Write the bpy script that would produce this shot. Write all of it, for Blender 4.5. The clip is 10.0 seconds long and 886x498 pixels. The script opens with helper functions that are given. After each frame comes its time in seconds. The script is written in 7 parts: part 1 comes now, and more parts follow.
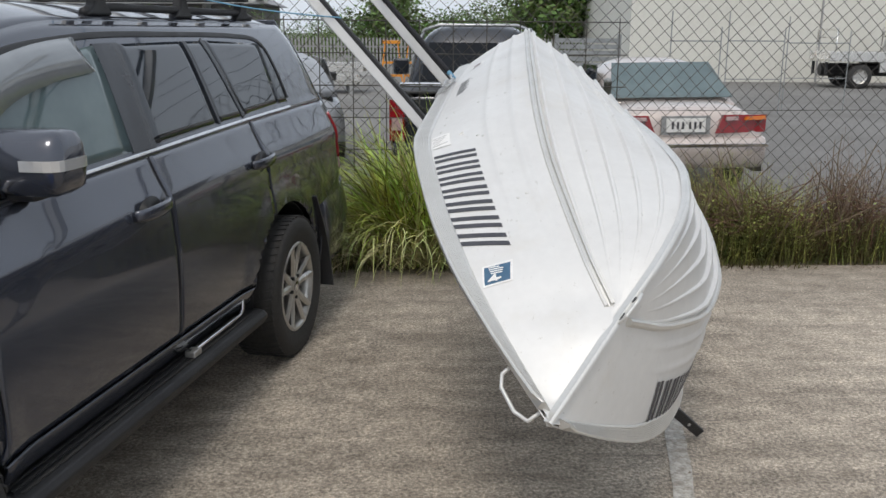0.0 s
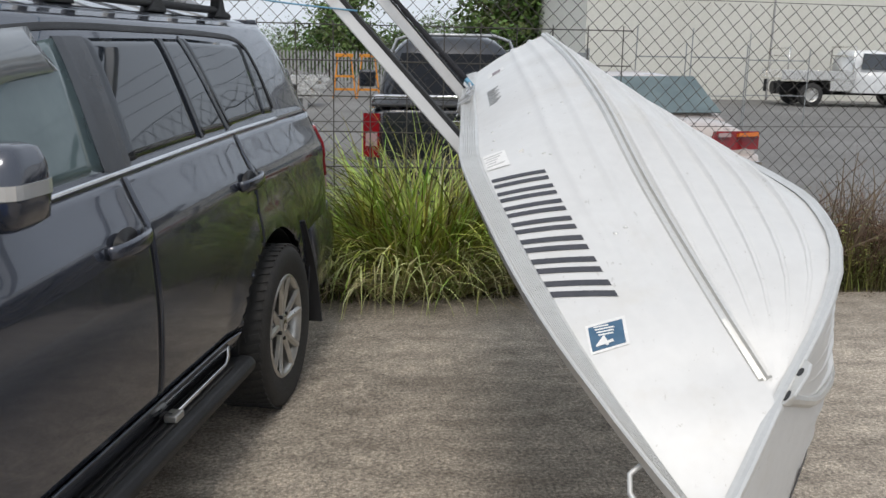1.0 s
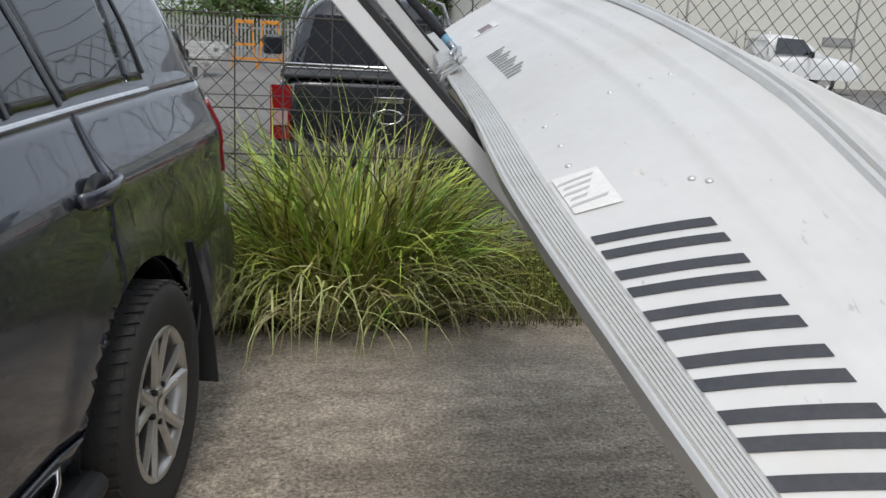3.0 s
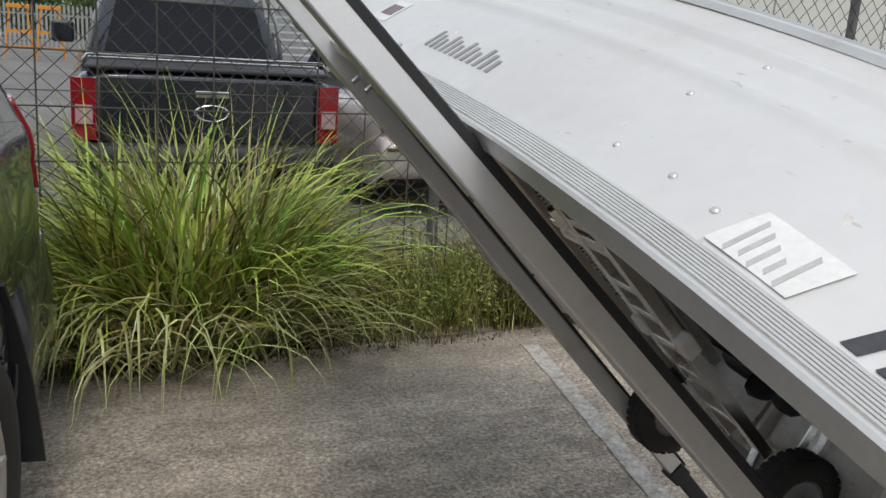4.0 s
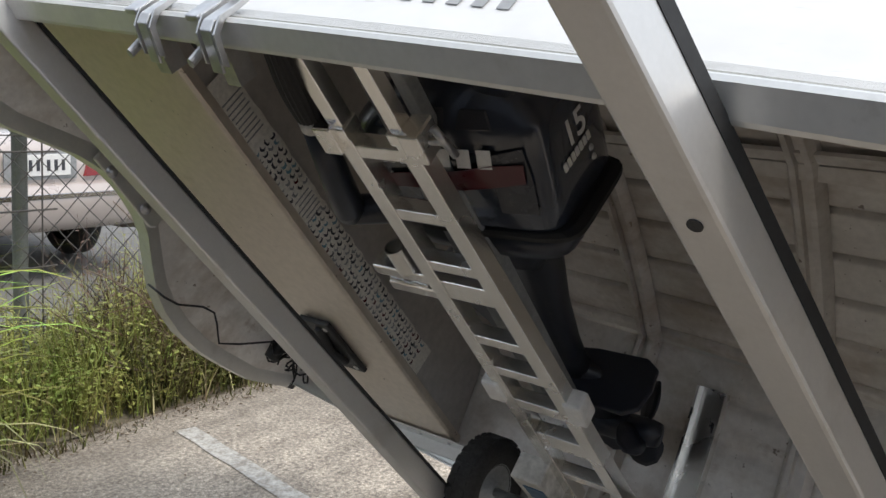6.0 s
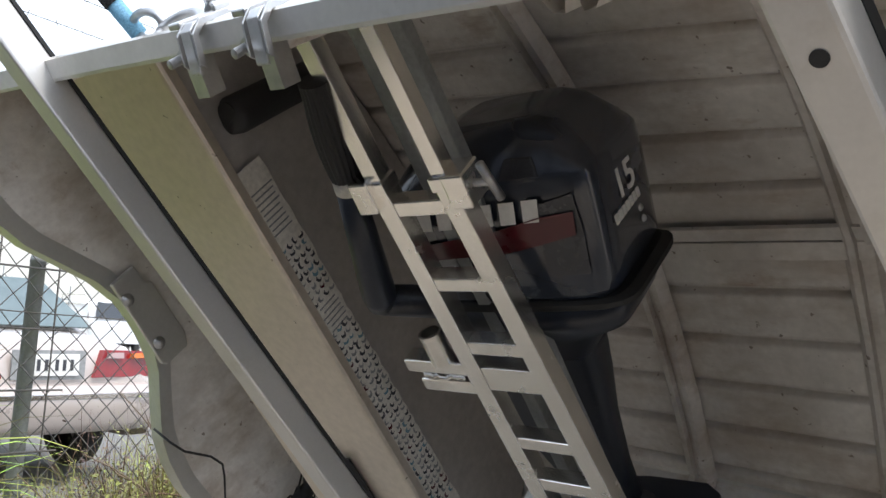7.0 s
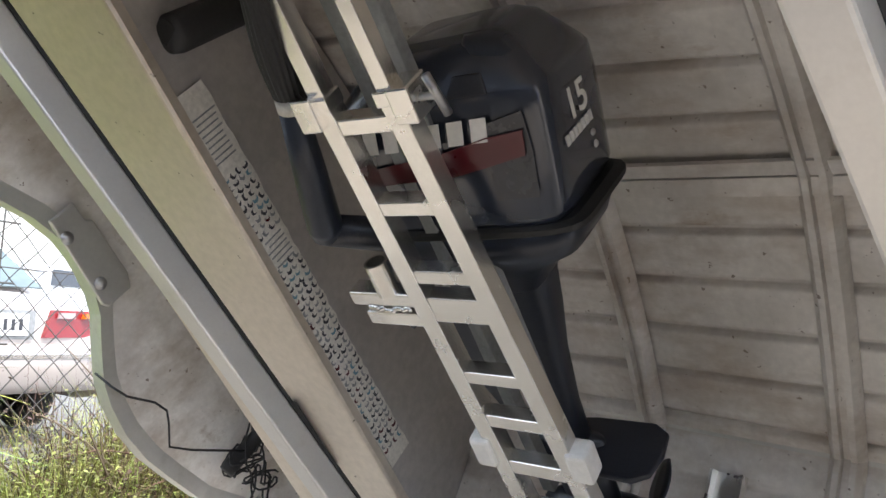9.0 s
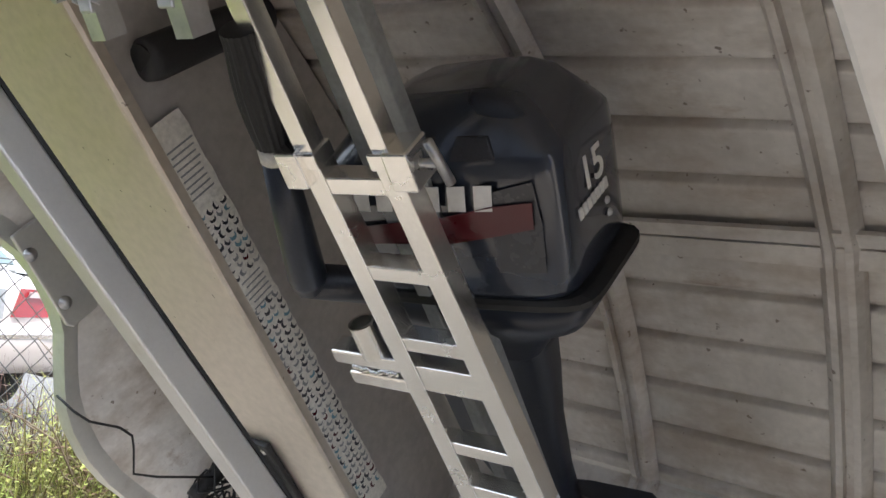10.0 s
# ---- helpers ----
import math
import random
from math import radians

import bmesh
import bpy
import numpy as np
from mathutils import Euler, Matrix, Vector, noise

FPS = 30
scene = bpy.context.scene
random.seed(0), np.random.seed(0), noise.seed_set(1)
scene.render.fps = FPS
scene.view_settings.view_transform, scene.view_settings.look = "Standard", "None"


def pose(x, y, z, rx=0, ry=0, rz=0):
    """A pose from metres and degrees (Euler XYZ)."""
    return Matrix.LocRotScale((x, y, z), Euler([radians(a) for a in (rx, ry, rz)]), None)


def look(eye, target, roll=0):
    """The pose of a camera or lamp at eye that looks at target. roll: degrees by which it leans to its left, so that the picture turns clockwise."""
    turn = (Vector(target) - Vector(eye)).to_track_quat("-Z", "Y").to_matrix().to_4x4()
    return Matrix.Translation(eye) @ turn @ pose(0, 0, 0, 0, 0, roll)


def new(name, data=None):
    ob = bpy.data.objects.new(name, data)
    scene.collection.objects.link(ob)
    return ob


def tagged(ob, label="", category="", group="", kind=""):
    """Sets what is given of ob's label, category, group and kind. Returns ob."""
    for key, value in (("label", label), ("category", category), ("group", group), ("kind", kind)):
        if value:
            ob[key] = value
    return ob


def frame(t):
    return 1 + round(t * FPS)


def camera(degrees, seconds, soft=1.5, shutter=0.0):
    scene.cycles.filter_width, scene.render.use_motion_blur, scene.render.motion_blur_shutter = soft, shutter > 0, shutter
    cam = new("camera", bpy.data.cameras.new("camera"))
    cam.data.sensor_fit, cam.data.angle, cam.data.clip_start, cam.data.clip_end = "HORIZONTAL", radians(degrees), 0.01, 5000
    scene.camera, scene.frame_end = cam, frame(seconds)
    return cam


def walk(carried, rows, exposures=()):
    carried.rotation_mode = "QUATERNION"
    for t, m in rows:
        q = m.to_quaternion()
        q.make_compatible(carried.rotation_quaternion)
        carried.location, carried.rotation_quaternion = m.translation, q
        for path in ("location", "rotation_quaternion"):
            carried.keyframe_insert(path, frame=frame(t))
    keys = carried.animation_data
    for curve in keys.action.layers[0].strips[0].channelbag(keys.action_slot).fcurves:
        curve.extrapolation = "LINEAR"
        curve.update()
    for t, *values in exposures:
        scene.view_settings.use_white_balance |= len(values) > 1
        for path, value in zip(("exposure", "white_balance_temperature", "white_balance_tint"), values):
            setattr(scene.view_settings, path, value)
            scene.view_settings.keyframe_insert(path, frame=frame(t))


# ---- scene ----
cam = camera(53.8, 10.0)
PATH = [
    (0, (-0.0583, -0.5143, 1.7534), (0.0179, 1.4246, 1.2689), 0.41),
    (0.5, (-0.1732, -0.1235, 1.7186), (-0.0670, 1.8211, 1.2632), 1.01),
    (1, (-0.3630, 0.1284, 1.6838), (-0.1591, 2.0666, 1.2348), 1.12),
    (1.5, (-0.4297, 0.4244, 1.6497), (-0.1244, 2.3456, 1.1851), 1.95),
    (2, (-0.3809, 0.8122, 1.6314), (-0.0548, 2.7295, 1.1649), 3.17),
    (2.2, (-0.3853, 0.9362, 1.6124), (-0.0491, 2.8516, 1.1450), 3.45),
    (3.3, (-0.4226, 1.7341, 1.5706), (0.0267, 3.6169, 1.0676), 2.95),
    (3.5, (-0.4423, 1.8584, 1.5622), (0.0254, 3.7361, 1.0567), 3.28),
    (4, (-0.5434, 2.1233, 1.5352), (0.3065, 3.8675, 1.0499), 3.99),
    (4.5, (-0.5530, 2.4321, 1.5007), (0.5746, 4.0324, 1.0916), 3.88),
    (5, (-0.5828, 2.6472, 1.4784), (0.7456, 4.0888, 1.0821), 4.04),
    (5.2, (-0.6014, 2.7184, 1.4689), (0.8739, 4.0120, 1.0816), 4.29),
    (6.3, (-0.5575, 3.0902, 1.3139), (1.1457, 4.1099, 1.0703), 3.93),
    (6.5, (-0.5359, 3.1147, 1.2591), (1.1749, 4.1483, 1.1915), 3.70),
    (7, (-0.5301, 3.0860, 1.1219), (1.1106, 4.2088, 1.3400), 3.61),
    (7.5, (-0.5200, 3.1225, 1.1038), (1.1360, 4.2192, 1.3380), 4.75),
    (8, (-0.5110, 3.1334, 1.0931), (1.1586, 4.2096, 1.3253), 5.28),
    (8.5, (-0.4921, 3.1177, 1.0882), (1.1869, 4.1810, 1.3129), 4.29),
    (9, (-0.4741, 3.0881, 1.0574), (1.2187, 4.1402, 1.2232), 4.26),
    (9.5, (-0.4523, 3.0840, 1.0632), (1.2492, 4.1226, 1.2250), 5.61),
    (10, (-0.4025, 3.1664, 1.1837), (1.3176, 4.1801, 1.3013), 6.73),
]
EXPOSURE = [(0.0, 0.0, 6500, 10), (5.2, 0.0, 6450, 10), (6.3, 0.9, 6350, 10), (6.6, 1.1, 6300, 10), (7.0, 1.15, 6200, 10), (7.5, 1.2, 6150, 10), (8.0, 1.42, 6100, 10), (8.6, 1.84, 6100, 10), (9.0, 1.96, 6150, 11), (10.0, 1.92, 6100, 11)]
walk(cam, [(t, look(eye, target, roll)) for t, eye, target, roll in PATH], EXPOSURE)

# ---- light: hazy overcast daylight ----
SUN_UP, SUN_ROT = radians(58), radians(195)
world = bpy.data.worlds.new("sky")
scene.world = world
world.use_nodes = True
wn = world.node_tree
sky = wn.nodes.new("ShaderNodeTexSky")
sky.sky_type, sky.sun_disc = "NISHITA", False
sky.sun_elevation, sky.sun_rotation = SUN_UP, SUN_ROT
sky.air_density, sky.dust_density, sky.ozone_density = 1.0, 5.0, 1.0
haze = wn.nodes.new("ShaderNodeMixRGB")
haze.inputs[0].default_value = 0.75
haze.inputs[2].default_value = (7.3, 7.9, 8.7, 1)
wn.links.new(sky.outputs[0], haze.inputs[1])
wn.links.new(haze.outputs[0], wn.nodes["Background"].inputs[0])
wn.nodes["Background"].inputs[1].default_value = 0.125
sun_data = bpy.data.lights.new("sun", "SUN")
sun_data.energy, sun_data.angle, sun_data.color = 1.3, radians(16), (1.0, 0.95, 0.88)
sun = new("sun", sun_data)
sun.matrix_world = look((0, 0, 30), (Vector((0, 0, 30)) - Vector((math.sin(SUN_ROT) * math.cos(SUN_UP), math.cos(SUN_ROT) * math.cos(SUN_UP), math.sin(SUN_UP)))))

# ---- materials ----
def pbr(name, col, rough=0.6, metal=0.0, col2=None, scale=6.0, fine=0.0, fscale=120.0, bump=0.0, bscale=200.0, rvar=0.08, coat=0.0, island=0.0, stretch=(1, 1, 1), spec=0.5, trans=0.0, thin=0.0):
    """A surface: two colours mixed by broad stains, fine grain on top, uneven gloss and a slight relief."""
    m = bpy.data.materials.new(name)
    m.use_nodes = True
    t = m.node_tree
    b = t.nodes["Principled BSDF"]
    L = t.links.new
    tc = t.nodes.new("ShaderNodeTexCoord")
    mp = t.nodes.new("ShaderNodeMapping")
    mp.inputs["Scale"].default_value = stretch
    L(tc.outputs["Object"], mp.inputs[0])
    n1 = t.nodes.new("ShaderNodeTexNoise")
    n1.inputs["Scale"].default_value, n1.inputs["Detail"].default_value, n1.inputs["Roughness"].default_value = scale, 6, 0.62
    L(mp.outputs[0], n1.inputs["Vector"])
    ramp = t.nodes.new("ShaderNodeValToRGB")
    ramp.color_ramp.elements[0].position, ramp.color_ramp.elements[1].position = 0.32, 0.68
    ramp.color_ramp.elements[0].color = (*col, 1)
    ramp.color_ramp.elements[1].color = (*(col2 or [c * 0.86 for c in col]), 1)
    L(n1.outputs["Fac"], ramp.inputs[0])
    out = ramp.outputs[0]
    n2 = t.nodes.new("ShaderNodeTexNoise")
    n2.inputs["Scale"].default_value, n2.inputs["Detail"].default_value = fscale, 3
    L(mp.outputs[0], n2.inputs["Vector"])
    if fine:
        mr = t.nodes.new("ShaderNodeMapRange")
        mr.inputs[1].default_value, mr.inputs[2].default_value = 0.3, 0.7
        mr.inputs[3].default_value, mr.inputs[4].default_value = 1 - fine, 1 + fine
        L(n2.outputs["Fac"], mr.inputs[0])
        mul = t.nodes.new("ShaderNodeVectorMath")
        mul.operation = "MULTIPLY"
        L(out, mul.inputs[0])
        L(mr.outputs[0], mul.inputs[1])
        out = mul.outputs[0]
    if island:
        g = t.nodes.new("ShaderNodeNewGeometry")
        hs = t.nodes.new("ShaderNodeHueSaturation")
        mv = t.nodes.new("ShaderNodeMapRange")
        mv.inputs[3].default_value, mv.inputs[4].default_value = 1 - island, 1 + island
        L(g.outputs["Random Per Island"], mv.inputs[0])
        L(mv.outputs[0], hs.inputs["Value"])
        mh = t.nodes.new("ShaderNodeMapRange")
        mh.inputs[3].default_value, mh.inputs[4].default_value = 0.5 - island * 0.06, 0.5 + island * 0.06
        L(g.outputs["Random Per Island"], mh.inputs[0])
        L(mh.outputs[0], hs.inputs["Hue"])
        L(out, hs.inputs["Color"])
        out = hs.outputs[0]
    L(out, b.inputs["Base Color"])
    rr = t.nodes.new("ShaderNodeMapRange")
    rr.inputs[1].default_value, rr.inputs[2].default_value = 0.3, 0.7
    rr.inputs[3].default_value, rr.inputs[4].default_value = max(0.0, rough - rvar), min(1.0, rough + rvar)
    L(n1.outputs["Fac"], rr.inputs[0])
    L(rr.outputs[0], b.inputs["Roughness"])
    b.inputs["Metallic"].default_value = metal
    b.inputs["Specular IOR Level"].default_value = spec
    if coat:
        b.inputs["Coat Weight"].default_value, b.inputs["Coat Roughness"].default_value = coat, 0.03
    if trans:
        b.inputs["Transmission Weight"].default_value = trans
    if thin:
        b.inputs["Subsurface Weight"].default_value = thin
        b.inputs["Subsurface Radius"].default_value = (0.02, 0.03, 0.01)
    if bump:
        n3 = t.nodes.new("ShaderNodeTexNoise")
        n3.inputs["Scale"].default_value, n3.inputs["Detail"].default_value = bscale, 4
        L(mp.outputs[0], n3.inputs["Vector"])
        bp = t.nodes.new("ShaderNodeBump")
        bp.inputs["Strength"].default_value, bp.inputs["Distance"].default_value = bump, 0.01
        L(n3.outputs["Fac"], bp.inputs["Height"])
        L(bp.outputs[0], b.inputs["Normal"])
    return m


def concrete():
    m = pbr("concrete", (0.585, 0.505, 0.405), 0.9, col2=(0.415, 0.355, 0.285), scale=0.9, fine=0.50, fscale=60, bump=0.8, bscale=110)
    t = m.node_tree
    b = t.nodes["Principled BSDF"]
    src = b.inputs["Base Color"].links[0].from_socket
    tc = [n for n in t.nodes if n.type == "TEX_COORD"][0]
    mid = t.nodes.new("ShaderNodeTexNoise")
    mid.inputs["Scale"].default_value, mid.inputs["Detail"].default_value, mid.inputs["Roughness"].default_value = 7.0, 8, 0.75
    t.links.new(tc.outputs["Object"], mid.inputs["Vector"])
    mr = t.nodes.new("ShaderNodeMapRange")
    mr.inputs[1].default_value, mr.inputs[2].default_value, mr.inputs[3].default_value, mr.inputs[4].default_value = 0.30, 0.70, 0.58, 1.24
    t.links.new(mid.outputs["Fac"], mr.inputs[0])
    mul = t.nodes.new("ShaderNodeVectorMath")
    mul.operation = "MULTIPLY"
    t.links.new(src, mul.inputs[0])
    t.links.new(mr.outputs[0], mul.inputs[1])
    # long water streaks, pale grit
    smap = t.nodes.new("ShaderNodeMapping")
    smap.inputs["Scale"].default_value = (0.7, 4.2, 1.0)
    smap.inputs["Rotation"].default_value = (0, 0, 0.12)
    t.links.new(tc.outputs["Object"], smap.inputs[0])
    stk = t.nodes.new("ShaderNodeTexNoise")
    stk.inputs["Scale"].default_value, stk.inputs["Detail"].default_value, stk.inputs["Roughness"].default_value = 1.6, 7, 0.7
    t.links.new(smap.outputs[0], stk.inputs["Vector"])
    sr = t.nodes.new("ShaderNodeMapRange")
    sr.inputs[1].default_value, sr.inputs[2].default_value, sr.inputs[3].default_value, sr.inputs[4].default_value = 0.34, 0.66, 0.72, 1.14
    t.links.new(stk.outputs["Fac"], sr.inputs[0])
    mul0 = mul
    mul = t.nodes.new("ShaderNodeVectorMath")
    mul.operation = "MULTIPLY"
    t.links.new(mul0.outputs[0], mul.inputs[0])
    t.links.new(sr.outputs[0], mul.inputs[1])
    grit = t.nodes.new("ShaderNodeTexVoronoi")
    grit.inputs["Scale"].default_value = 170.0
    t.links.new(tc.outputs["Object"], grit.inputs["Vector"])
    gr = t.nodes.new("ShaderNodeMapRange")
    gr.inputs[1].default_value, gr.inputs[2].default_value, gr.inputs[3].default_value, gr.inputs[4].default_value = 0.05, 0.55, 1.42, 0.70
    t.links.new(grit.outputs["Distance"], gr.inputs[0])
    mul1 = mul
    mul = t.nodes.new("ShaderNodeVectorMath")
    mul.operation = "MULTIPLY"
    t.links.new(mul1.outputs[0], mul.inputs[0])
    t.links.new(gr.outputs[0], mul.inputs[1])
    # damp dirt along the soil edge
    sep = t.nodes.new("ShaderNodeSeparateXYZ")
    t.links.new(tc.outputs["Object"], sep.inputs[0])
    big = t.nodes.new("ShaderNodeTexNoise")
    big.inputs["Scale"].default_value, big.inputs["Detail"].default_value = 2.2, 6
    t.links.new(tc.outputs["Object"], big.inputs["Vector"])
    add = t.nodes.new("ShaderNodeMath")
    add.operation = "MULTIPLY_ADD"
    add.inputs[1].default_value = 1.5
    t.links.new(big.outputs["Fac"], add.inputs[0])
    t.links.new(sep.outputs["Y"], add.inputs[2])
    edge = t.nodes.new("ShaderNodeMapRange")
    edge.inputs[1].default_value, edge.inputs[2].default_value, edge.inputs[3].default_value, edge.inputs[4].default_value = 5.7, 6.6, 0.0, 0.38
    t.links.new(add.outputs[0], edge.inputs[0])
    mix = t.nodes.new("ShaderNodeMixRGB")
    mix.inputs[2].default_value = (0.20, 0.17, 0.135, 1)
    t.links.new(edge.outputs[0], mix.inputs[0])
    t.links.new(mul.outputs[0], mix.inputs[1])
    t.links.new(mix.outputs[0], b.inputs["Base Color"])
    return m


M_CONCRETE = concrete()
M_SOIL = pbr("soil", (0.10, 0.08, 0.055), 0.95, col2=(0.16, 0.14, 0.09), scale=7, fine=0.4, fscale=40, bump=1.0, bscale=25)
M_YARD = pbr("yard_asphalt", (0.185, 0.18, 0.17), 0.92, col2=(0.135, 0.13, 0.122), scale=0.35, fine=0.2, fscale=18, bump=0.4, bscale=40)
M_LINE = pbr("worn_line_paint", (0.52, 0.50, 0.455), 0.85, col2=(0.27, 0.24, 0.20), scale=22, fine=0.25, fscale=90, bump=0.4, bscale=90)
M_CARPAINT = pbr("dark_grey_metallic_paint", (0.045, 0.051, 0.068), 0.20, 0.40, col2=(0.054, 0.060, 0.078), scale=3, coat=0.9, fine=0.08, fscale=900, rvar=0.03)
M_BLACKPL = pbr("black_plastic", (0.018, 0.018, 0.019), 0.55, fine=0.2, fscale=300, bump=0.15, bscale=600)
M_TYRE = pbr("tyre_rubber", (0.022, 0.022, 0.022), 0.8, col2=(0.04, 0.038, 0.035), scale=20, fine=0.2, bump=0.3, bscale=150)
M_GLASS_DARK = pbr("tinted_glass", (0.020, 0.025, 0.032), 0.03, spec=1.0, rvar=0.01)
# M_GLASS_CLEAR is opaque: reflected sky and light from inside lift its tint colour.
M_GLASS_CLEAR = pbr("lit_tinted_glass", (0.12, 0.16, 0.162), 0.04, col2=(0.07, 0.10, 0.105), scale=2.0, spec=0.6, rvar=0.01)
M_GLASS_FAR = pbr("dull_dark_glass", (0.008, 0.010, 0.014), 0.25, spec=0.25)
M_SHIELD = pbr("smoked_acrylic", (0.20, 0.215, 0.225), 0.12, col2=(0.16, 0.175, 0.185), scale=3, coat=1.0, rvar=0.03)
M_CHROME = pbr("chrome", (0.75, 0.75, 0.76), 0.12, 1.0, rvar=0.04)
M_ALLOY = pbr("machined_alloy", (0.62, 0.61, 0.58), 0.34, 0.75, col2=(0.48, 0.47, 0.44), scale=14)
M_REDLENS = pbr("red_lens", (0.25, 0.008, 0.012), 0.12, coat=0.6, rvar=0.03)
M_AMBER = pbr("amber_lens", (0.65, 0.16, 0.01), 0.12, coat=0.5, rvar=0.03)
M_CLEARLENS = pbr("clear_lens", (0.44, 0.30, 0.29), 0.12, coat=0.6, rvar=0.03)
M_PILLAR = pbr("satin_black_pillar", (0.036, 0.039, 0.045), 0.22, fine=0.1, fscale=300)
M_REPEATER = pbr("clear_repeater_lens", (0.66, 0.66, 0.65), 0.15, 0.5, coat=0.8, rvar=0.03)
M_HULL = pbr("painted_aluminium_hull", (0.675, 0.67, 0.65), 0.46, 0.22, col2=(0.62, 0.61, 0.59), scale=1.6, fine=0.02, fscale=30, bump=0.14, bscale=6, rvar=0.10)
M_HULL_IN = pbr("bare_aluminium_inside", (0.86, 0.83, 0.785), 0.48, 0.2, col2=(0.70, 0.67, 0.63), scale=3.5, fine=0.06, fscale=70, bump=0.12, bscale=20)
M_ALU = pbr("mill_aluminium", (0.88, 0.86, 0.82), 0.24, 1.0, col2=(0.78, 0.76, 0.72), scale=4, fine=0.03, fscale=160, bump=0.02, bscale=60, stretch=(1, 1, 1))
M_RAIL = pbr("rail_aluminium", (0.68, 0.66, 0.63), 0.40, 0.75, col2=(0.60, 0.59, 0.57), scale=2.5, fine=0.02, fscale=200)
M_GUNWALE = pbr("gunwale_aluminium", (0.66, 0.65, 0.62), 0.36, 0.6, col2=(0.59, 0.58, 0.55), scale=5, fine=0.03, fscale=100)
M_SEAT = pbr("seat_aluminium_olive", (0.57, 0.500, 0.410), 0.42, 0.45, col2=(0.63, 0.565, 0.48), scale=2.0, fine=0.06, fscale=60)
M_SEATSIDE = pbr("seat_panel_grey", (0.42, 0.40, 0.375), 0.5, 0.25, col2=(0.50, 0.475, 0.445), scale=3, fine=0.08, fscale=60)
M_RUBBER = pbr("black_rubber", (0.015, 0.015, 0.015), 0.7, fine=0.2, fscale=200)
M_MOTOR = pbr("motor_gloss_black", (0.019, 0.025, 0.039), 0.24, coat=0.6, col2=(0.026, 0.032, 0.047), rvar=0.05)
M_MOTORM = pbr("motor_satin_black", (0.017, 0.021, 0.031), 0.36, fine=0.15, fscale=300, rvar=0.06)
M_MOTORG = pbr("motor_decal_grey", (0.034, 0.036, 0.044), 0.25, fine=0.1, fscale=300)
M_RED = pbr("decal_red", (0.085, 0.008, 0.013), 0.3)
M_WHITE = pbr("decal_white", (0.78, 0.77, 0.74), 0.5, fine=0.05)
M_INK = pbr("decal_charcoal", (0.035, 0.037, 0.045), 0.5, col2=(0.05, 0.05, 0.058), scale=20, fine=0.15)
M_GREYINK = pbr("decal_faded_grey", (0.20, 0.21, 0.21), 0.55, col2=(0.32, 0.32, 0.32), scale=40)
M_FADED = pbr("decal_ghost", (0.52, 0.51, 0.50), 0.55, col2=(0.42, 0.41, 0.40), scale=60)
M_BLUE = pbr("decal_blue", (0.03, 0.09, 0.16), 0.45, col2=(0.05, 0.12, 0.2), scale=30)
M_PAPER = pbr("sticker_paper", (0.68, 0.66, 0.60), 0.6, col2=(0.42, 0.40, 0.36), scale=25, fine=0.15, fscale=90)
M_STICKER = pbr("sticker_film", (0.78, 0.75, 0.68), 0.6, col2=(0.64, 0.61, 0.54), scale=18, fine=0.12, fscale=120)
M_TEALINK = pbr("decal_teal", (0.16, 0.30, 0.36), 0.5)
M_STEEL = pbr("galvanised_steel", (0.58, 0.58, 0.58), 0.35, 0.9, col2=(0.42, 0.42, 0.42), scale=30)
M_WIRE = pbr("fence_wire", (0.055, 0.053, 0.05), 0.6, 0.4, col2=(0.10, 0.088, 0.075), scale=8)
M_POST = pbr("galvanised_post", (0.33, 0.345, 0.345), 0.55, 0.4, col2=(0.24, 0.25, 0.25), scale=9, fine=0.1)
M_ROPE_BLUE = pbr("blue_rope", (0.15, 0.33, 0.47), 0.8, fine=0.3, fscale=400)
M_ROPE_BLACK = pbr("black_rope_sheath", (0.02, 0.02, 0.024), 0.85, fine=0.5, fscale=300, bump=0.8, bscale=250)
M_BLUEPL = pbr("blue_plastic", (0.02, 0.16, 0.62), 0.35, rvar=0.05)
M_BLADE = pbr("strap_leaf", (0.150, 0.230, 0.032), 0.34, col2=(0.44, 0.43, 0.085), scale=5, island=0.8, thin=0.0)
M_BLADE_PALE = pbr("pale_strap_leaf", (0.26, 0.32, 0.08), 0.35, col2=(0.54, 0.50, 0.24), scale=5, island=0.45)
M_BLADE_DRY = pbr("dry_leaf", (0.50, 0.42, 0.24), 0.7, col2=(0.36, 0.29, 0.16), scale=5, island=0.35)
M_WEED = pbr("weed_leaf", (0.155, 0.19, 0.035), 0.65, col2=(0.33, 0.30, 0.09), scale=3, spec=0.3, island=0.65)
# Weed leaf with the shade of dense growth put into its colour.
M_WEED_SHADED = pbr("shaded_weed_leaf", (0.055, 0.068, 0.018), 0.7, col2=(0.13, 0.105, 0.042), scale=4, island=0.6, spec=0.2)
M_WEED_RED = pbr("reddish_weed", (0.085, 0.038, 0.026), 0.7, col2=(0.18, 0.115, 0.065), scale=4, island=0.4)
M_TWIG = pbr("dry_twig", (0.12, 0.085, 0.055), 0.85, col2=(0.2, 0.15, 0.1), scale=12)
M_RUSTTWIG = pbr("reddish_twig", (0.10, 0.05, 0.032), 0.85, col2=(0.17, 0.10, 0.065), scale=12)
M_LEAF = pbr("tree_leaf", (0.065, 0.120, 0.026), 0.55, col2=(0.135, 0.19, 0.045), scale=0.6, island=0.5)
M_BARK = pbr("bark", (0.13, 0.10, 0.075), 0.9, fine=0.3, fscale=20, bump=0.6, bscale=20)
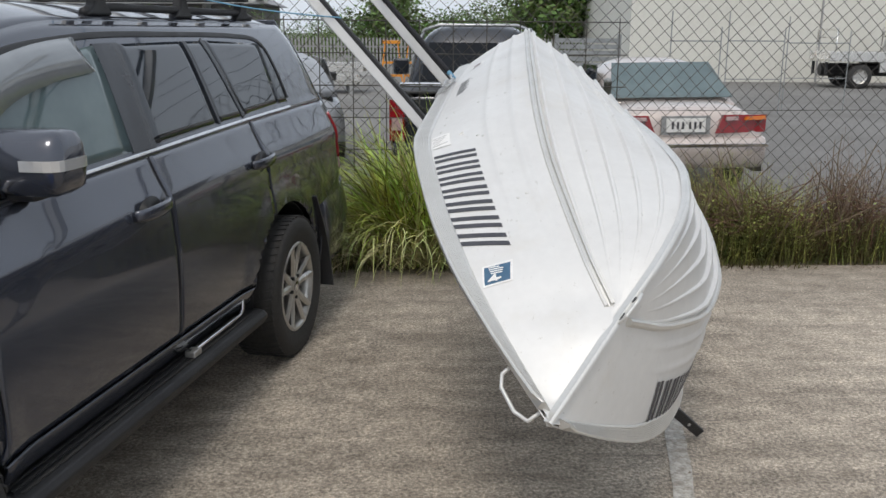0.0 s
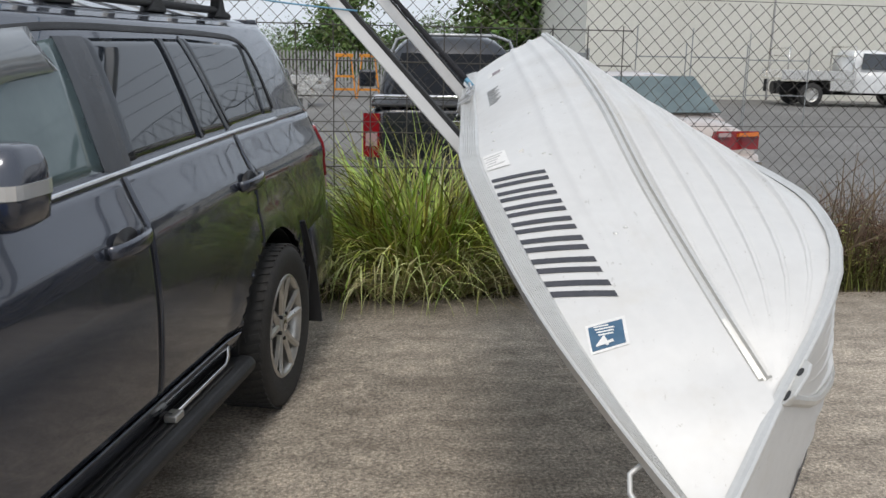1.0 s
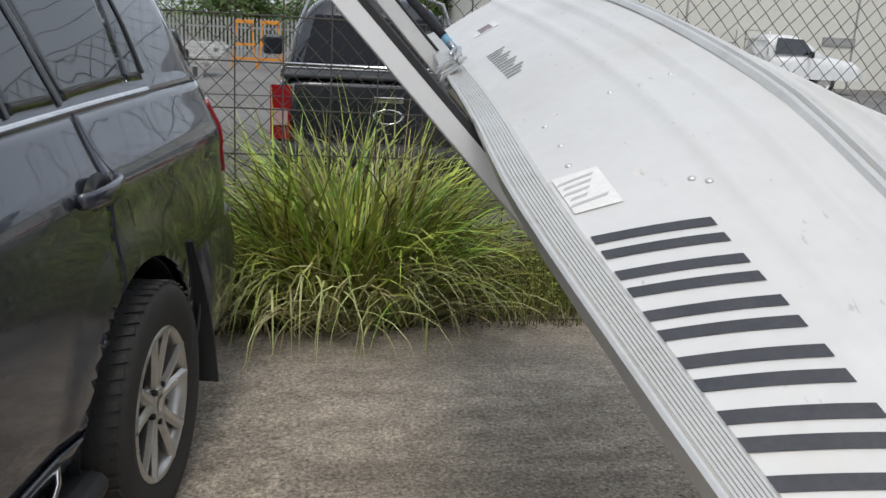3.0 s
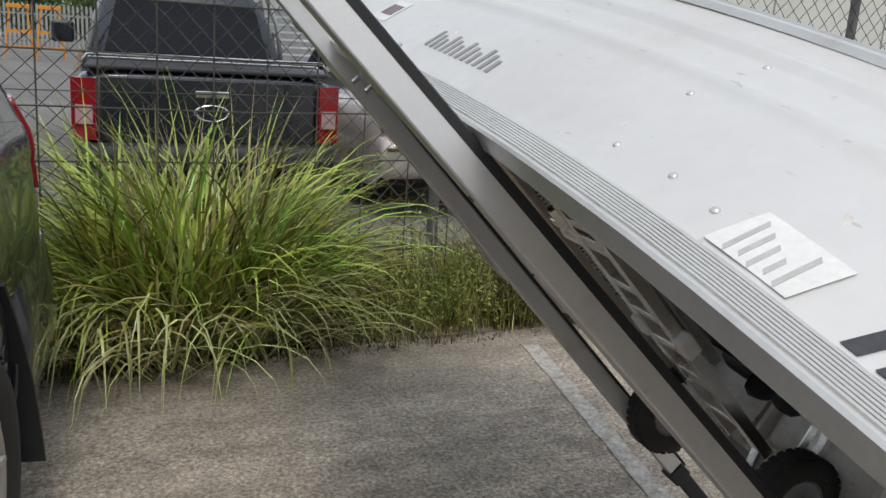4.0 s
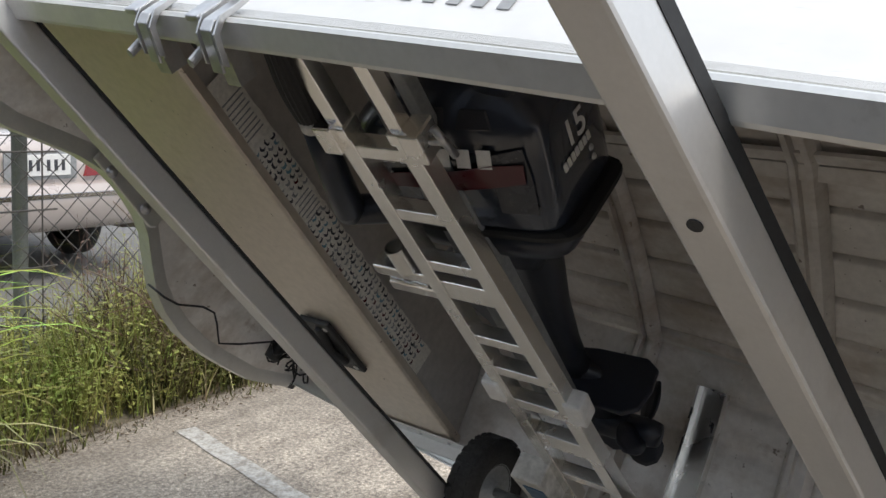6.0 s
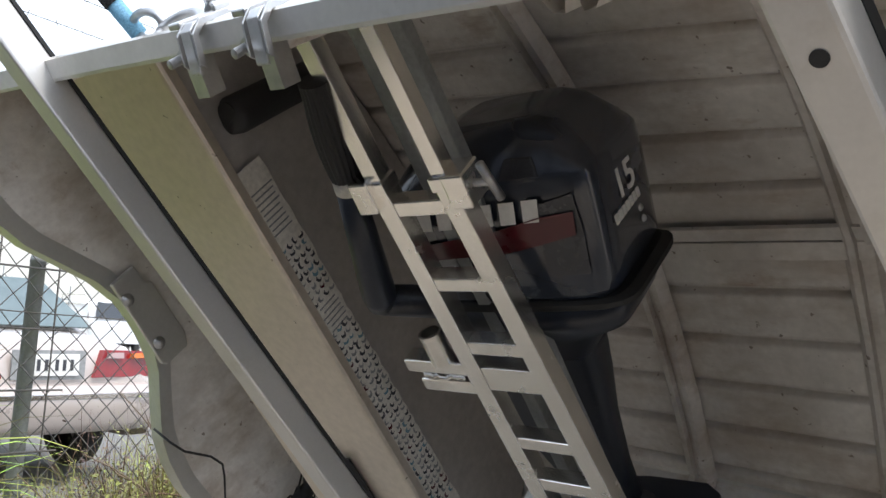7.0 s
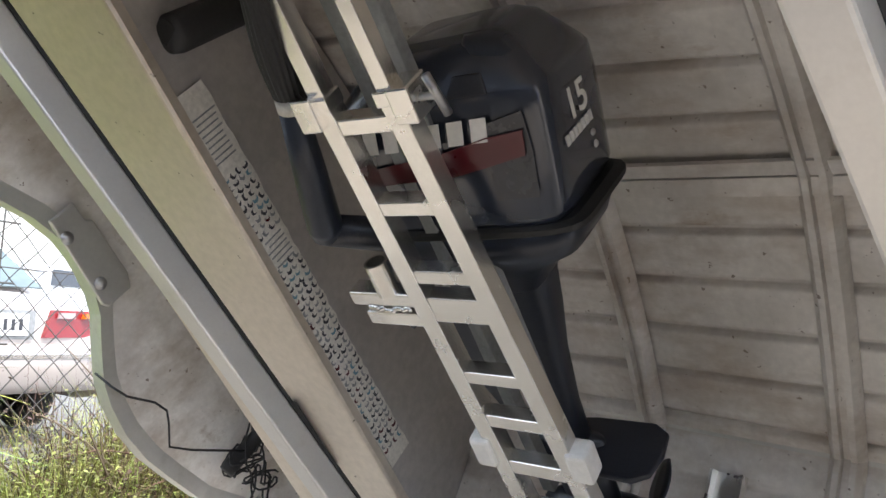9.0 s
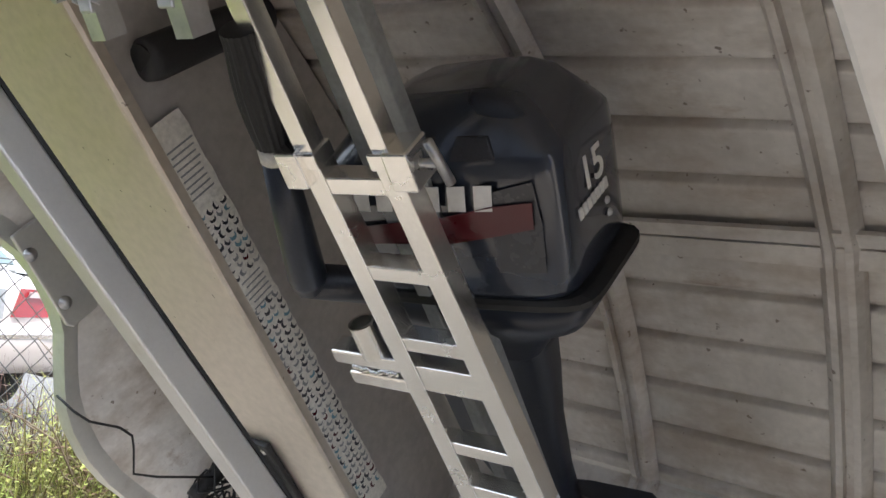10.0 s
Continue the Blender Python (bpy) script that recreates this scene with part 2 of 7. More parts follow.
M_WALLPAINT = pbr("cream_wall", (0.66, 0.65, 0.585), 0.8, col2=(0.60, 0.59, 0.535), scale=0.15, fine=0.04, fscale=8)
M_ROOFGREY = pbr("grey_roof", (0.22, 0.225, 0.235), 0.6, fine=0.1, fscale=8)
M_BRICK = pbr("dark_wall", (0.10, 0.095, 0.09), 0.8, fine=0.2, fscale=10)
M_SEDAN = pbr("champagne_paint", (0.53, 0.46, 0.42), 0.3, 0.25, col2=(0.48, 0.42, 0.38), scale=2, coat=0.7)
M_UTE = pbr("navy_black_paint", (0.016, 0.02, 0.028), 0.3, 0.3, coat=0.9)
M_SILVER = pbr("silver_paint", (0.36, 0.37, 0.38), 0.32, 0.5, coat=0.7)
M_WHITECAR = pbr("white_paint", (0.76, 0.77, 0.77), 0.35, coat=0.5)
M_ORANGE = pbr("orange_paint", (0.68, 0.26, 0.02), 0.55, fine=0.15)
M_PALING = pbr("weathered_paling", (0.34, 0.34, 0.33), 0.75, col2=(0.25, 0.25, 0.245), scale=3)
M_GRASSFAR = pbr("far_grass", (0.14, 0.17, 0.05), 0.9, col2=(0.24, 0.22, 0.09), scale=0.8, fine=0.3, fscale=12)


def stain(m, colour, scale, lo, hi, amount, stretch=(1, 1, 1), detail=6, seed=0.0):
    """Lays blotches of dirt with ragged edges over a material's base colour."""
    t = m.node_tree
    b = t.nodes["Principled BSDF"]
    src = b.inputs["Base Color"].links[0].from_socket
    tc = [n for n in t.nodes if n.type == "TEX_COORD"][0]
    mp = t.nodes.new("ShaderNodeMapping")
    mp.inputs["Scale"].default_value = stretch
    mp.inputs["Location"].default_value = (seed, seed * 0.7, 0)
    t.links.new(tc.outputs["Object"], mp.inputs[0])
    nz = t.nodes.new("ShaderNodeTexNoise")
    nz.inputs["Scale"].default_value, nz.inputs["Detail"].default_value, nz.inputs["Roughness"].default_value = scale, detail, 0.68
    t.links.new(mp.outputs[0], nz.inputs["Vector"])
    mr = t.nodes.new("ShaderNodeMapRange")
    mr.inputs[1].default_value, mr.inputs[2].default_value, mr.inputs[3].default_value, mr.inputs[4].default_value = lo, hi, 0.0, amount
    t.links.new(nz.outputs["Fac"], mr.inputs[0])
    mix = t.nodes.new("ShaderNodeMixRGB")
    mix.inputs[2].default_value = (*colour, 1)
    t.links.new(mr.outputs[0], mix.inputs[0])
    t.links.new(src, mix.inputs[1])
    t.links.new(mix.outputs[0], b.inputs["Base Color"])


stain(M_HULL_IN, (0.33, 0.30, 0.265), 1.9, 0.46, 0.70, 0.55, seed=3.0)
stain(M_HULL_IN, (0.30, 0.19, 0.11), 9.0, 0.60, 0.72, 0.55, stretch=(1.0, 0.4, 1.0), seed=7.0)
stain(M_HULL_IN, (0.16, 0.12, 0.09), 48.0, 0.69, 0.74, 0.8, detail=2)
stain(M_HULL_IN, (0.33, 0.25, 0.175), 3.4, 0.48, 0.68, 0.6, stretch=(1.6, 0.7, 1.0), seed=12.0)
stain(M_SEATSIDE, (0.38, 0.34, 0.30), 3.0, 0.52, 0.75, 0.5, seed=5.0)
stain(M_SEAT, (0.40, 0.33, 0.22), 7.0, 0.62, 0.74, 0.45, seed=2.0)
stain(M_SEAT, (0.10, 0.08, 0.06), 40.0, 0.72, 0.76, 0.8, detail=2)
stain(M_HULL, (0.52, 0.47, 0.38), 2.4, 0.56, 0.78, 0.40, seed=4.0)
stain(M_HULL, (0.42, 0.40, 0.37), 14.0, 0.66, 0.76, 0.35, stretch=(1.0, 0.35, 1.0), seed=9.0)
stain(M_HULL, (0.50, 0.49, 0.47), 1.3, 0.47, 0.66, 0.40, stretch=(1.0, 0.5, 1.0), seed=15.0)
stain(M_HULL, (0.40, 0.38, 0.34), 60.0, 0.67, 0.72, 0.5, stretch=(1.0, 0.25, 1.0), detail=3, seed=21.0)
stain(M_CONCRETE, (0.17, 0.14, 0.11), 3.4, 0.58, 0.74, 0.40, stretch=(0.7, 1.6, 1.0), seed=6.0)
stain(M_CONCRETE, (0.12, 0.10, 0.085), 26.0, 0.68, 0.73, 0.55, detail=3)
stain(M_CONCRETE, (0.20, 0.165, 0.125), 8.0, 0.55, 0.70, 0.55, stretch=(0.6, 1.5, 1.0), seed=17.0)
stain(M_CONCRETE, (0.60, 0.56, 0.49), 42.0, 0.66, 0.71, 0.6, detail=3, seed=23.0)
stain(M_RAIL, (0.40, 0.36, 0.31), 6.0, 0.58, 0.74, 0.4, seed=1.0)
stain(M_GUNWALE, (0.42, 0.40, 0.36), 11.0, 0.60, 0.72, 0.45, seed=8.0)
stain(M_ALU, (0.45, 0.42, 0.38), 14.0, 0.60, 0.72, 0.4, seed=2.0)
stain(M_MOTORM, (0.09, 0.085, 0.08), 9.0, 0.60, 0.74, 0.4)
stain(M_CARPAINT, (0.10, 0.095, 0.085), 3.0, 0.62, 0.80, 0.25)
stain(M_SEDAN, (0.34, 0.28, 0.23), 2.5, 0.55, 0.75, 0.4)
stain(M_WALLPAINT, (0.50, 0.48, 0.42), 0.35, 0.52, 0.75, 0.4, stretch=(1, 1, 0.3))
stain(M_YARD, (0.12, 0.115, 0.105), 0.7, 0.55, 0.72, 0.5)


# ---- mesh helpers ----
def part(name, bm, material, parent=None, label="", smooth=False, bevel=0.0):
    """Links a bmesh as one mesh object, under parent if given."""
    me = bpy.data.meshes.new(name)
    bmesh.ops.recalc_face_normals(bm, faces=bm.faces[:])
    bm.to_mesh(me)
    bm.free()
    me.materials.append(material)
    if smooth:
        me.shade_smooth()
    ob = new(name, me)
    if parent is not None:
        ob.parent = parent
    if label:
        ob["label"] = label
    if bevel:
        mod = ob.modifiers.new("edges", "BEVEL")
        mod.width, mod.segments, mod.limit_method = bevel, 2, "ANGLE"
    return ob


def thing(name, label, category, m=None, group="", kind=""):
    ob = new(name)
    ob.empty_display_size = 0.1
    if m is not None:
        ob.matrix_basis = m
    return tagged(ob, label, category, group, kind)


def axes(x, y, z, o):
    """A matrix from three axis vectors and an origin."""
    m = Matrix.Identity(4)
    for i, v in enumerate((x, y, z, o)):
        for j in range(3):
            m[j][i] = v[j]
    return m


def box(bm, c, d, m=None):
    """A box with centre c and sizes d, in the frame m."""
    vs = []
    for sx in (-0.5, 0.5):
        for sy in (-0.5, 0.5):
            for sz in (-0.5, 0.5):
                v = Vector((c[0] + sx * d[0], c[1] + sy * d[1], c[2] + sz * d[2]))
                vs.append(bm.verts.new(m @ v if m else v))
    for f in ((0, 1, 3, 2), (4, 6, 7, 5), (0, 4, 5, 1), (2, 3, 7, 6), (0, 2, 6, 4), (1, 5, 7, 3)):
        bm.faces.new([vs[i] for i in f])
    return bm


def loft(bm, rows, closed=False, caps=False):
    """Quads between successive rows of points; closed rows wrap round."""
    vr = [[bm.verts.new(p) for p in r] for r in rows]
    n = len(vr[0])
    for a, b in zip(vr, vr[1:]):
        for i in range(n if closed else n - 1):
            j = (i + 1) % n
            try:
                bm.faces.new((a[i], a[j], b[j], b[i]))
            except ValueError:
                pass
    if caps:
        for r in (vr[0], vr[-1]):
            try:
                bm.faces.new(r)
            except ValueError:
                pass
    return vr


def tube(bm, pts, r, seg=8, caps=True, square=False, spin=0.0):
    """A tube of radius r (or a list of radii) along pts; square: a square section of half-width r."""
    pts = [Vector(p) for p in pts]
    rows = []
    up = None
    for i, p in enumerate(pts):
        t = (pts[min(i + 1, len(pts) - 1)] - pts[max(i - 1, 0)]).normalized()
        if up is None:
            up = Vector((0, 0, 1)) if abs(t.z) < 0.9 else Vector((1, 0, 0))
        u = (up - t * up.dot(t)).normalized()
        up = u
        v = t.cross(u)
        rr = r[i] if isinstance(r, (list, tuple)) else r
        if square:
            rows.append([p + u * rr * a + v * rr * b for a, b in ((1, 1), (1, -1), (-1, -1), (-1, 1))])
        else:
            rows.append([p + (u * math.cos(spin + 2 * math.pi * k / seg) + v * math.sin(spin + 2 * math.pi * k / seg)) * rr for k in range(seg)])
    loft(bm, rows, closed=True, caps=caps)
    return bm


def lathe(bm, prof, seg=32, m=None, caps=False):
    """Turns a profile of (radius, x) round the x axis."""
    rows = []
    for r, x in prof:
        row = [Vector((x, r * math.cos(2 * math.pi * k / seg), r * math.sin(2 * math.pi * k / seg))) for k in range(seg)]
        rows.append([m @ v for v in row] if m else row)
    loft(bm, rows, closed=True, caps=caps)
    return bm


def prism(bm, poly, thick, put):
    """A flat polygon of (u, v) points given thickness; put(u, v, w) gives the place."""
    a = [bm.verts.new(put(u, v, 0.0)) for u, v in poly]
    b = [bm.verts.new(put(u, v, thick)) for u, v in poly]
    bm.faces.new(a)
    bm.faces.new(b[::-1])
    n = len(poly)
    for i in range(n):
        bm.faces.new((a[i], a[(i + 1) % n], b[(i + 1) % n], b[i]))
    return bm


def curve_of(nodes):
    """A smooth function through (x, y) nodes, with slopes kept from overshooting."""
    xs, ys = [a for a, _ in nodes], [b for _, b in nodes]
    d = [(ys[i + 1] - ys[i]) / (xs[i + 1] - xs[i]) for i in range(len(xs) - 1)]
    ms = [d[0]] + [0.0 if d[i - 1] * d[i] <= 0 else 2 * d[i - 1] * d[i] / (d[i - 1] + d[i]) for i in range(1, len(d))] + [d[-1]]

    def f(x):
        x = min(max(x, xs[0]), xs[-1])
        i = max(0, min(len(xs) - 2, sum(1 for v in xs if v <= x) - 1))
        h = xs[i + 1] - xs[i]
        t = (x - xs[i]) / h
        return ((1 + 2 * t) * (1 - t) ** 2 * ys[i] + t * (1 - t) ** 2 * h * ms[i] + t * t * (3 - 2 * t) * ys[i + 1] + t * t * (t - 1) * h * ms[i + 1])
    return f


def letters(name, text, size, material, parent, m, label=""):
    """Raised lettering in the built-in font, as a mesh."""
    cu = bpy.data.curves.new(name, "FONT")
    cu.body, cu.size, cu.extrude, cu.align_x, cu.align_y = text, size, 0.0006, "CENTER", "CENTER"
    cu.offset = size * 0.012
    tmp = new("lettering", cu)
    bpy.context.view_layer.update()
    me = bpy.data.meshes.new_from_object(tmp.evaluated_get(bpy.context.evaluated_depsgraph_get()))
    bpy.data.objects.remove(tmp)
    me.materials.clear()
    me.materials.append(material)
    ob = new(name, me)
    ob.parent = parent
    ob.matrix_basis = m
    if label:
        ob["label"] = label
    return ob

# ---- ground, slab, soil strip ----
def fall(x):
    """The slab's crossfall towards the parked four-wheel drive."""
    f = min(1.0, max(0.0, (-0.1 - x) / 0.9))
    return -0.05 * f * f * (3 - 2 * f)


def sheet(name, x0, x1, y0, y1, z, nx, ny, material, rough_z=0.0, thick=0.0, rise=0.0, cross=0.0):
    bm = bmesh.new()
    rows = []
    for j in range(ny + 1):
        row = []
        for i in range(nx + 1):
            x, y = x0 + (x1 - x0) * i / nx, y0 + (y1 - y0) * j / ny
            dz = rough_z * noise.noise(Vector((x * 2.3, y * 2.3, 4.1))) if rough_z else 0.0
            row.append(Vector((x, y, z + dz + rise * j / ny + cross * fall(x))))
        rows.append(row)
    vr = loft(bm, rows)
    if thick:
        rim = vr[0] + [r[-1] for r in vr[1:]] + vr[-1][-2::-1] + [r[0] for r in vr[-2:0:-1]]
        low = [bm.verts.new((v.co.x, v.co.y, z - thick)) for v in rim]
        for i in range(len(rim)):
            bm.faces.new((rim[i], rim[(i + 1) % len(rim)], low[(i + 1) % len(rim)], low[i]))
    return part(name, bm, material, smooth=False)


bm = bmesh.new()
rows = []
for y, z in ((-200, -0.12), (-20, -0.12), (5.0, -0.12), (6.3, -0.10), (6.9, 0.0), (7.3, 0.02), (8.6, 0.03), (12, 0.05), (27, 0.10), (40, 0.12), (120, 0.12), (500, 0.0)):
    rows.append([Vector((x, y, z)) for x in (-300, -100, -30, -12, -4, 0, 4, 8, 14, 30, 100, 300)])
loft(bm, rows)
ground = tagged(part("ground", bm, M_YARD), "weathered grey asphalt yard and road", "ground", kind="structure")
slab = tagged(sheet("pavement", -9, 11, -9, 5.95, 0.0, 120, 30, M_CONCRETE, thick=0.12, cross=1.0), "stained brushed concrete parking slab", "pavement", kind="structure")
soil = tagged(sheet("soil_strip", -9, 11, 5.94, 7.25, -0.01, 160, 14, M_SOIL, rough_z=0.05, rise=0.065, cross=1.0), "dark bare soil strip along the fence", "ground", kind="structure")


def paint_line(points, w):
    bm = bmesh.new()
    rows = []
    a, b = Vector((*points[0], 0.004)), Vector((*points[1], 0.004))
    d = (b - a).normalized()
    nrm = Vector((-d.y, d.x, 0))
    rng = random.Random(3)
    for i in range(61):
        p = a + (b - a) * i / 60
        rows.append([p - nrm * (w / 2 - rng.random() * 0.008), p + nrm * (w / 2 - rng.random() * 0.008)])
    loft(bm, rows)
    ob = part("line_marking", bm, M_LINE)
    return tagged(ob, "worn white painted parking line on concrete", "line marking", kind="structure")


paint_line(((1.745, 5.72), (0.66, 1.0)), 0.095)

# ---- the dinghy, lying on its side against two loading rails ----
PSI, THETA = radians(5.0), radians(42.5)
HR = Vector((math.cos(PSI), -math.sin(PSI), 0))
B_AX = HR * math.cos(THETA) - Vector((0, 0, math.sin(THETA)))
K_AX = HR * math.sin(THETA) + Vector((0, 0, math.cos(THETA)))
L_AX = Vector((math.sin(PSI), math.cos(PSI), 0))
M_BOAT = axes(B_AX, L_AX, K_AX, Vector((0.302, 1.539, 0.783)))

half_beam = curve_of([(0, 0.012), (0.1, 0.112), (0.24, 0.240), (0.44, 0.396), (0.74, 0.552), (1.24, 0.701), (1.84, 0.724), (2.2, 0.735), (2.6, 0.743), (3.4, 0.746)])
sheer = curve_of([(0, 0.005), (0.34, 0.024), (0.85, 0.081), (1.65, 0.174), (2.6, 0.257), (3.4, 0.338)])
chine_b = curve_of([(0, 0.001), (0.2, 0.009), (0.365, 0.124), (0.572, 0.234), (0.85, 0.366), (1.28, 0.493), (2.2, 0.584), (3.4, 0.627)])
keel_k = curve_of([(0, -0.010), (0.1, 0.132), (0.21, 0.278), (0.31, 0.431), (0.44, 0.568), (0.6, 0.648), (0.9, 0.711), (1.5, 0.746), (2.6, 0.774), (3.4, 0.820)])
chine_raw = curve_of([(0.2, 0.274), (0.365, 0.322), (0.572, 0.373), (0.85, 0.442), (1.28, 0.543), (2.2, 0.664), (3.4, 0.765)])


def chine_k(l):
    return keel_k(l) if l < 0.2 else chine_raw(l)


def bumps(u, centres, w, h):
    return sum(h * math.exp(-((u - c) / w) ** 8) for c in centres)


def chine_at(l, sign):
    """The chine; the lower side of the hull is sprung outwards by years of resting on it."""
    w = SPREAD * math.exp(-((l - 0.75) / 0.42) ** 2) if sign > 0 and l > 0.2 else 0.0
    w *= min(1.0, max(0.0, (l - 0.2) / 0.2))
    return chine_b(l) + w, chine_k(l) - 0.25 * w


SPREAD = 0.050


def section(l, inset=0.0, ribs=True, n_side=40, n_bot=200, sign=-1):
    """Points (b, k) of one half of the hull at l from the gunwale to the keel, b positive; inset moves them inwards."""
    g, c, q = (half_beam(l), sheer(l)), chine_at(l, sign), (0.0, keel_k(l))
    pts = []
    amp = min(1.0, max(0.0, (l - 0.35) / 0.5)) if ribs else 0.0
    for i in range(n_side + 1):
        u = i / n_side
        b, k = g[0] + (c[0] - g[0]) * u, g[1] + (c[1] - g[1]) * u
        nx, nk = (c[1] - g[1]), -(c[0] - g[0])
        nl = math.hypot(nx, nk) or 1.0
        off = 0.0145 * math.sin(math.pi * u) * min(1, l / 0.8) + amp * bumps(u, (0.60, 0.82), 0.026, 0.0085) - inset
        pts.append((b + nx / nl * off, k + nk / nl * off))
    for i in range(1, n_bot + 1):
        u = i / n_bot
        b, k = c[0] + (q[0] - c[0]) * u, c[1] + (q[1] - c[1]) * u
        nx, nk = (q[1] - c[1]), -(q[0] - c[0])
        nl = math.hypot(nx, nk) or 1.0
        off = 0.018 * math.sin(math.pi * u) * min(1, l / 0.8) + amp * bumps(u, (0.06, 0.24, 0.42, 0.61, 0.80), 0.017, 0.016) - inset
        pts.append((max(0.0, b + nx / nl * off), k + nk / nl * off))
    return pts


def aft(l, k):
    """The raked stern: where station l of 0 to 3.3 lies at height k."""
    return l * (1.0 + max(0.0, l - 1.5) / 1.8 * (0.022 - 0.085 * (k - 0.25)) )


STATIONS = [0.0, 0.02, 0.05, 0.1, 0.15, 0.2, 0.25, 0.31, 0.37, 0.44, 0.52, 0.6, 0.7, 0.8, 0.9] + [1.0 + 0.1 * i for i in range(24)]
dinghy = thing("dinghy", "white-grey aluminium dinghy on its side, bow low, leaning on two rails", "boat", M_BOAT)


def hull_half(sign):
    bm = bmesh.new()
    rows = [[Vector((sign * b, aft(l, k), k)) for b, k in section(l, sign=sign)] for l in STATIONS]
    loft(bm, rows)
    bmesh.ops.remove_doubles(bm, verts=bm.verts[:], dist=0.0004)
    return bm


for sign in (-1, 1):
    h = part("hull_side", hull_half(sign), M_HULL, dinghy, "dented white painted hull plating with pressed strakes", smooth=True)
    h.data.materials.append(M_HULL_IN)
    so = h.modifiers.new("sheet", "SOLIDIFY")
    so.thickness, so.offset, so.use_rim = 0.004, -1.0, True
    so.material_offset = 1
    if sign > 0:
        so.offset = -1.0


def topside_frame(l, sign, u=0.0, ribs=False):
    """Place, outward and keelward directions on the topside at station l and share u from gunwale to chine."""
    i = max(0, min(39, int(u * 40)))
    s = section(l, ribs=ribs, sign=sign, n_bot=2)
    f = u * 40 - i
    p = [s[i][j] + (s[i + 1][j] - s[i][j]) * f for j in (0, 1)]
    d = Vector((s[i + 1][0] - s[i][0], 0, s[i + 1][1] - s[i][1])).normalized()
    s2 = section(min(3.3, l + 0.02), ribs=False, sign=sign, n_bot=2)
    s0 = section(max(0.0, l - 0.02), ribs=False, sign=sign, n_bot=2)
    g = lambda q: Vector((q[i][0] + (q[i + 1][0] - q[i][0]) * f, 0, q[i][1] + (q[i + 1][1] - q[i][1]) * f))
    a, b = g(s2), g(s0)
    t = Vector((a.x - b.x, aft(min(3.3, l + 0.02), a.z) - aft(max(0.0, l - 0.02), b.z), a.z - b.z)).normalized()
    out = t.cross(d)
    if out.x < 0:
        out = -out
    mir = lambda v: Vector((sign * v.x, v.y, v.z))
    return mir(Vector((p[0], aft(l, p[1]), p[1]))), mir(out.normalized()), mir(d), mir(t)


def gunwale(sign):
    prof = [(0.001, 0.050), (0.005, 0.047)]
    for i in range(8):
        q = 0.044 - i * 0.0055
        r = 0.0075 + 0.0021 * i
        prof += [(r, q), (r + 0.0012, q - 0.0034), (r - 0.0014, q - 0.0038), (r - 0.0012, q - 0.0050)]
    prof += [(0.0240, -0.002), (0.0250, -0.006), (0.0225, -0.0105), (-0.004, -0.0135), (-0.009, -0.0125), (-0.009, -0.0095), (-0.006, -0.007), (-0.006, 0.02)]
    bm = bmesh.new()
    rows = []
    for l in STATIONS[1:]:
        p, o, d, t = topside_frame(l, sign)
        w = min(1.0, 0.35 + l * 1.3)
        rows.append([p + o * a * 1.0 + d * q * (w if q > 0 else 1) for a, q in prof])
    loft(bm, rows, closed=True, caps=True)
    return bm


gw = [part("gunwale", gunwale(sg), M_GUNWALE, dinghy, "ribbed aluminium gunwale extrusion") for sg in (-1, 1)]
for sg in (-1, 1):
    bm = bmesh.new()
    p, o, d, t = topside_frame(3.28, sg)
    box(bm, p + o * 0.0 + d * -0.005 + t * 0.02, (0.05, 0.05, 0.045))
    part("end_cap", bm, M_BLACKPL, gw[0 if sg < 0 else 1], "black plastic gunwale end cap", bevel=0.008)


def strip_along(fn, stations, prof):
    bm = bmesh.new()
    rows = []
    for l in stations:
        p, o, d = fn(l)
        rows.append([p + o * a + d * q for a, q in prof])
    loft(bm, rows, closed=True, caps=True)
    return bm


def chine_frame(sign):
    def f(l):
        b, k = chine_at(l, sign)
        p = Vector((sign * b, aft(l, k), k))
        g = Vector((sign * half_beam(l), 0, sheer(l)))
        q = Vector((0, 0, keel_k(l)))
        d1, d2 = (p - Vector((0, p.y, 0)) - g).normalized(), (q - Vector((p.x, 0, p.z))).normalized()
        d = (d1 + d2).normalized()
        o = Vector((d.z * sign, 0, -d.x * sign))
        if o.x * sign < 0 and o.z < 0:
            o = -o
        return p, o, d
    return f


CH = [(-0.004, -0.018), (0.007, -0.014), (0.009, -0.006), (0.001, -0.003), (0.001, 0.002), (0.011, 0.005), (0.010, 0.013), (-0.004, 0.019)]
CH_LOW = [(-0.006, -0.016), (0.010, -0.012), (0.017, -0.006), (0.018, 0.004), (0.012, 0.011), (-0.006, 0.016)]
for sg in (-1, 1):
    part("chine_strip", strip_along(chine_frame(sg), [l for l in STATIONS if l >= 0.22], CH if sg < 0 else CH_LOW), M_GUNWALE, dinghy, "welded double aluminium chine strip")


def keel_frame(l):
    a, b = max(0.0, l - 0.03), min(3.3, l + 0.03)
    t = Vector((0, b - a, keel_k(b) - keel_k(a))).normalized()
    return Vector((0, aft(l, keel_k(l)), keel_k(l))), Vector((0, -t.z, t.y)), Vector((1, 0, 0))


part("stem_and_keel_bar", strip_along(keel_frame, STATIONS, [(-0.003, -0.015), (0.006, -0.010), (0.016, -0.007), (0.018, 0.0), (0.016, 0.007), (0.006, 0.010), (-0.003, 0.015)]), M_GUNWALE, dinghy, "scuffed aluminium stem and keel bar")

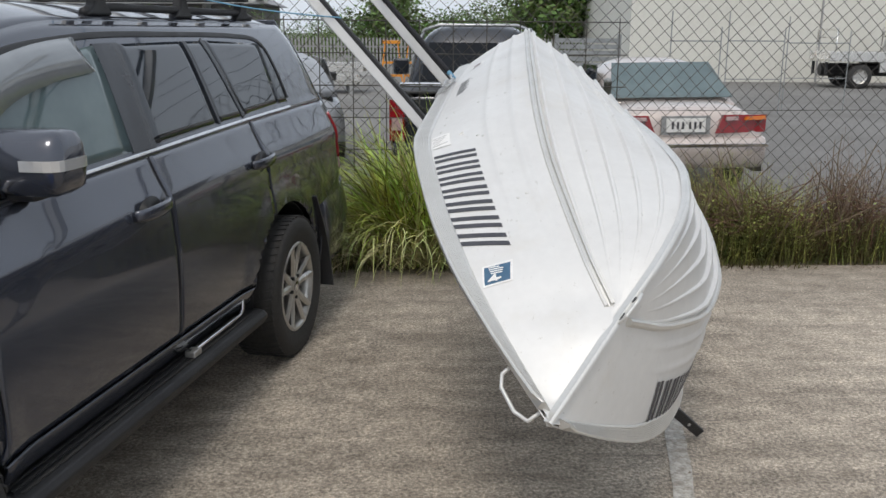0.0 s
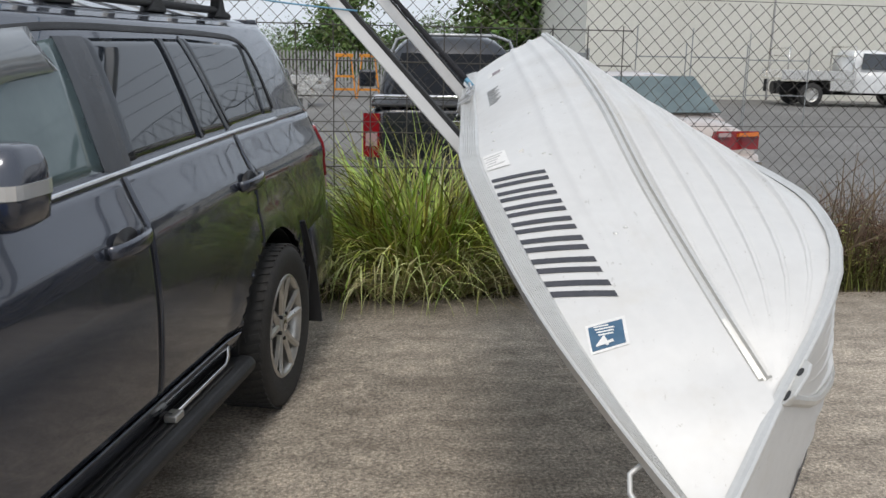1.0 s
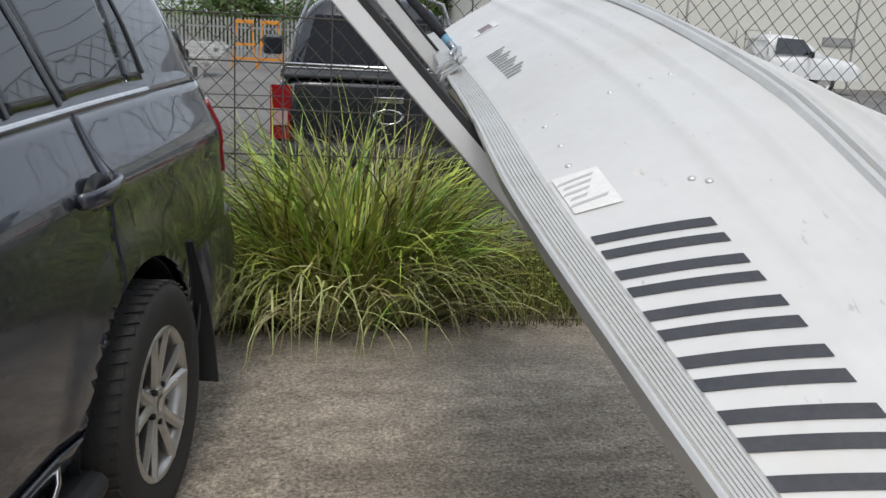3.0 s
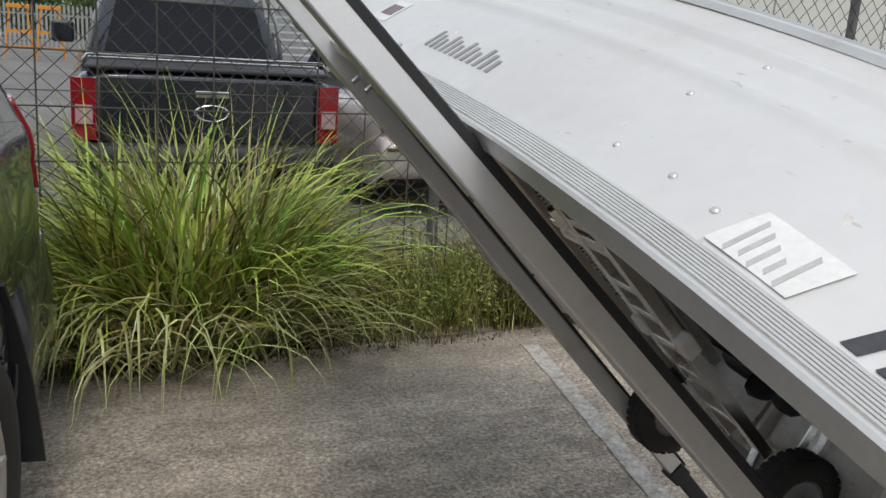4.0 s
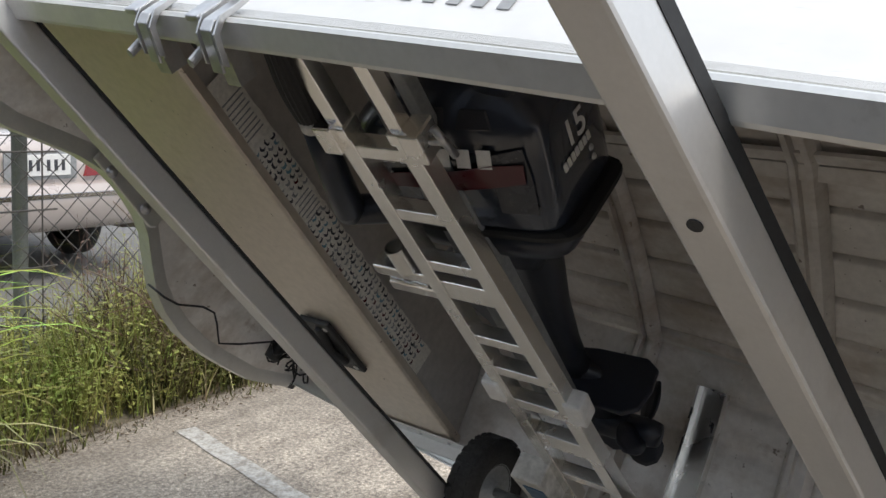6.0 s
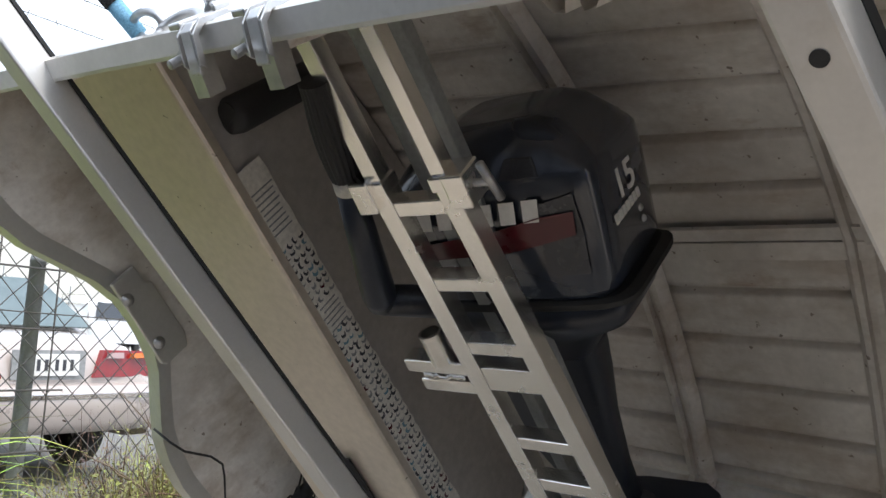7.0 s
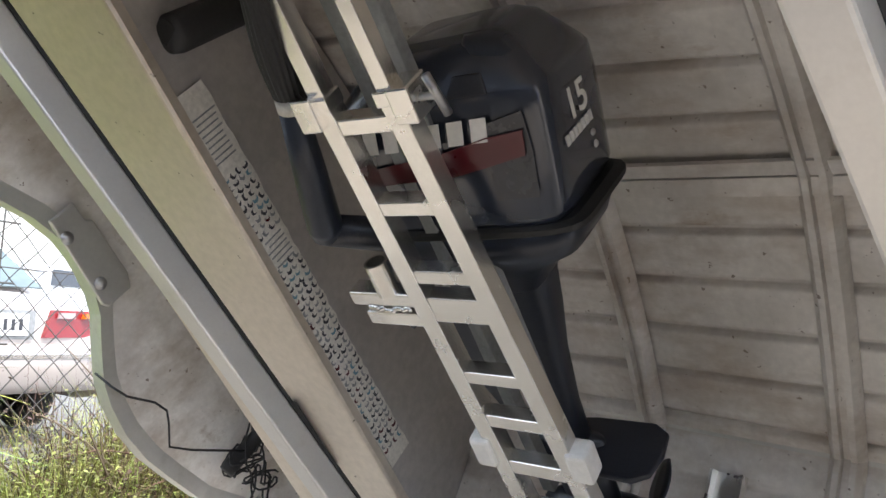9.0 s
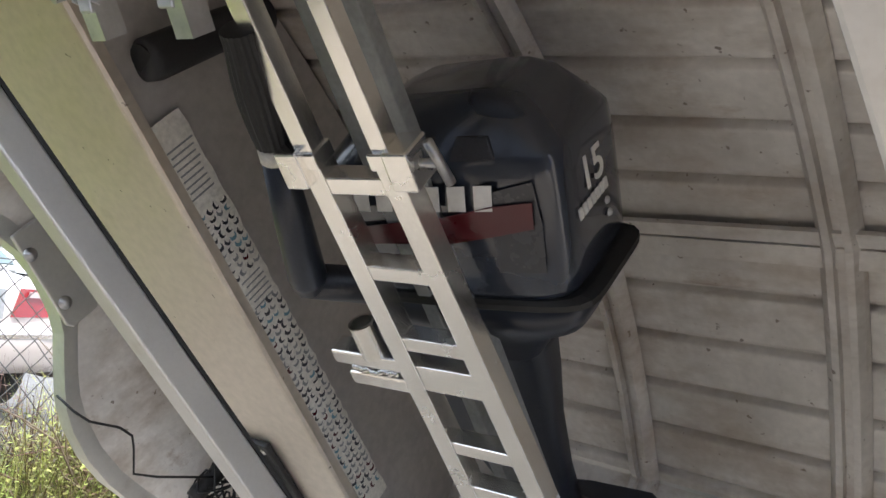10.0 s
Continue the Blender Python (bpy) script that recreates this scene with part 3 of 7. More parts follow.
# bow plate with two slots, welded on the stem
bm = bmesh.new()
pc, po, _ = keel_frame(0.235)
pt = Vector((0, -po.z, po.y)) * -1
outline = [(-0.062, 0.0), (-0.058, 0.022), (-0.035, 0.04), (0.02, 0.046), (0.05, 0.038), (0.062, 0.018), (0.064, 0.0)]
hole1 = [(-0.036 + 0.014 * math.cos(a), 0.022 + 0.008 * math.sin(a)) for a in [i * math.pi / 5 for i in range(10)]]
hole2 = [(0.026 + 0.011 * math.cos(a), 0.024 + 0.009 * math.sin(a)) for a in [i * math.pi / 5 for i in range(10)]]
put_plate = lambda u, v, w: pc + pt * u + po * v + Vector((w - 0.004, 0, 0))
prism(bm, outline, 0.008, put_plate)
plate = part("bow_plate", bm, M_GUNWALE, dinghy, "cast aluminium bow plate with two slots", bevel=0.002)
# The plate is uncut; black plugs paint the darkness seen in its slots.
for hole in (hole1, hole2):
    bm = bmesh.new()
    prism(bm, hole, 0.0096, lambda u, v, w: put_plate(u, v, w - 0.0008))
    part("slot", bm, M_BLACKPL, plate, "black plug painting the darkness of a slot in the plate")

# handle loop hanging under the bow
bm = bmesh.new()
tube(bm, [(-0.13, 0.16, 0.0), (-0.135, 0.155, -0.035), (-0.115, 0.135, -0.06), (-0.06, 0.08, -0.07), (-0.025, 0.05, -0.055), (-0.02, 0.045, -0.01)], 0.006, 8)
part("bow_handle", bm, M_HULL, dinghy, "pale tubular bow grab handle", smooth=True)

# breasthook plate closing the bow top
bm = bmesh.new()
rows = []
for l in (0.0, 0.05, 0.1, 0.16, 0.22):
    hb, kg = half_beam(l), sheer(l) - 0.012
    rows.append([Vector((-hb * 0.98, l, kg)), Vector((0, l, kg - 0.01)), Vector((hb * 0.98, l, kg))])
loft(bm, rows)
bh = part("breasthook", bm, M_HULL, dinghy, "small aluminium deck plate in the bow")
bh.modifiers.new("sheet", "SOLIDIFY").thickness = 0.003


def inner(l, top, inset=0.006):
    """The closed outline of the inside at station l, keelward of the line top(b), as (b, k)."""
    half = section(l, inset, ribs=False)
    loop = [(-b, k) for b, k in half] + [(b, k) for b, k in half[-2::-1]]
    pts = []
    for p, q in zip(loop, loop[1:]):
        d0, d1 = p[1] - top(p[0]), q[1] - top(q[0])
        if d0 > 0:
            pts.append(p)
        if d0 * d1 < 0:
            f = d0 / (d0 - d1)
            pts.append((p[0] + (q[0] - p[0]) * f, p[1] + (q[1] - p[1]) * f))
    return pts


# transom with the outboard notch, cut off-centre
TOPS = [(-0.735, 0.335), (-0.66, 0.303), (-0.56, 0.288), (-0.47, 0.290), (-0.406, 0.301), (-0.33, 0.331), (-0.25, 0.362), (-0.172, 0.377), (-0.12, 0.376), (-0.075, 0.370), (-0.02, 0.358), (0.023, 0.341), (0.07, 0.310), (0.124, 0.276), (0.17, 0.250), (0.227, 0.230), (0.31, 0.214), (0.40, 0.212), (0.48, 0.222), (0.60, 0.242), (0.735, 0.300)]


def transom():
    bm = bmesh.new()
    sec = section(3.3, 0.0, ribs=False)
    top = TOPS
    outline = [(-b, k) for b, k in sec] + [(b, k) for b, k in sec[-2::-1]] + top[::-1]
    prism(bm, outline, 0.03, lambda b, k, w: Vector((b, aft(3.3, k) - w, k)))
    return bm


tr = part("transom", transom(), M_HULL_IN, dinghy, "bare aluminium transom with an outboard notch", bevel=0.004)
bm = bmesh.new()
rows = []
for b, k in TOPS:
    l = aft(3.3, k)
    rows.append([Vector((b, l + 0.006, k + 0.03)), Vector((b, l + 0.006, k - 0.006)), Vector((b, l - 0.040, k - 0.006)), Vector((b, l - 0.040, k + 0.062)), Vector((b, l - 0.036, k + 0.062)), Vector((b, l - 0.036, k))])
loft(bm, rows, closed=True, caps=True)
part("capping", bm, M_GUNWALE, tr, "folded aluminium transom capping")
PAD = axes((0.996, 0, -0.046), (0, 1, 0), (0.046, 0, 0.996), (-0.110, aft(3.3, 0.40) - 0.044, 0.396))
bm = bmesh.new()
prism(bm, [(-0.118, -0.034), (0.108, -0.050), (0.122, -0.040), (0.124, 0.030), (0.090, 0.046), (-0.060, 0.050), (-0.070, 0.036), (-0.118, 0.036)], 0.012, lambda u, v, w: PAD @ Vector((u, w - 0.012, v)))
pad = part("motor_pad", bm, M_GUNWALE, tr, "aluminium motor pad plate with two bolts", bevel=0.004)
for u in (-0.066, 0.064):
    bm = bmesh.new()
    lathe(bm, [(0.0, -0.010), (0.007, -0.010), (0.009, -0.005), (0.015, -0.004), (0.015, 0.0)], 16, PAD @ axes((0, 1, 0), (1, 0, 0), (0, 0, 1), (u, -0.012, -0.025)))
    part("bolt", bm, M_STEEL, pad, smooth=True)

# ribs: pressed channels across the hull
RIB = [(-0.034, 0.0), (-0.030, 0.010), (-0.020, 0.024), (-0.009, 0.025), (-0.006, 0.012), (0.006, 0.012), (0.009, 0.025), (0.020, 0.024), (0.030, 0.010), (0.034, 0.0)]


def rib(l):
    bm = bmesh.new()

    def line(w):
        s = section(l + w, 0.006, ribs=False, n_side=14, n_bot=14)
        return ([(-b, k) for b, k in s] + [(b, k) for b, k in s[-2::-1]])[1:-1]

    lines = [line(w) for w, _ in RIB]
    rows = []
    for i in range(len(lines[0])):
        row = []
        for pts, (w, h) in zip(lines, RIB):
            b, k = pts[i]
            a, c = pts[max(0, i - 1)], pts[min(len(pts) - 1, i + 1)]
            t = Vector((c[0] - a[0], c[1] - a[1])).normalized()
            row.append(Vector((b + t.y * h, aft(l + w, k), k - t.x * h)))
        rows.append(row)
    loft(bm, rows)
    return bm


for l in (0.62, 0.95, 1.83, 2.235, 2.85):
    part("rib", rib(l), M_HULL_IN, dinghy, "pressed aluminium hull rib")


# thwarts: a plate on top, a panel down to the hull on each side
def thwart(l0, l1, k, tilt, panel_mat, top_mat, label):
    bm = bmesh.new()
    n = 14
    top = lambda b: k + tilt * b
    rows = []
    e0, e1 = inner(l0, top), inner(l1, top)
    for i in range(n + 1):
        f = i / n
        b0, b1 = e0[0][0] + (e0[-1][0] - e0[0][0]) * f, e1[0][0] + (e1[-1][0] - e1[0][0]) * f
        row = [(b0, l0 - 0.006, 0.024), (b0, l0 - 0.008, 0.006), (b0, l0 - 0.005, 0.001), (b0, l0, 0.0), (b1, l1, 0.0), (b1, l1 + 0.006, 0.008), (b1, l1 + 0.004, 0.026)]
        rows.append([Vector((x, y, top(x) + dk)) for x, y, dk in row])
    loft(bm, rows)
    plate_ob = part("seat_plate", bm, top_mat, dinghy, label)
    so = plate_ob.modifiers.new("sheet", "SOLIDIFY")
    so.thickness, so.offset = 0.003, 0
    for l in (l0 + 0.004, l1 - 0.004):
        bm = bmesh.new()
        prism(bm, inner(l, lambda b: top(b) + 0.004, 0.007), 0.003, lambda b, kk, w: Vector((b, l + (w if l < (l0 + l1) / 2 else -w), kk)))
        part("seat_panel", bm, panel_mat, dinghy, "grey aluminium seat box panel")
    return plate_ob


SEAT_K, SEAT_TILT = 0.347, -0.063
stern_seat = thwart(2.672, 3.02, SEAT_K, SEAT_TILT, M_SEATSIDE, M_SEAT, "olive-tinted aluminium stern seat plate")
mid_seat = thwart(1.12, 1.442, 0.25, 0.0, M_SEATSIDE, M_HULL_IN, "bare aluminium middle seat plate")

# riveted angle where the stern seat meets the lower side
bm = bmesh.new()
hwS = inner(2.75, lambda b: SEAT_K + SEAT_TILT * b, 0.006)[-1][0]
KS = SEAT_K + SEAT_TILT * hwS
box(bm, (hwS - 0.022, 2.82, KS - 0.006), (0.036, 0.40, 0.004))
box(bm, (hwS - 0.003, 2.82, KS - 0.022), (0.004, 0.40, 0.036))
ang = part("seat_angle", bm, M_GUNWALE, dinghy, "riveted aluminium angle strip")
for i in range(4):
    bm = bmesh.new()
    lathe(bm, [(0.0, -0.004), (0.004, -0.003), (0.006, 0.0)], 10, axes((0, 0, 1), (1, 0, 0), (0, 1, 0), (hwS - 0.022, 2.675 + 0.095 * i, KS - 0.008)))
    part("rivet", bm, M_STEEL, ang, smooth=True)

# long warning sticker on the seat panel, torn along one edge
STK = axes((1, 0, -0.050), (0, -1, 0), (0.050, 0, 1), (-0.006, 2.6672, 0.4030))
rng = random.Random(12)
bm = bmesh.new()
torn = [(0.448 - i * 0.896 / 60, 0.036 + rng.uniform(-0.0025, 0.0025)) for i in range(61)]
prism(bm, [(-0.448, -0.034), (0.448, -0.034)] + torn, 0.0012, lambda u, v, w: STK @ Vector((u, w, v)))
guide = part("guide_sticker", bm, M_STICKER, dinghy, "long worn pale pictogram sticker strip, torn at the edge")
for mat, lo, hi, nm in ((M_INK, 0.0, 0.40, "dark_print"), (M_RED, 0.40, 0.46, "red_print"), (M_TEALINK, 0.46, 0.60, "blue_print"), (M_GREYINK, 0.60, 1.0, "grey_print")):
    bm = bmesh.new()
    rg = random.Random(12)
    for col in range(46):
        for row in range(4):
            pick = rg.random()
            b, k = -0.285 + col * 0.0153 + rg.uniform(-0.002, 0.002), -0.026 + row * 0.0172 + rg.uniform(-0.002, 0.002)
            w, hh, tilt = rg.uniform(0.0055, 0.0085), rg.uniform(0.006, 0.0085), rg.uniform(-0.9, 0.9)
            if not lo <= pick < hi or 8 < col < 13:
                continue
            poly = [(-1, 0.1), (-0.45, 0.75), (0.1, 0.95), (0.75, 0.6), (1, -0.1), (0.55, 0.25), (0.2, 0.3), (-0.3, -0.1), (-0.5, -0.8)]
            prism(bm, [(b + (x * math.sin(tilt) + y * math.cos(tilt)) * w, k + (x * math.cos(tilt) - y * math.sin(tilt)) * hh) for x, y in poly], 0.0004, lambda u, v, ww: STK @ Vector((u, 0.0013 + ww, v)))
    if nm == "grey_print":
        for b0, n in ((-0.40, 9), (-0.145, 6)):
            for i in range(n):
                box(bm, (b0 + i * 0.0105, 0.0014, rg.uniform(-0.006, 0.004)), (0.003, 0.0004, rg.uniform(0.045, 0.058)), STK)
    tagged(part(nm, bm, mat, guide, "rows of small pictogram marks"), kind="stuff")

# black rubber pad on the end of the stern seat
bm = bmesh.new()
PADB, PADK = 0.325, SEAT_K + SEAT_TILT * 0.325
box(bm, (PADB, 2.845, PADK - 0.011), (0.20, 0.10, 0.014), Matrix.Translation((PADB, 0, PADK)) @ Matrix.Rotation(0.050, 4, "Y") @ Matrix.Translation((-PADB, 0, -PADK)))
tube(bm, [(PADB - 0.08, 2.835, PADK - 0.012), (PADB, 2.84, PADK - 0.032), (PADB + 0.06, 2.835, PADK - 0.020)], 0.014, 10)
padp = part("rowlock_pad", bm, M_BLACKPL, dinghy, "black plastic bracket on the seat edge", bevel=0.006)
for db in (-0.08, 0.08):
    bm = bmesh.new()
    lathe(bm, [(0.0, -0.003), (0.006, -0.002), (0.008, 0.0)], 12, axes((0, 0, 1), (1, 0, 0), (0, 1, 0), (PADB + db, 2.815, PADK - 0.0185 - 0.050 * db)))
    part("screw", bm, M_STEEL, padp, smooth=True)

# short channel bracket on the lower side
bm = bmesh.new()
rows = []
for i in range(9):
    p, o, d, t = topside_frame(2.04, 1, 0.26 + 0.58 * i / 8)
    rows.append([p - o * h + t * w for w, h in ((-0.034, 0.008), (-0.034, 0.034), (-0.028, 0.034), (-0.026, 0.014), (0.026, 0.014), (0.028, 0.034), (0.034, 0.034), (0.034, 0.008))])
loft(bm, rows, closed=True, caps=True)
part("knee_bracket", bm, M_ALU, dinghy, "bright aluminium channel bracket")
for sg in (-1, 1):
    bm = bmesh.new()
    rows = []
    for i in range(13):
        l = 1.47 + 1.13 * i / 12
        k = keel_k(l) - 0.010
        rows.append([Vector((sg * b, aft(l, k), k - 0.30 * b - dk)) for b, dk in ((0.0022, 0.0), (0.0022, 0.010), (0.034, 0.008), (0.036, 0.0))])
    loft(bm, rows, closed=True, caps=True)
    part("keelson_strip", bm, M_HULL_IN, dinghy, "slim aluminium keelson strip beside the keel seam")


# ---- marks on the sunlit side ----
def decal(name, l0, l1, u0, u1, mat, label, lift=0.0014, parent=None, n=10, skew=0.0, side=-1, rise=0.0):
    """A thin patch laid on the sunlit topside between two stations and two shares of its height."""
    bm = bmesh.new()
    rows = []
    for i in range(n + 1):
        row = []
        for j in range(n + 1):
            l = l0 + (l1 - l0) * i / n
            u = u0 + (u1 - u0) * j / n + rise * i / n
            p, o, d, t = topside_frame(l + skew * j / n, side, u, True)
            row.append(p + o * lift)
        rows.append(row)
    loft(bm, rows)
    ob = part(name, bm, mat, parent or dinghy, label)
    so = ob.modifiers.new("sheet", "SOLIDIFY")
    so.thickness, so.offset = 0.0006, 0
    return ob


# registration marks stand as plain bars
for i in range(7):
    l = 0.504 + i * 0.0755
    top, low = 0.105 + 0.003 * i, 0.48 - 0.003 * i
    for d0, w in ((0.0, 0.017), (0.033, 0.017)):
        decal("registration_bar", l + d0, l + d0 + w, top, low, M_INK, "charcoal vinyl registration bar", n=14, skew=-0.035)
for i in range(7):
    l = 0.46 + i * 0.079
    for d0, w in ((0.0, 0.019), (0.034, 0.019)):
        decal("registration_bar", l + d0, l + d0 + w, 0.12, 0.50 - 0.011 * i, M_INK, "charcoal vinyl registration bar on the shaded side", lift=0.003, n=14, side=1)
# date label
lab = decal("licence_label", 0.350, 0.404, 0.150, 0.365, M_BLUE, "worn blue and white licence label", n=8, skew=0.006, rise=0.06)
decal("label_border", 0.344, 0.410, 0.130, 0.382, M_WHITE, "white label border", lift=0.0008, parent=lab, n=8, skew=0.008, rise=0.07)
p, o, d, t = topside_frame(0.368, -1, 0.255)
letters("label_digit", "4", 0.058, M_WHITE, lab, axes(-d, t, o, p + o * 0.0024) @ Matrix.Rotation(-math.pi / 2, 4, "Z"), "white numeral")
for i in range(4):
    decal("label_text_bar", 0.381 + i * 0.0065, 0.3842 + i * 0.0065, 0.24, 0.33 + 0.012 * (i % 3), M_WHITE, "small white line of print", lift=0.0021, parent=lab, n=3)
# torn white label near the stern end of the marks
old = decal("old_label", 1.065, 1.172, 0.125, 0.275, M_WHITE, "torn white remains of a label", n=8, skew=-0.01)
for i in range(5):
    decal("label_text_bar", 1.080 + i * 0.016, 1.086 + i * 0.016, 0.125 + 0.01 * (i % 2), 0.245 - 0.018 * ((i * 3) % 4), M_FADED, "ghost of a worn-off line of print", lift=0.0021, parent=old, n=3, rise=0.01)
# model name as bars
for i in range(12):
    l = 1.865 + i * 0.031
    decal("model_name_bar", l, l + 0.015, 0.225, 0.300 + 0.020 * ((i * 7) % 3), M_GREYINK, "faded grey model name bar", n=4, skew=0.008)
red = decal("maker_label", 2.62, 2.76, 0.26, 0.44, M_WHITE, "white and red maker's label", n=6)
decal("label_band", 2.64, 2.74, 0.31, 0.40, M_RED, "red band", lift=0.0019, parent=red, n=4)

for l, u in ((1.443, 0.75), (1.451, 0.505), (1.411, 0.215), (1.289, 0.22), (1.20, 0.20), (0.657, 0.67), (0.673, 0.745), (1.06, 0.50), (1.045, 0.54)):
    p, o, d, t = topside_frame(l, -1, u)
    bm = bmesh.new()
    lathe(bm, [(0.0, 0.003), (0.0035, 0.0026), (0.0055, 0.001), (0.006, 0.0)], 12, axes(o, d, t, p))
    part("rivet", bm, M_GUNWALE, dinghy, smooth=True)

# ---- loading rails ----
def rail(at, b_top, b_foot, slope_l, slope_k, label, hole_b=None, foot_out=0.0, rub=0.016):
    """An aluminium channel along the deck plane; at: (l, k) of its centre at b = -0.4."""
    u = Vector((1, slope_l, slope_k)).normalized()
    wk = Vector((0, 0, 1)) - u * u.z
    wk.normalize()
    wl = wk.cross(u)
    if wl.y < 0:
        wl = -wl
    o = Vector((-0.4, at[0], at[1]))
    root = thing("loading_rail", label, "rail", M_BOAT, group="loading rails")
    pt = lambda b, x, y: o + u * ((b + 0.4) / u.x) + wl * x + wk * y
    bm = bmesh.new()
    prof = [(-0.0205, -0.025), (0.0205, -0.025), (0.0205, 0.025), (-0.0205, 0.025)]
    rows = [[pt(b, x, y) for x, y in prof] for b in (b_top, b_foot - 0.34)]
    loft(bm, rows, closed=True, caps=True)
    part("channel", bm, M_RAIL, root, "brushed aluminium channel", bevel=0.004)
    bm = bmesh.new()
    rows = [[pt(b, x, y) for x, y in ((-0.0215, rub), (-0.0225, 0.030), (-0.010, 0.034), (0.010, 0.034), (0.0225, 0.030), (0.0215, rub), (0.0, rub + 0.0015))] for b in (b_top + 0.02, b_foot - 0.36)]
    loft(bm, rows, closed=True, caps=True)
    part("rubber_strip", bm, M_RUBBER, root, "black rubber strip along the rail")
    bm = bmesh.new()
    rows = [[pt(b, x * 0.86, y * 0.86) + Vector((0, foot_out * g, 0)) for x, y in prof] for b, g in ((b_foot - 0.36, 0.0), (b_foot, 1.0))]
    loft(bm, rows, closed=True, caps=True)
    foot = part("foot_section", bm, M_BLACKPL, root, "black lower foot section", bevel=0.004)
    for d in (0.10, 0.22):
        bm = bmesh.new()
        box(bm, pt(b_foot - d, -0.0180, 0.0) + Vector((0, foot_out * (1 - d / 0.36), 0)), (0.012, 0.004, 0.012))
        part("bolt", bm, M_STEEL, foot)
    bm = bmesh.new()
    box(bm, pt(b_foot - 0.35, 0, -0.004), (0.05, 0.048, 0.058))
    part("joiner", bm, M_BLACKPL, root, "black plastic joiner", bevel=0.004)
    if hole_b is not None:
        # Channel stays solid; a black disc paints the darkness of the drilled hole.
        bm = bmesh.new()
        m = axes(-wk, u, wl, pt(hole_b, 0, -0.0255))
        lathe(bm, [(0.0, 0.0006), (0.0062, 0.0006), (0.0062, -0.002)], 20, m)
        part("hole", bm, M_BLACKPL, root, "black disc painting the darkness of a drilled round hole")
    return pt


near_pt = rail((1.5686, 0.1011), -1.75, 1.10, -0.2005, -0.0811, "brushed aluminium loading rail with black rubber strip, drilled", hole_b=-0.669, foot_out=0.28)
far_pt = rail((2.664, 0.210), -1.75, 1.16, -0.157, -0.098, "brushed aluminium loading rail with black rubber strip", rub=0.0245)

# ---- gunwale clamps with hook and rope ----
clamp = thing("gunwale_clamp", "galvanised gunwale clamp bracket with bolts and a snap shackle", "clamp", M_BOAT)
for l, ts in ((2.205, -0.023), (2.325, -0.006)):
    p, o, d, t = topside_frame(l, -1)
    pq = p + o * 0.014
    m = axes(t, o, d, pq)
    # a flat strap over the lip, its foot bent inwards, with a jaw block below it
    bm = bmesh.new()
    strap = [(0.011, 0.040), (0.015, 0.040), (0.015, -0.020), (0.008, -0.030), (-0.040, -0.037), (-0.042, -0.033), (0.006, -0.025), (0.011, -0.018)]
    prism(bm, strap, 0.020, lambda u, v, w: m @ Vector((w - 0.056, u, v)))
    clip = part("clamp_plate", bm, M_STEEL, clamp, "bent galvanised clamp strap", bevel=0.0015)
    for tc in (-0.061, -0.030):
        bm = bmesh.new()
        prism(bm, [(0.018, 0.030), (0.018, -0.014), (0.004, -0.031), (-0.030, -0.036), (-0.036, -0.028), (0.0, -0.023), (0.010, -0.010), (0.012, 0.030)], 0.003, lambda u, v, w: m @ Vector((tc + w, u, v)))
        part("cheek", bm, M_STEEL, clip, "galvanised side cheek of the clamp", bevel=0.0008)
    bm = bmesh.new()
    loft(bm, [[m @ Vector((-0.014 + a, 0.013 + c, q)) for a, c in ((-0.012, -0.003), (0.012, -0.003), (0.012, 0.005), (-0.012, 0.005))] for q in (-0.020, 0.028, 0.046)], closed=True, caps=True)
    loft(bm, [[m @ Vector((-0.026 + a, 0.020 + c, 0.040 + q)) for a, c in ((-0.004, -0.004), (0.004, -0.004), (0.004, 0.004), (-0.004, 0.004))] for q in (-0.006, 0.020)], closed=True, caps=True)
    part("jaw_block", bm, M_STEEL, clamp, "cast jaw block on the outer face", bevel=0.002)
    bm = bmesh.new()
    bolt = axes(-d - t * 0.45, o, t, p - o * 0.008 - d * 0.006 - t * 0.004)
    lathe(bm, [(0.0, 0.046), (0.0055, 0.045), (0.006, 0.0), (0.0, 0.0)], 12, bolt)
    lathe(bm, [(0.0115, 0.008), (0.0115, 0.015)], 6, bolt, caps=True)
    lathe(bm, [(0.0125, 0.004), (0.0125, 0.007)], 16, bolt, caps=True)
    part("bolt", bm, M_STEEL, clamp, "threaded bolt with washer and nut")
    bm = bmesh.new()
    loft(bm, [[axes(t, o, d, p) @ Vector((ts + 0.0125 * a, q, 0.003 + 0.0135 * c)) for a, c in ((-1, -1), (1, -1), (1, 1), (-1, 1))] for q in (-0.006, -0.060)], closed=True)
    stub = part("tube_stub", bm, M_STEEL, clamp, "open square aluminium tube end under the gunwale")
    stub.modifiers.new("sheet", "SOLIDIFY").thickness = 0.0025
    bm = bmesh.new()
    tube(bm, [pq + d * 0.034 + o * 0.016 + t * -0.014, pq + d * 0.040 + o * 0.030 + t * -0.018], 0.0045, 8)
    tube(bm, [pq + d * 0.052 + o * 0.026 + t * 0.006, pq + d * 0.046 + o * 0.034 + t * -0.006, pq + d * 0.040 + o * 0.032 + t * -0.018, pq + d * 0.032 + o * 0.034 + t * -0.034, pq + d * 0.030 + o * 0.030 + t * -0.044], [0.003, 0.0055, 0.005, 0.0055, 0.003], 8)
    part("wing_screw", bm, M_STEEL, clamp, "bent wing screw", smooth=True)
p, o, d, t = topside_frame(2.385, -1)
bm = bmesh.new()
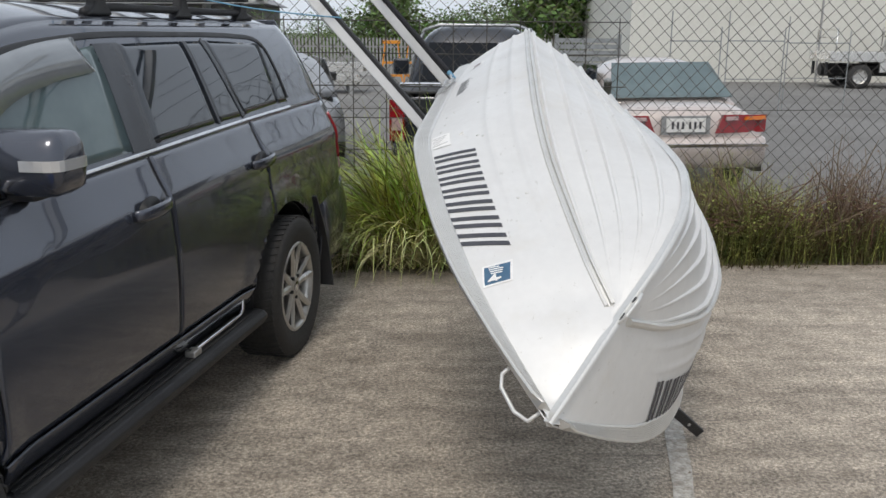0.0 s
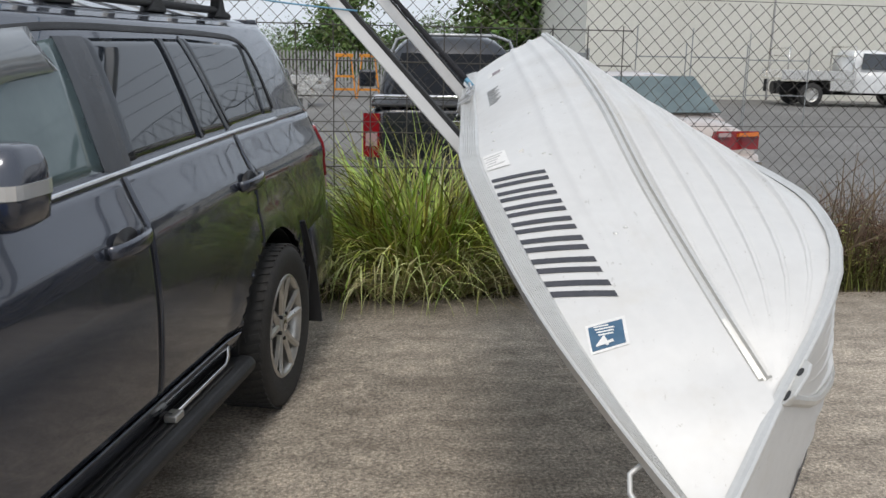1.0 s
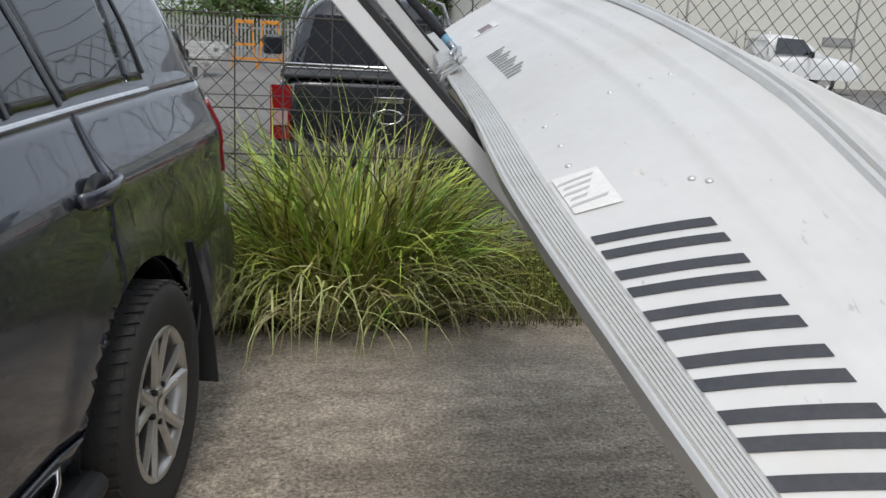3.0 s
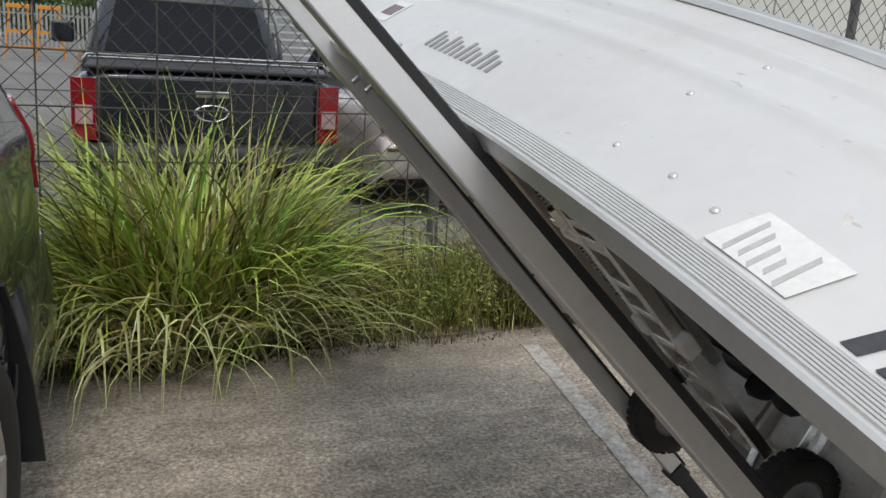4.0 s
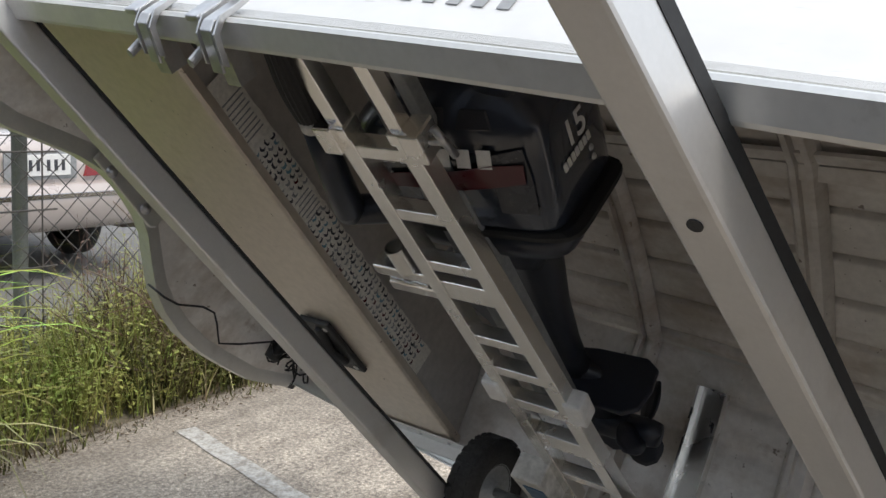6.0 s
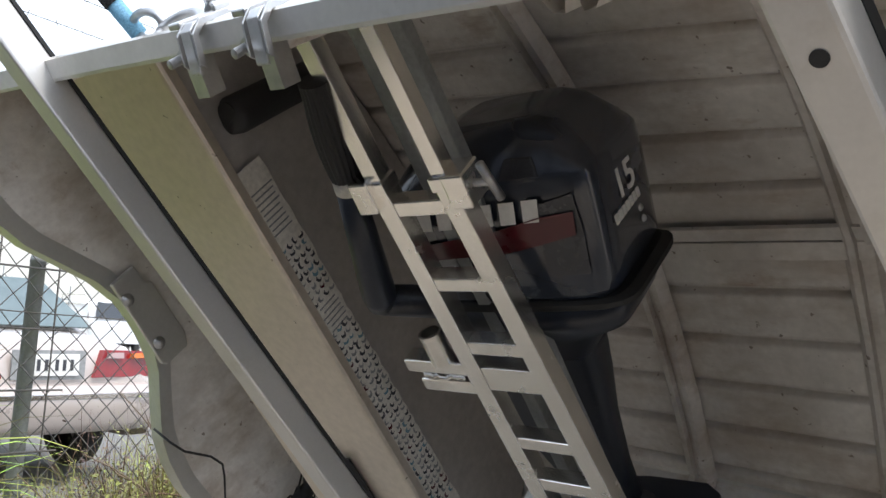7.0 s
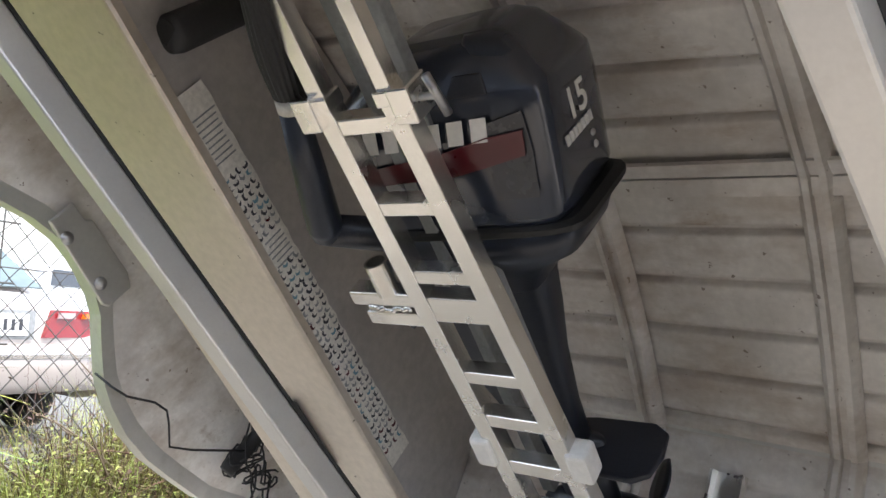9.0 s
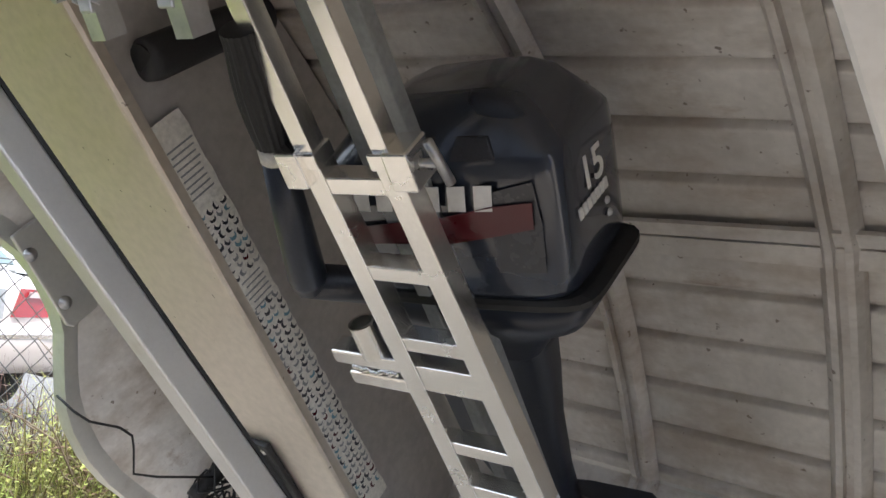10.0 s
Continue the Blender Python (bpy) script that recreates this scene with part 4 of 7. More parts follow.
ring = [p + o * 0.02 + d * 0.04 + t * (0.045 * math.cos(a)) + d * (0.022 * math.sin(a)) + o * (0.012 * math.sin(a)) for a in [i * math.pi / 10 for i in range(21)]]
tube(bm, ring, 0.007, 8)
tube(bm, [p + o * 0.02 + d * 0.04 + t * -0.045, p + o * 0.02 + d * 0.02 + t * -0.09], 0.008, 8)
part("shackle", bm, M_STEEL, clamp, "galvanised bow shackle", smooth=True)
bm = bmesh.new()
ring = [p + o * 0.03 + d * 0.05 + t * (0.085 + 0.035 * math.cos(a)) + o * (0.018 * math.sin(a)) for a in [i * math.pi / 10 for i in range(21)]]
tube(bm, ring, 0.006, 8)
part("hook", bm, M_STEEL, clamp, "steel snap hook", smooth=True)

hook_at = M_BOAT @ (p + o * 0.03 + d * 0.05 + t * 0.12)
hoist = thing("hoist_rope", "black sheathed hoist rope with a blue end, hooked to the boat", "rope")
rope_end = far_pt(-1.62, -0.02, 0.06)
rope_end = M_BOAT @ rope_end
dirv = (rope_end - hook_at).normalized()
bm = bmesh.new()
tube(bm, [hook_at - dirv * 0.01, hook_at + dirv * 0.05], 0.012, 10)
part("eye_splice", bm, M_ROPE_BLUE, hoist, "blue rope eye", smooth=True)
bm = bmesh.new()
rng = random.Random(5)
tube(bm, [hook_at + dirv * (0.04 + i * 0.03) + Vector((0, 0, -0.02 * math.sin(math.pi * i / 40))) for i in range(41)], [0.013 + rng.uniform(-0.002, 0.002) for i in range(41)], 10)
part("sheath", bm, M_ROPE_BLACK, hoist, "fuzzy black rope sheath", smooth=True)

tie = thing("tie_rope", "thin pale blue rope from the roof rack to the rail", "rope")
bm = bmesh.new()
a, b = Vector((-1.55, 3.3, 2.08)), M_BOAT @ near_pt(-1.28, -0.02, 0.04)
tube(bm, [a + (b - a) * i / 16 + Vector((0, 0, -0.06 * math.sin(math.pi * i / 16))) for i in range(17)], 0.003, 6)
part("cord", bm, M_ROPE_BLUE, tie, smooth=True)

# ---- motor loading ladder inside the boat ----
ladder = thing("motor_loader_frame", "welded square-tube aluminium ladder frame holding the outboard", "frame", M_BOAT)


def deck(b):
    """Depth of the frame's centre line: it slopes with the seats."""
    return 0.3125 - 0.09 * b


FRAME = Matrix(((1, 0, 0, 0.006), (0, 1, 0, 0), (-0.09, 0, 1, 0.3125), (0, 0, 0, 1)))
legs = (((2.3140, 2.3070), (-0.70, -0.43), 0.0140), ((2.2020, 2.1900), (-0.70, -0.43), 0.0125), ((2.3080, 2.2490), (-0.455, 0.62), 0.0160), ((2.1895, 2.1080), (-0.455, 0.62), 0.0160))
for (l0, l1), (b0, b1), r in legs:
    bm = bmesh.new()
    tube(bm, [FRAME @ Vector((b0, l0, 0)), FRAME @ Vector((b1, l1, 0))], r, square=True)
    part("tube", bm, M_ALU, ladder, "square aluminium tube", bevel=0.002)


def rail_l(b, side):
    return 2.3080 - (b + 0.455) / 1.075 * 0.059 if side else 2.1895 - (b + 0.455) / 1.075 * 0.0815


for b, w in ((-0.412, 0.024), (-0.281, 0.023), (-0.161, 0.023), (-0.100, 0.045), (0.036, 0.024), (0.130, 0.026), (0.236, 0.030), (0.36, 0.05), (0.50, 0.024)):
    bm = bmesh.new()
    a, c = rail_l(b, 0) + 0.0155, rail_l(b, 1) - 0.0155
    box(bm, (b, (a + c) / 2, 0), (w, c - a, 0.028), FRAME)
    part("rung", bm, M_ALU, ladder, "welded aluminium rung", bevel=0.002)
for side, sgn in ((0, -1), (1, 1)):
    bm = bmesh.new()
    box(bm, (-0.440, rail_l(-0.44, side) + sgn * (0.022 if side else 0.027), -0.004), (0.050, 0.036, 0.046), FRAME)
    col = part("collar", bm, M_ALU, ladder, "welded clamp collar", bevel=0.003)
    bm = bmesh.new()
    box(bm, (-0.448, rail_l(-0.448, side), -0.001), (0.022, 0.037, 0.037), FRAME)
    part("sleeve_end", bm, M_ALU, col, "square sleeve end round the inner tube", bevel=0.002)
    bm = bmesh.new()
    c = FRAME @ Vector((-0.440, rail_l(-0.44, side) + sgn * 0.04, -0.006))
    tube(bm, [c, c + Vector((0, sgn * 0.026, 0))], 0.0055, 8)
    tube(bm, [c + Vector((-0.030, sgn * 0.028, -0.002)), c + Vector((0.030, sgn * 0.031, 0.004))], 0.0062, 8)
    part("wing_bolt", bm, M_STEEL, col, "threaded bolt with a bar across its end", smooth=True)
    bm = bmesh.new()
    box(bm, (0.205, rail_l(0.205, side) + sgn * 0.024, -0.002), (0.062, 0.040, 0.042), FRAME)
    part("wrap", bm, M_WHITE, ladder, "white tape wrapped joint", bevel=0.007)
# side bracket: two welded tubes and a round socket
bm = bmesh.new()
box(bm, (-0.112, 2.357, 0.005), (0.024, 0.150, 0.034), FRAME)
br = part("side_bracket", bm, M_ALU, ladder, "welded aluminium side bracket", bevel=0.003)
bm = bmesh.new()
box(bm, (-0.074, 2.348, 0.003), (0.024, 0.130, 0.030), FRAME)
part("bracket_bar", bm, M_ALU, br, "second welded bar of the bracket", bevel=0.003)
bm = bmesh.new()
rg = random.Random(4)
for i in range(14):
    c = FRAME @ Vector((-0.093 + rg.uniform(-0.004, 0.004), 2.320 + 0.0060 * i, -0.010))
    lathe(bm, [(0.0, -0.005), (0.005, -0.002), (0.005, 0.002), (0.0, 0.005)], 6, axes((0, 0, 1), (1, 0, 0), (0, 1, 0), c))
part("weld_bead", bm, M_ALU, br, "lumpy bright weld bead", smooth=True)
bm = bmesh.new()
cup_at = FRAME @ Vector((-0.122, 2.352, -0.002))
lathe(bm, [(0.0, 0.0), (0.0195, 0.0), (0.0195, 0.058), (0.0155, 0.058), (0.0155, 0.006), (0.0, 0.006)], 24, axes((-1, 0, 0.09), (0, 1, 0), (0.09, 0, 1), cup_at))
part("cup", bm, M_ALU, ladder, "short round aluminium socket", smooth=False)
# inner slide tubes
for l in (2.208, 2.276):
    bm = bmesh.new()
    tube(bm, [FRAME @ Vector((-0.68, l + 0.006, 0.062)), FRAME @ Vector((0.36, l - 0.030, 0.052))], 0.012, square=True)
    part("slide_tube", bm, M_POST, ladder, "inner slide tube", bevel=0.002)

# wheels on an axle at the lower end
AX_B, AX_K = 0.626, 0.198
bm = bmesh.new()
tube(bm, [(AX_B, 1.93, AX_K), (AX_B, 2.50, AX_K)], 0.011, 12)
part("axle", bm, M_STEEL, ladder, "plain steel axle", smooth=True)
for sg in (0, 1):
    bm = bmesh.new()
    tube(bm, [(0.60, rail_l(0.6, sg), deck(0.6)), (AX_B, rail_l(0.6, sg), AX_K)], 0.014, square=True)
    part("axle_arm", bm, M_ALU, ladder, "short aluminium axle arm", bevel=0.002)


def small_wheel(l):
    m = axes((0, 1, 0), (1, 0, 0), (0, 0, -1), (AX_B, l, AX_K))
    bm = bmesh.new()
    lathe(bm, [(0.062, -0.028), (0.085, -0.036), (0.105, -0.037), (0.118, -0.028), (0.124, -0.012), (0.124, 0.012), (0.118, 0.028), (0.105, 0.037), (0.085, 0.036), (0.062, 0.028)], 40, m)
    w = part("tyre", bm, M_TYRE, ladder, "small black pneumatic tyre", smooth=True)
    bm = bmesh.new()
    for k in range(30):
        a = 2 * math.pi * k / 30
        for s in (-1, 1):
            box(bm, (s * 0.016, 0.1235, 0), (0.018, 0.004, 0.016), m @ Matrix.Rotation(a + s * 0.1, 4, "X"))
    tagged(part("tread", bm, M_TYRE, w, "blocky tread"), kind="stuff")
    bm = bmesh.new()
    lathe(bm, [(0.066, -0.030), (0.060, -0.026), (0.030, -0.014), (0.018, -0.030), (0.0, -0.030)], 28, m)
    lathe(bm, [(0.066, 0.030), (0.060, 0.026), (0.030, 0.014), (0.018, 0.030), (0.0, 0.030)], 28, m)
    part("rim", bm, M_POST, w, "grey steel rim", smooth=True)


small_wheel(2.47)
small_wheel(1.96)

carton = thing("spray_can_carton", "crumpled carton with blue and green print behind the axle", "carton", M_BOAT)
bm = bmesh.new()
box(bm, (0.55, 2.30, 0.235), (0.15, 0.075, 0.06))
part("carton_body", bm, M_PAPER, carton, "pale printed cardboard", bevel=0.004)
bm = bmesh.new()
box(bm, (0.535, 2.29, 0.2035), (0.06, 0.05, 0.002))
part("blue_print", bm, M_BLUE, carton, "blue printed patch")
bm = bmesh.new()
box(bm, (0.60, 2.30, 0.2035), (0.03, 0.06, 0.002))
part("green_print", bm, M_WEED, carton, "green printed patch")

# ---- outboard motor, stowed on the ladder frame ----
MOTOR_IN = axes((0, -1, 0), (0, 0, 1), (-1, 0, 0), (0.112, 2.212, 0.508)) @ Matrix.Translation((0, 0, 0.42)) @ Matrix.Rotation(-0.12, 4, "X") @ Matrix.Translation((0, 0, -0.42))
MOTOR = M_BOAT @ MOTOR_IN


def in_motor(b, l, k):
    """A place given in the boat, in the motor's own frame."""
    return MOTOR_IN.inverted() @ Vector((b, l, k))


motor = thing("outboard_motor", "black 15 horsepower tiller outboard motor with red and grey decals", "outboard motor", MOTOR)


def slab_loft(levels, n=28, power=3.2, tilt=0.0, taper=0.0):
    """Rounded-rectangle sections up the z axis: (z, x centre, y centre, half x, half y)."""
    bm = bmesh.new()
    rows = []
    for z, xc, yc, hx, hy in levels:
        row = []
        for k in range(n):
            a = 2 * math.pi * k / n
            c, s = math.cos(a), math.sin(a)
            f = (abs(c) ** power + abs(s) ** power) ** (-1 / power)
            row.append(Vector((xc + hx * c * f, yc + hy * s * f * (1 - taper * max(0.0, c * f)), z + tilt * (xc + hx * c * f))))
        rows.append(row)
    loft(bm, rows, closed=True, caps=True)
    return bm


TAPER = 0.06


def grown(levels, n, power, tilt, taper):
    """Cowl sections, deeper and taller than the panels on its flank."""
    return slab_loft([(0.45 + (z - 0.45) * (1.05 if z > 0.45 else 1.26), xc, yc + 0.015, hx, hy + 0.015) for z, xc, yc, hx, hy in levels], n, power, tilt, taper)


cowl = part("cowl", grown([(0.322, 0.0, -0.03, 0.166, 0.083), (0.332, 0.0, -0.03, 0.173, 0.087), (0.39, 0.004, -0.03, 0.176, 0.088), (0.445, 0.009, -0.03, 0.178, 0.086), (0.478, 0.011, -0.03, 0.177, 0.082), (0.488, 0.011, -0.03, 0.172, 0.077), (0.512, 0.018, -0.028, 0.146, 0.062), (0.536, 0.030, -0.025, 0.112, 0.046), (0.548, 0.036, -0.02, 0.078, 0.030)], 64, 8.0, tilt=0.03, taper=TAPER), M_MOTOR, motor, "glossy black engine cowl", bevel=0.006)
cowl.data.shade_smooth()
bm = grown([(0.308, 0.006, -0.03, 0.173, 0.086), (0.311, 0.010, -0.03, 0.183, 0.0895), (0.318, 0.010, -0.03, 0.1835, 0.090), (0.322, 0.005, -0.03, 0.173, 0.086)], 64, 7.0, tilt=0.03, taper=TAPER)
part("cowl_seal", bm, M_RUBBER, motor, "black rubber cowl seal")
part("lower_cowl", grown([(0.205, -0.012, -0.02, 0.066, 0.05), (0.246, -0.008, -0.025, 0.105, 0.062), (0.270, 0.002, -0.03, 0.152, 0.079), (0.308, 0.006, -0.03, 0.173, 0.086)], 64, 6.0, tilt=0.03, taper=TAPER), M_MOTORM, motor, "satin black lower cowl", smooth=True)


def side_y(x, z=0.4):
    """The cowl's flank at x."""
    c = max(-0.99, min(0.99, (x - 0.006) / 0.177))
    return -0.03 - 0.0885 * (1 - TAPER * max(0.0, c)) * (1 - abs(c) ** 8) ** 0.125 - 0.0022 + max(0.0, z - 0.47) * 0.10


on_flank = lambda lift: (lambda x, z, w: Vector((x, side_y(x, z) - lift - w, 0.335 + (z - 0.335) * 0.80 + 0.03 * x)))
bm = bmesh.new()
prism(bm, [(0.085, 0.338), (0.150, 0.338), (0.160, 0.42), (0.160, 0.492), (0.105, 0.480), (0.090, 0.40)], 0.0008, on_flank(0.0012))
part("side_panel", bm, M_MOTORG, cowl, "dark grey side panel")
bm = bmesh.new()
prism(bm, [(-0.12, 0.385), (0.03, 0.392), (0.088, 0.404), (0.150, 0.418), (0.156, 0.462), (0.10, 0.458), (0.03, 0.440), (-0.12, 0.418)], 0.001, on_flank(0.0035))
part("red_swoosh", bm, M_RED, cowl, "wine-red swoosh decal")
for i in range(7):
    x = -0.150 + i * 0.0375
    bm = bmesh.new()
    prism(bm, [(x + 0.002, 0.450), (x + 0.027, 0.450), (x + 0.034, 0.492), (x + 0.009, 0.492)], 0.001, on_flank(0.003))
    part("name_bar", bm, M_WHITE, cowl, "white maker's name bar")
letters("horsepower_number", "15", 0.060, M_WHITE, cowl, axes((0, 1, 0), (0.05, 0, 1), (1, 0, 0), (0.1872, -0.020, 0.432)), "white number")
for i in range(7):
    bm = bmesh.new()
    box(bm, (0.1850, -0.066 + i * 0.0122, 0.396), (0.002, 0.0085, 0.014))
    part("name_bar", bm, M_WHITE, cowl, "white maker's name bar")
bm = bmesh.new()
prism(bm, [(0.05, 0.488), (0.115, 0.490), (0.105, 0.514), (0.06, 0.514)], 0.005, lambda x, z, w: Vector((x, -0.104 - w + (z - 0.488) * 0.6, z)))
part("vent_panel", bm, M_MOTORG, cowl, "grey vent panel", bevel=0.002)
bm = bmesh.new()
prism(bm, [(-0.10, 0.488), (0.03, 0.488), (0.03, 0.514), (-0.08, 0.514)], 0.005, lambda x, z, w: Vector((x, -0.104 - w + (z - 0.488) * 0.6, z)))
part("vent_panel", bm, M_MOTORG, cowl, "grey vent panel", bevel=0.002)
part("lifting_grip", slab_loft([(0.495, 0.120, -0.03, 0.044, 0.052), (0.530, 0.112, -0.03, 0.040, 0.048), (0.548, 0.10, -0.03, 0.032, 0.040), (0.554, 0.09, -0.03, 0.02, 0.03)], 24, 5.0), M_MOTORM, cowl, "moulded rear lifting grip", smooth=True)
for z in (0.350, 0.368):
    bm = bmesh.new()
    lathe(bm, [(0.0, 0.004), (0.004, 0.003), (0.006, 0.0)], 12, axes((1, 0, 0), (0, 1, 0), (0, 0, 1), (0.179, 0.012, z)))
    part("screw", bm, M_STEEL, cowl, smooth=True)
part("midsection", slab_loft([(0.185, 0.0, -0.012, 0.070, 0.052), (0.13, -0.008, -0.006, 0.060, 0.048), (0.07, -0.015, 0, 0.056, 0.042), (-0.03, -0.03, 0, 0.052, 0.036), (-0.15, -0.036, 0, 0.046, 0.031), (-0.25, -0.036, 0, 0.046, 0.027)], 28, 2.8), M_MOTORM, motor, "slender black exhaust leg", smooth=True)
bm = bmesh.new()
prism(bm, [(-0.11, -0.04), (0.0, -0.065), (0.11, -0.070), (0.140, -0.05), (0.148, 0.0), (0.140, 0.05), (0.11, 0.070), (0.0, 0.065), (-0.11, 0.04)], 0.012, lambda x, y, w: Vector((x, y, -0.258 + w + 0.06 * max(0.0, 0.02 - x))))
part("cavitation_plate", bm, M_MOTORM, motor, "flat black cavitation plate", bevel=0.004)
part("gearcase_strut", slab_loft([(-0.233, -0.035, 0, 0.075, 0.022), (-0.318, -0.03, 0, 0.062, 0.019), (-0.388, -0.025, 0, 0.06, 0.02)], 24, 2.2), M_MOTORM, motor, smooth=True)
bm = bmesh.new()
lathe(bm, [(0.0, -0.14), (0.018, -0.125), (0.030, -0.09), (0.034, -0.03), (0.034, 0.04), (0.030, 0.06)], 24, axes((1, 0, 0), (0, 1, 0), (0, 0, 1), (0, 0, -0.418)), caps=False)
part("gearcase", bm, M_MOTORM, motor, "torpedo-shaped gearcase", smooth=True)
bm = bmesh.new()
prism(bm, [(-0.09, -0.443), (0.0, -0.443), (0.02, -0.523), (-0.01, -0.538), (-0.06, -0.493)], 0.008, lambda x, z, w: Vector((x, w - 0.004, z)))
part("skeg", bm, M_MOTORM, motor, bevel=0.002)
prop = bmesh.new()
lathe(prop, [(0.030, 0.06), (0.031, 0.10), (0.026, 0.125), (0.0, 0.13)], 20, axes((1, 0, 0), (0, 1, 0), (0, 0, 1), (0, 0, -0.418)))
for i in range(3):
    a0 = 2 * math.pi * i / 3 + 0.4
    rows = []
    for j in range(7):
        r = 0.026 + 0.085 * j / 6
        wd = 0.055 * math.sin(math.pi * (0.18 + 0.72 * j / 6))
        rows.append([Vector((0.092 + s * wd * 0.55, r * math.cos(a0 + s * wd / r * 0.55), -0.418 + r * math.sin(a0 + s * wd / r * 0.55))) for s in (-1, -0.4, 0.2, 0.8)])
    loft(prop, rows)
pr = part("propeller", prop, M_MOTORM, motor, "three-blade black propeller", smooth=True)
pr.modifiers.new("sheet", "SOLIDIFY").thickness = 0.004
# clamp bracket and tiller arm
bm = bmesh.new()
for y in (-0.05, 0.05):
    prism(bm, [(-0.16, 0.10), (-0.08, 0.12), (-0.065, -0.10), (-0.10, -0.15), (-0.14, -0.06), (-0.20, 0.02)], 0.014, lambda x, z, w: Vector((x, y + w - 0.007, z)))
box(bm, (-0.09, 0, 0.10), (0.05, 0.12, 0.03))
part("clamp_bracket", bm, M_MOTORM, motor, "black cast clamp bracket", bevel=0.004)
for y in (-0.03, 0.03):
    bm = bmesh.new()
    tube(bm, [(-0.15, y, 0.06), (-0.23, y, 0.05)], 0.008, 10)
    tube(bm, [(-0.232, y - 0.03, 0.05), (-0.232, y + 0.03, 0.05)], 0.006, 8)
    part("clamp_screw", bm, M_STEEL if y > 0 else M_MOTORM, motor, "clamp screw with toggle", smooth=True)
bm = bmesh.new()
tube(bm, [in_motor(-0.200, 2.462, 0.362), in_motor(-0.220, 2.455, 0.360), in_motor(-0.315, 2.420, 0.357), in_motor(-0.432, 2.378, 0.355)], [0.026, 0.029, 0.026, 0.0205], 16)
part("tiller_arm", bm, M_MOTORM, motor, "black tiller arm", smooth=True)
bm = bmesh.new()
tube(bm, [in_motor(-0.435, 2.377, 0.355), in_motor(-0.456, 2.370, 0.355)], 0.0215, 20)
part("throttle_ring", bm, M_PAPER, motor, "pale throttle marking ring", smooth=True)
bm = bmesh.new()
p0, p1 = in_motor(-0.458, 2.369, 0.355), in_motor(-0.612, 2.325, 0.355)
ax = (p1 - p0).normalized()
ux = ax.cross(Vector((0, 1, 0))).normalized()
uy = ax.cross(ux)
rows = []
for i in range(11):
    f = i / 10
    rows.append([p0 + (p1 - p0) * f + (ux * math.cos(a) + uy * math.sin(a)) * ((0.0225 + 0.005 * math.sin(math.pi * min(1.0, f * 1.15))) * (1.0 if k % 2 else 0.93)) for k, a in enumerate([2 * math.pi * k / 40 for k in range(40)])])
loft(bm, rows, closed=True, caps=True)
part("throttle_grip", bm, M_RUBBER, motor, "fluted black rubber grip")
bm = bmesh.new()
tube(bm, [in_motor(-0.205, 2.460, 0.364), in_motor(-0.140, 2.420, 0.43), in_motor(-0.12, 2.38, 0.47)], [0.027, 0.030, 0.034], 12)
part("tiller_pivot", bm, M_MOTORM, motor, "tiller pivot", smooth=True)

# ---- small things lying in the boat ----
torch = thing("black_hand_lamp", "black hand lamp with a tangled cable in the stern corner", "lamp", M_BOAT)
bm = bmesh.new()
lathe(bm, [(0.0, 0.0), (0.020, 0.0), (0.024, 0.02), (0.021, 0.03), (0.021, 0.12), (0.026, 0.13), (0.033, 0.165), (0.033, 0.18), (0.028, 0.182), (0.026, 0.172), (0.0, 0.170)], 18, axes((0.0, -0.15, 0.99), (1, 0, 0), (0, 0.99, 0.15), (0.545, 3.248, 0.300)))
part("lamp_body", bm, M_BLACKPL, torch, "black plastic lamp body", smooth=True)
rng = random.Random(8)
for i in range(11):
    bm = bmesh.new()
    c = Vector((0.555 + rng.uniform(-0.03, 0.06), 3.20 + rng.uniform(-0.05, 0.04), 0.40 + rng.uniform(-0.09, 0.08)))
    ph = rng.uniform(0, 6)
    tube(bm, [c + Vector((rng.uniform(0.025, 0.045) * math.cos(a + ph), 0.03 * math.sin(a + ph), 0.035 * math.sin(1.5 * a + i))) for a in [k * math.pi / 8 for k in range(15)]], 0.0028, 6)
    part("cable_loop", bm, M_BLACKPL, torch, "thin tangled black cable", smooth=True)
cable = thing("stern_cable", "thin black cable hooked over the transom capping", "cable", M_BOAT)
bm = bmesh.new()
tube(bm, [(0.135, 3.345, 0.252), (0.160, 3.290, 0.240), (0.198, 3.275, 0.246), (0.262, 3.268, 0.284), (0.300, 3.264, 0.292), (0.325, 3.262, 0.276), (0.370, 3.260, 0.238), (0.42, 3.25, 0.27), (0.53, 3.22, 0.36)], 0.003, 6)
part("wire", bm, M_BLACKPL, cable, smooth=True)
box_b = thing("black_tube_mount", "black round-ended tube mount on the seat panel", "mount", M_BOAT)
bm = bmesh.new()
tube(bm, [(-0.550, 2.632, 0.428), (-0.545, 2.630, 0.440), (-0.525, 2.622, 0.54), (-0.500, 2.610, 0.65)], [0.031, 0.033, 0.032, 0.030], 20)
part("tube_body", bm, M_BLACKPL, box_b, smooth=True)
bm = bmesh.new()
tube(bm, [(-0.5505, 2.6321, 0.4262), (-0.5500, 2.632, 0.4290)], 0.024, 16)
part("tube_mouth", bm, M_RUBBER, box_b)

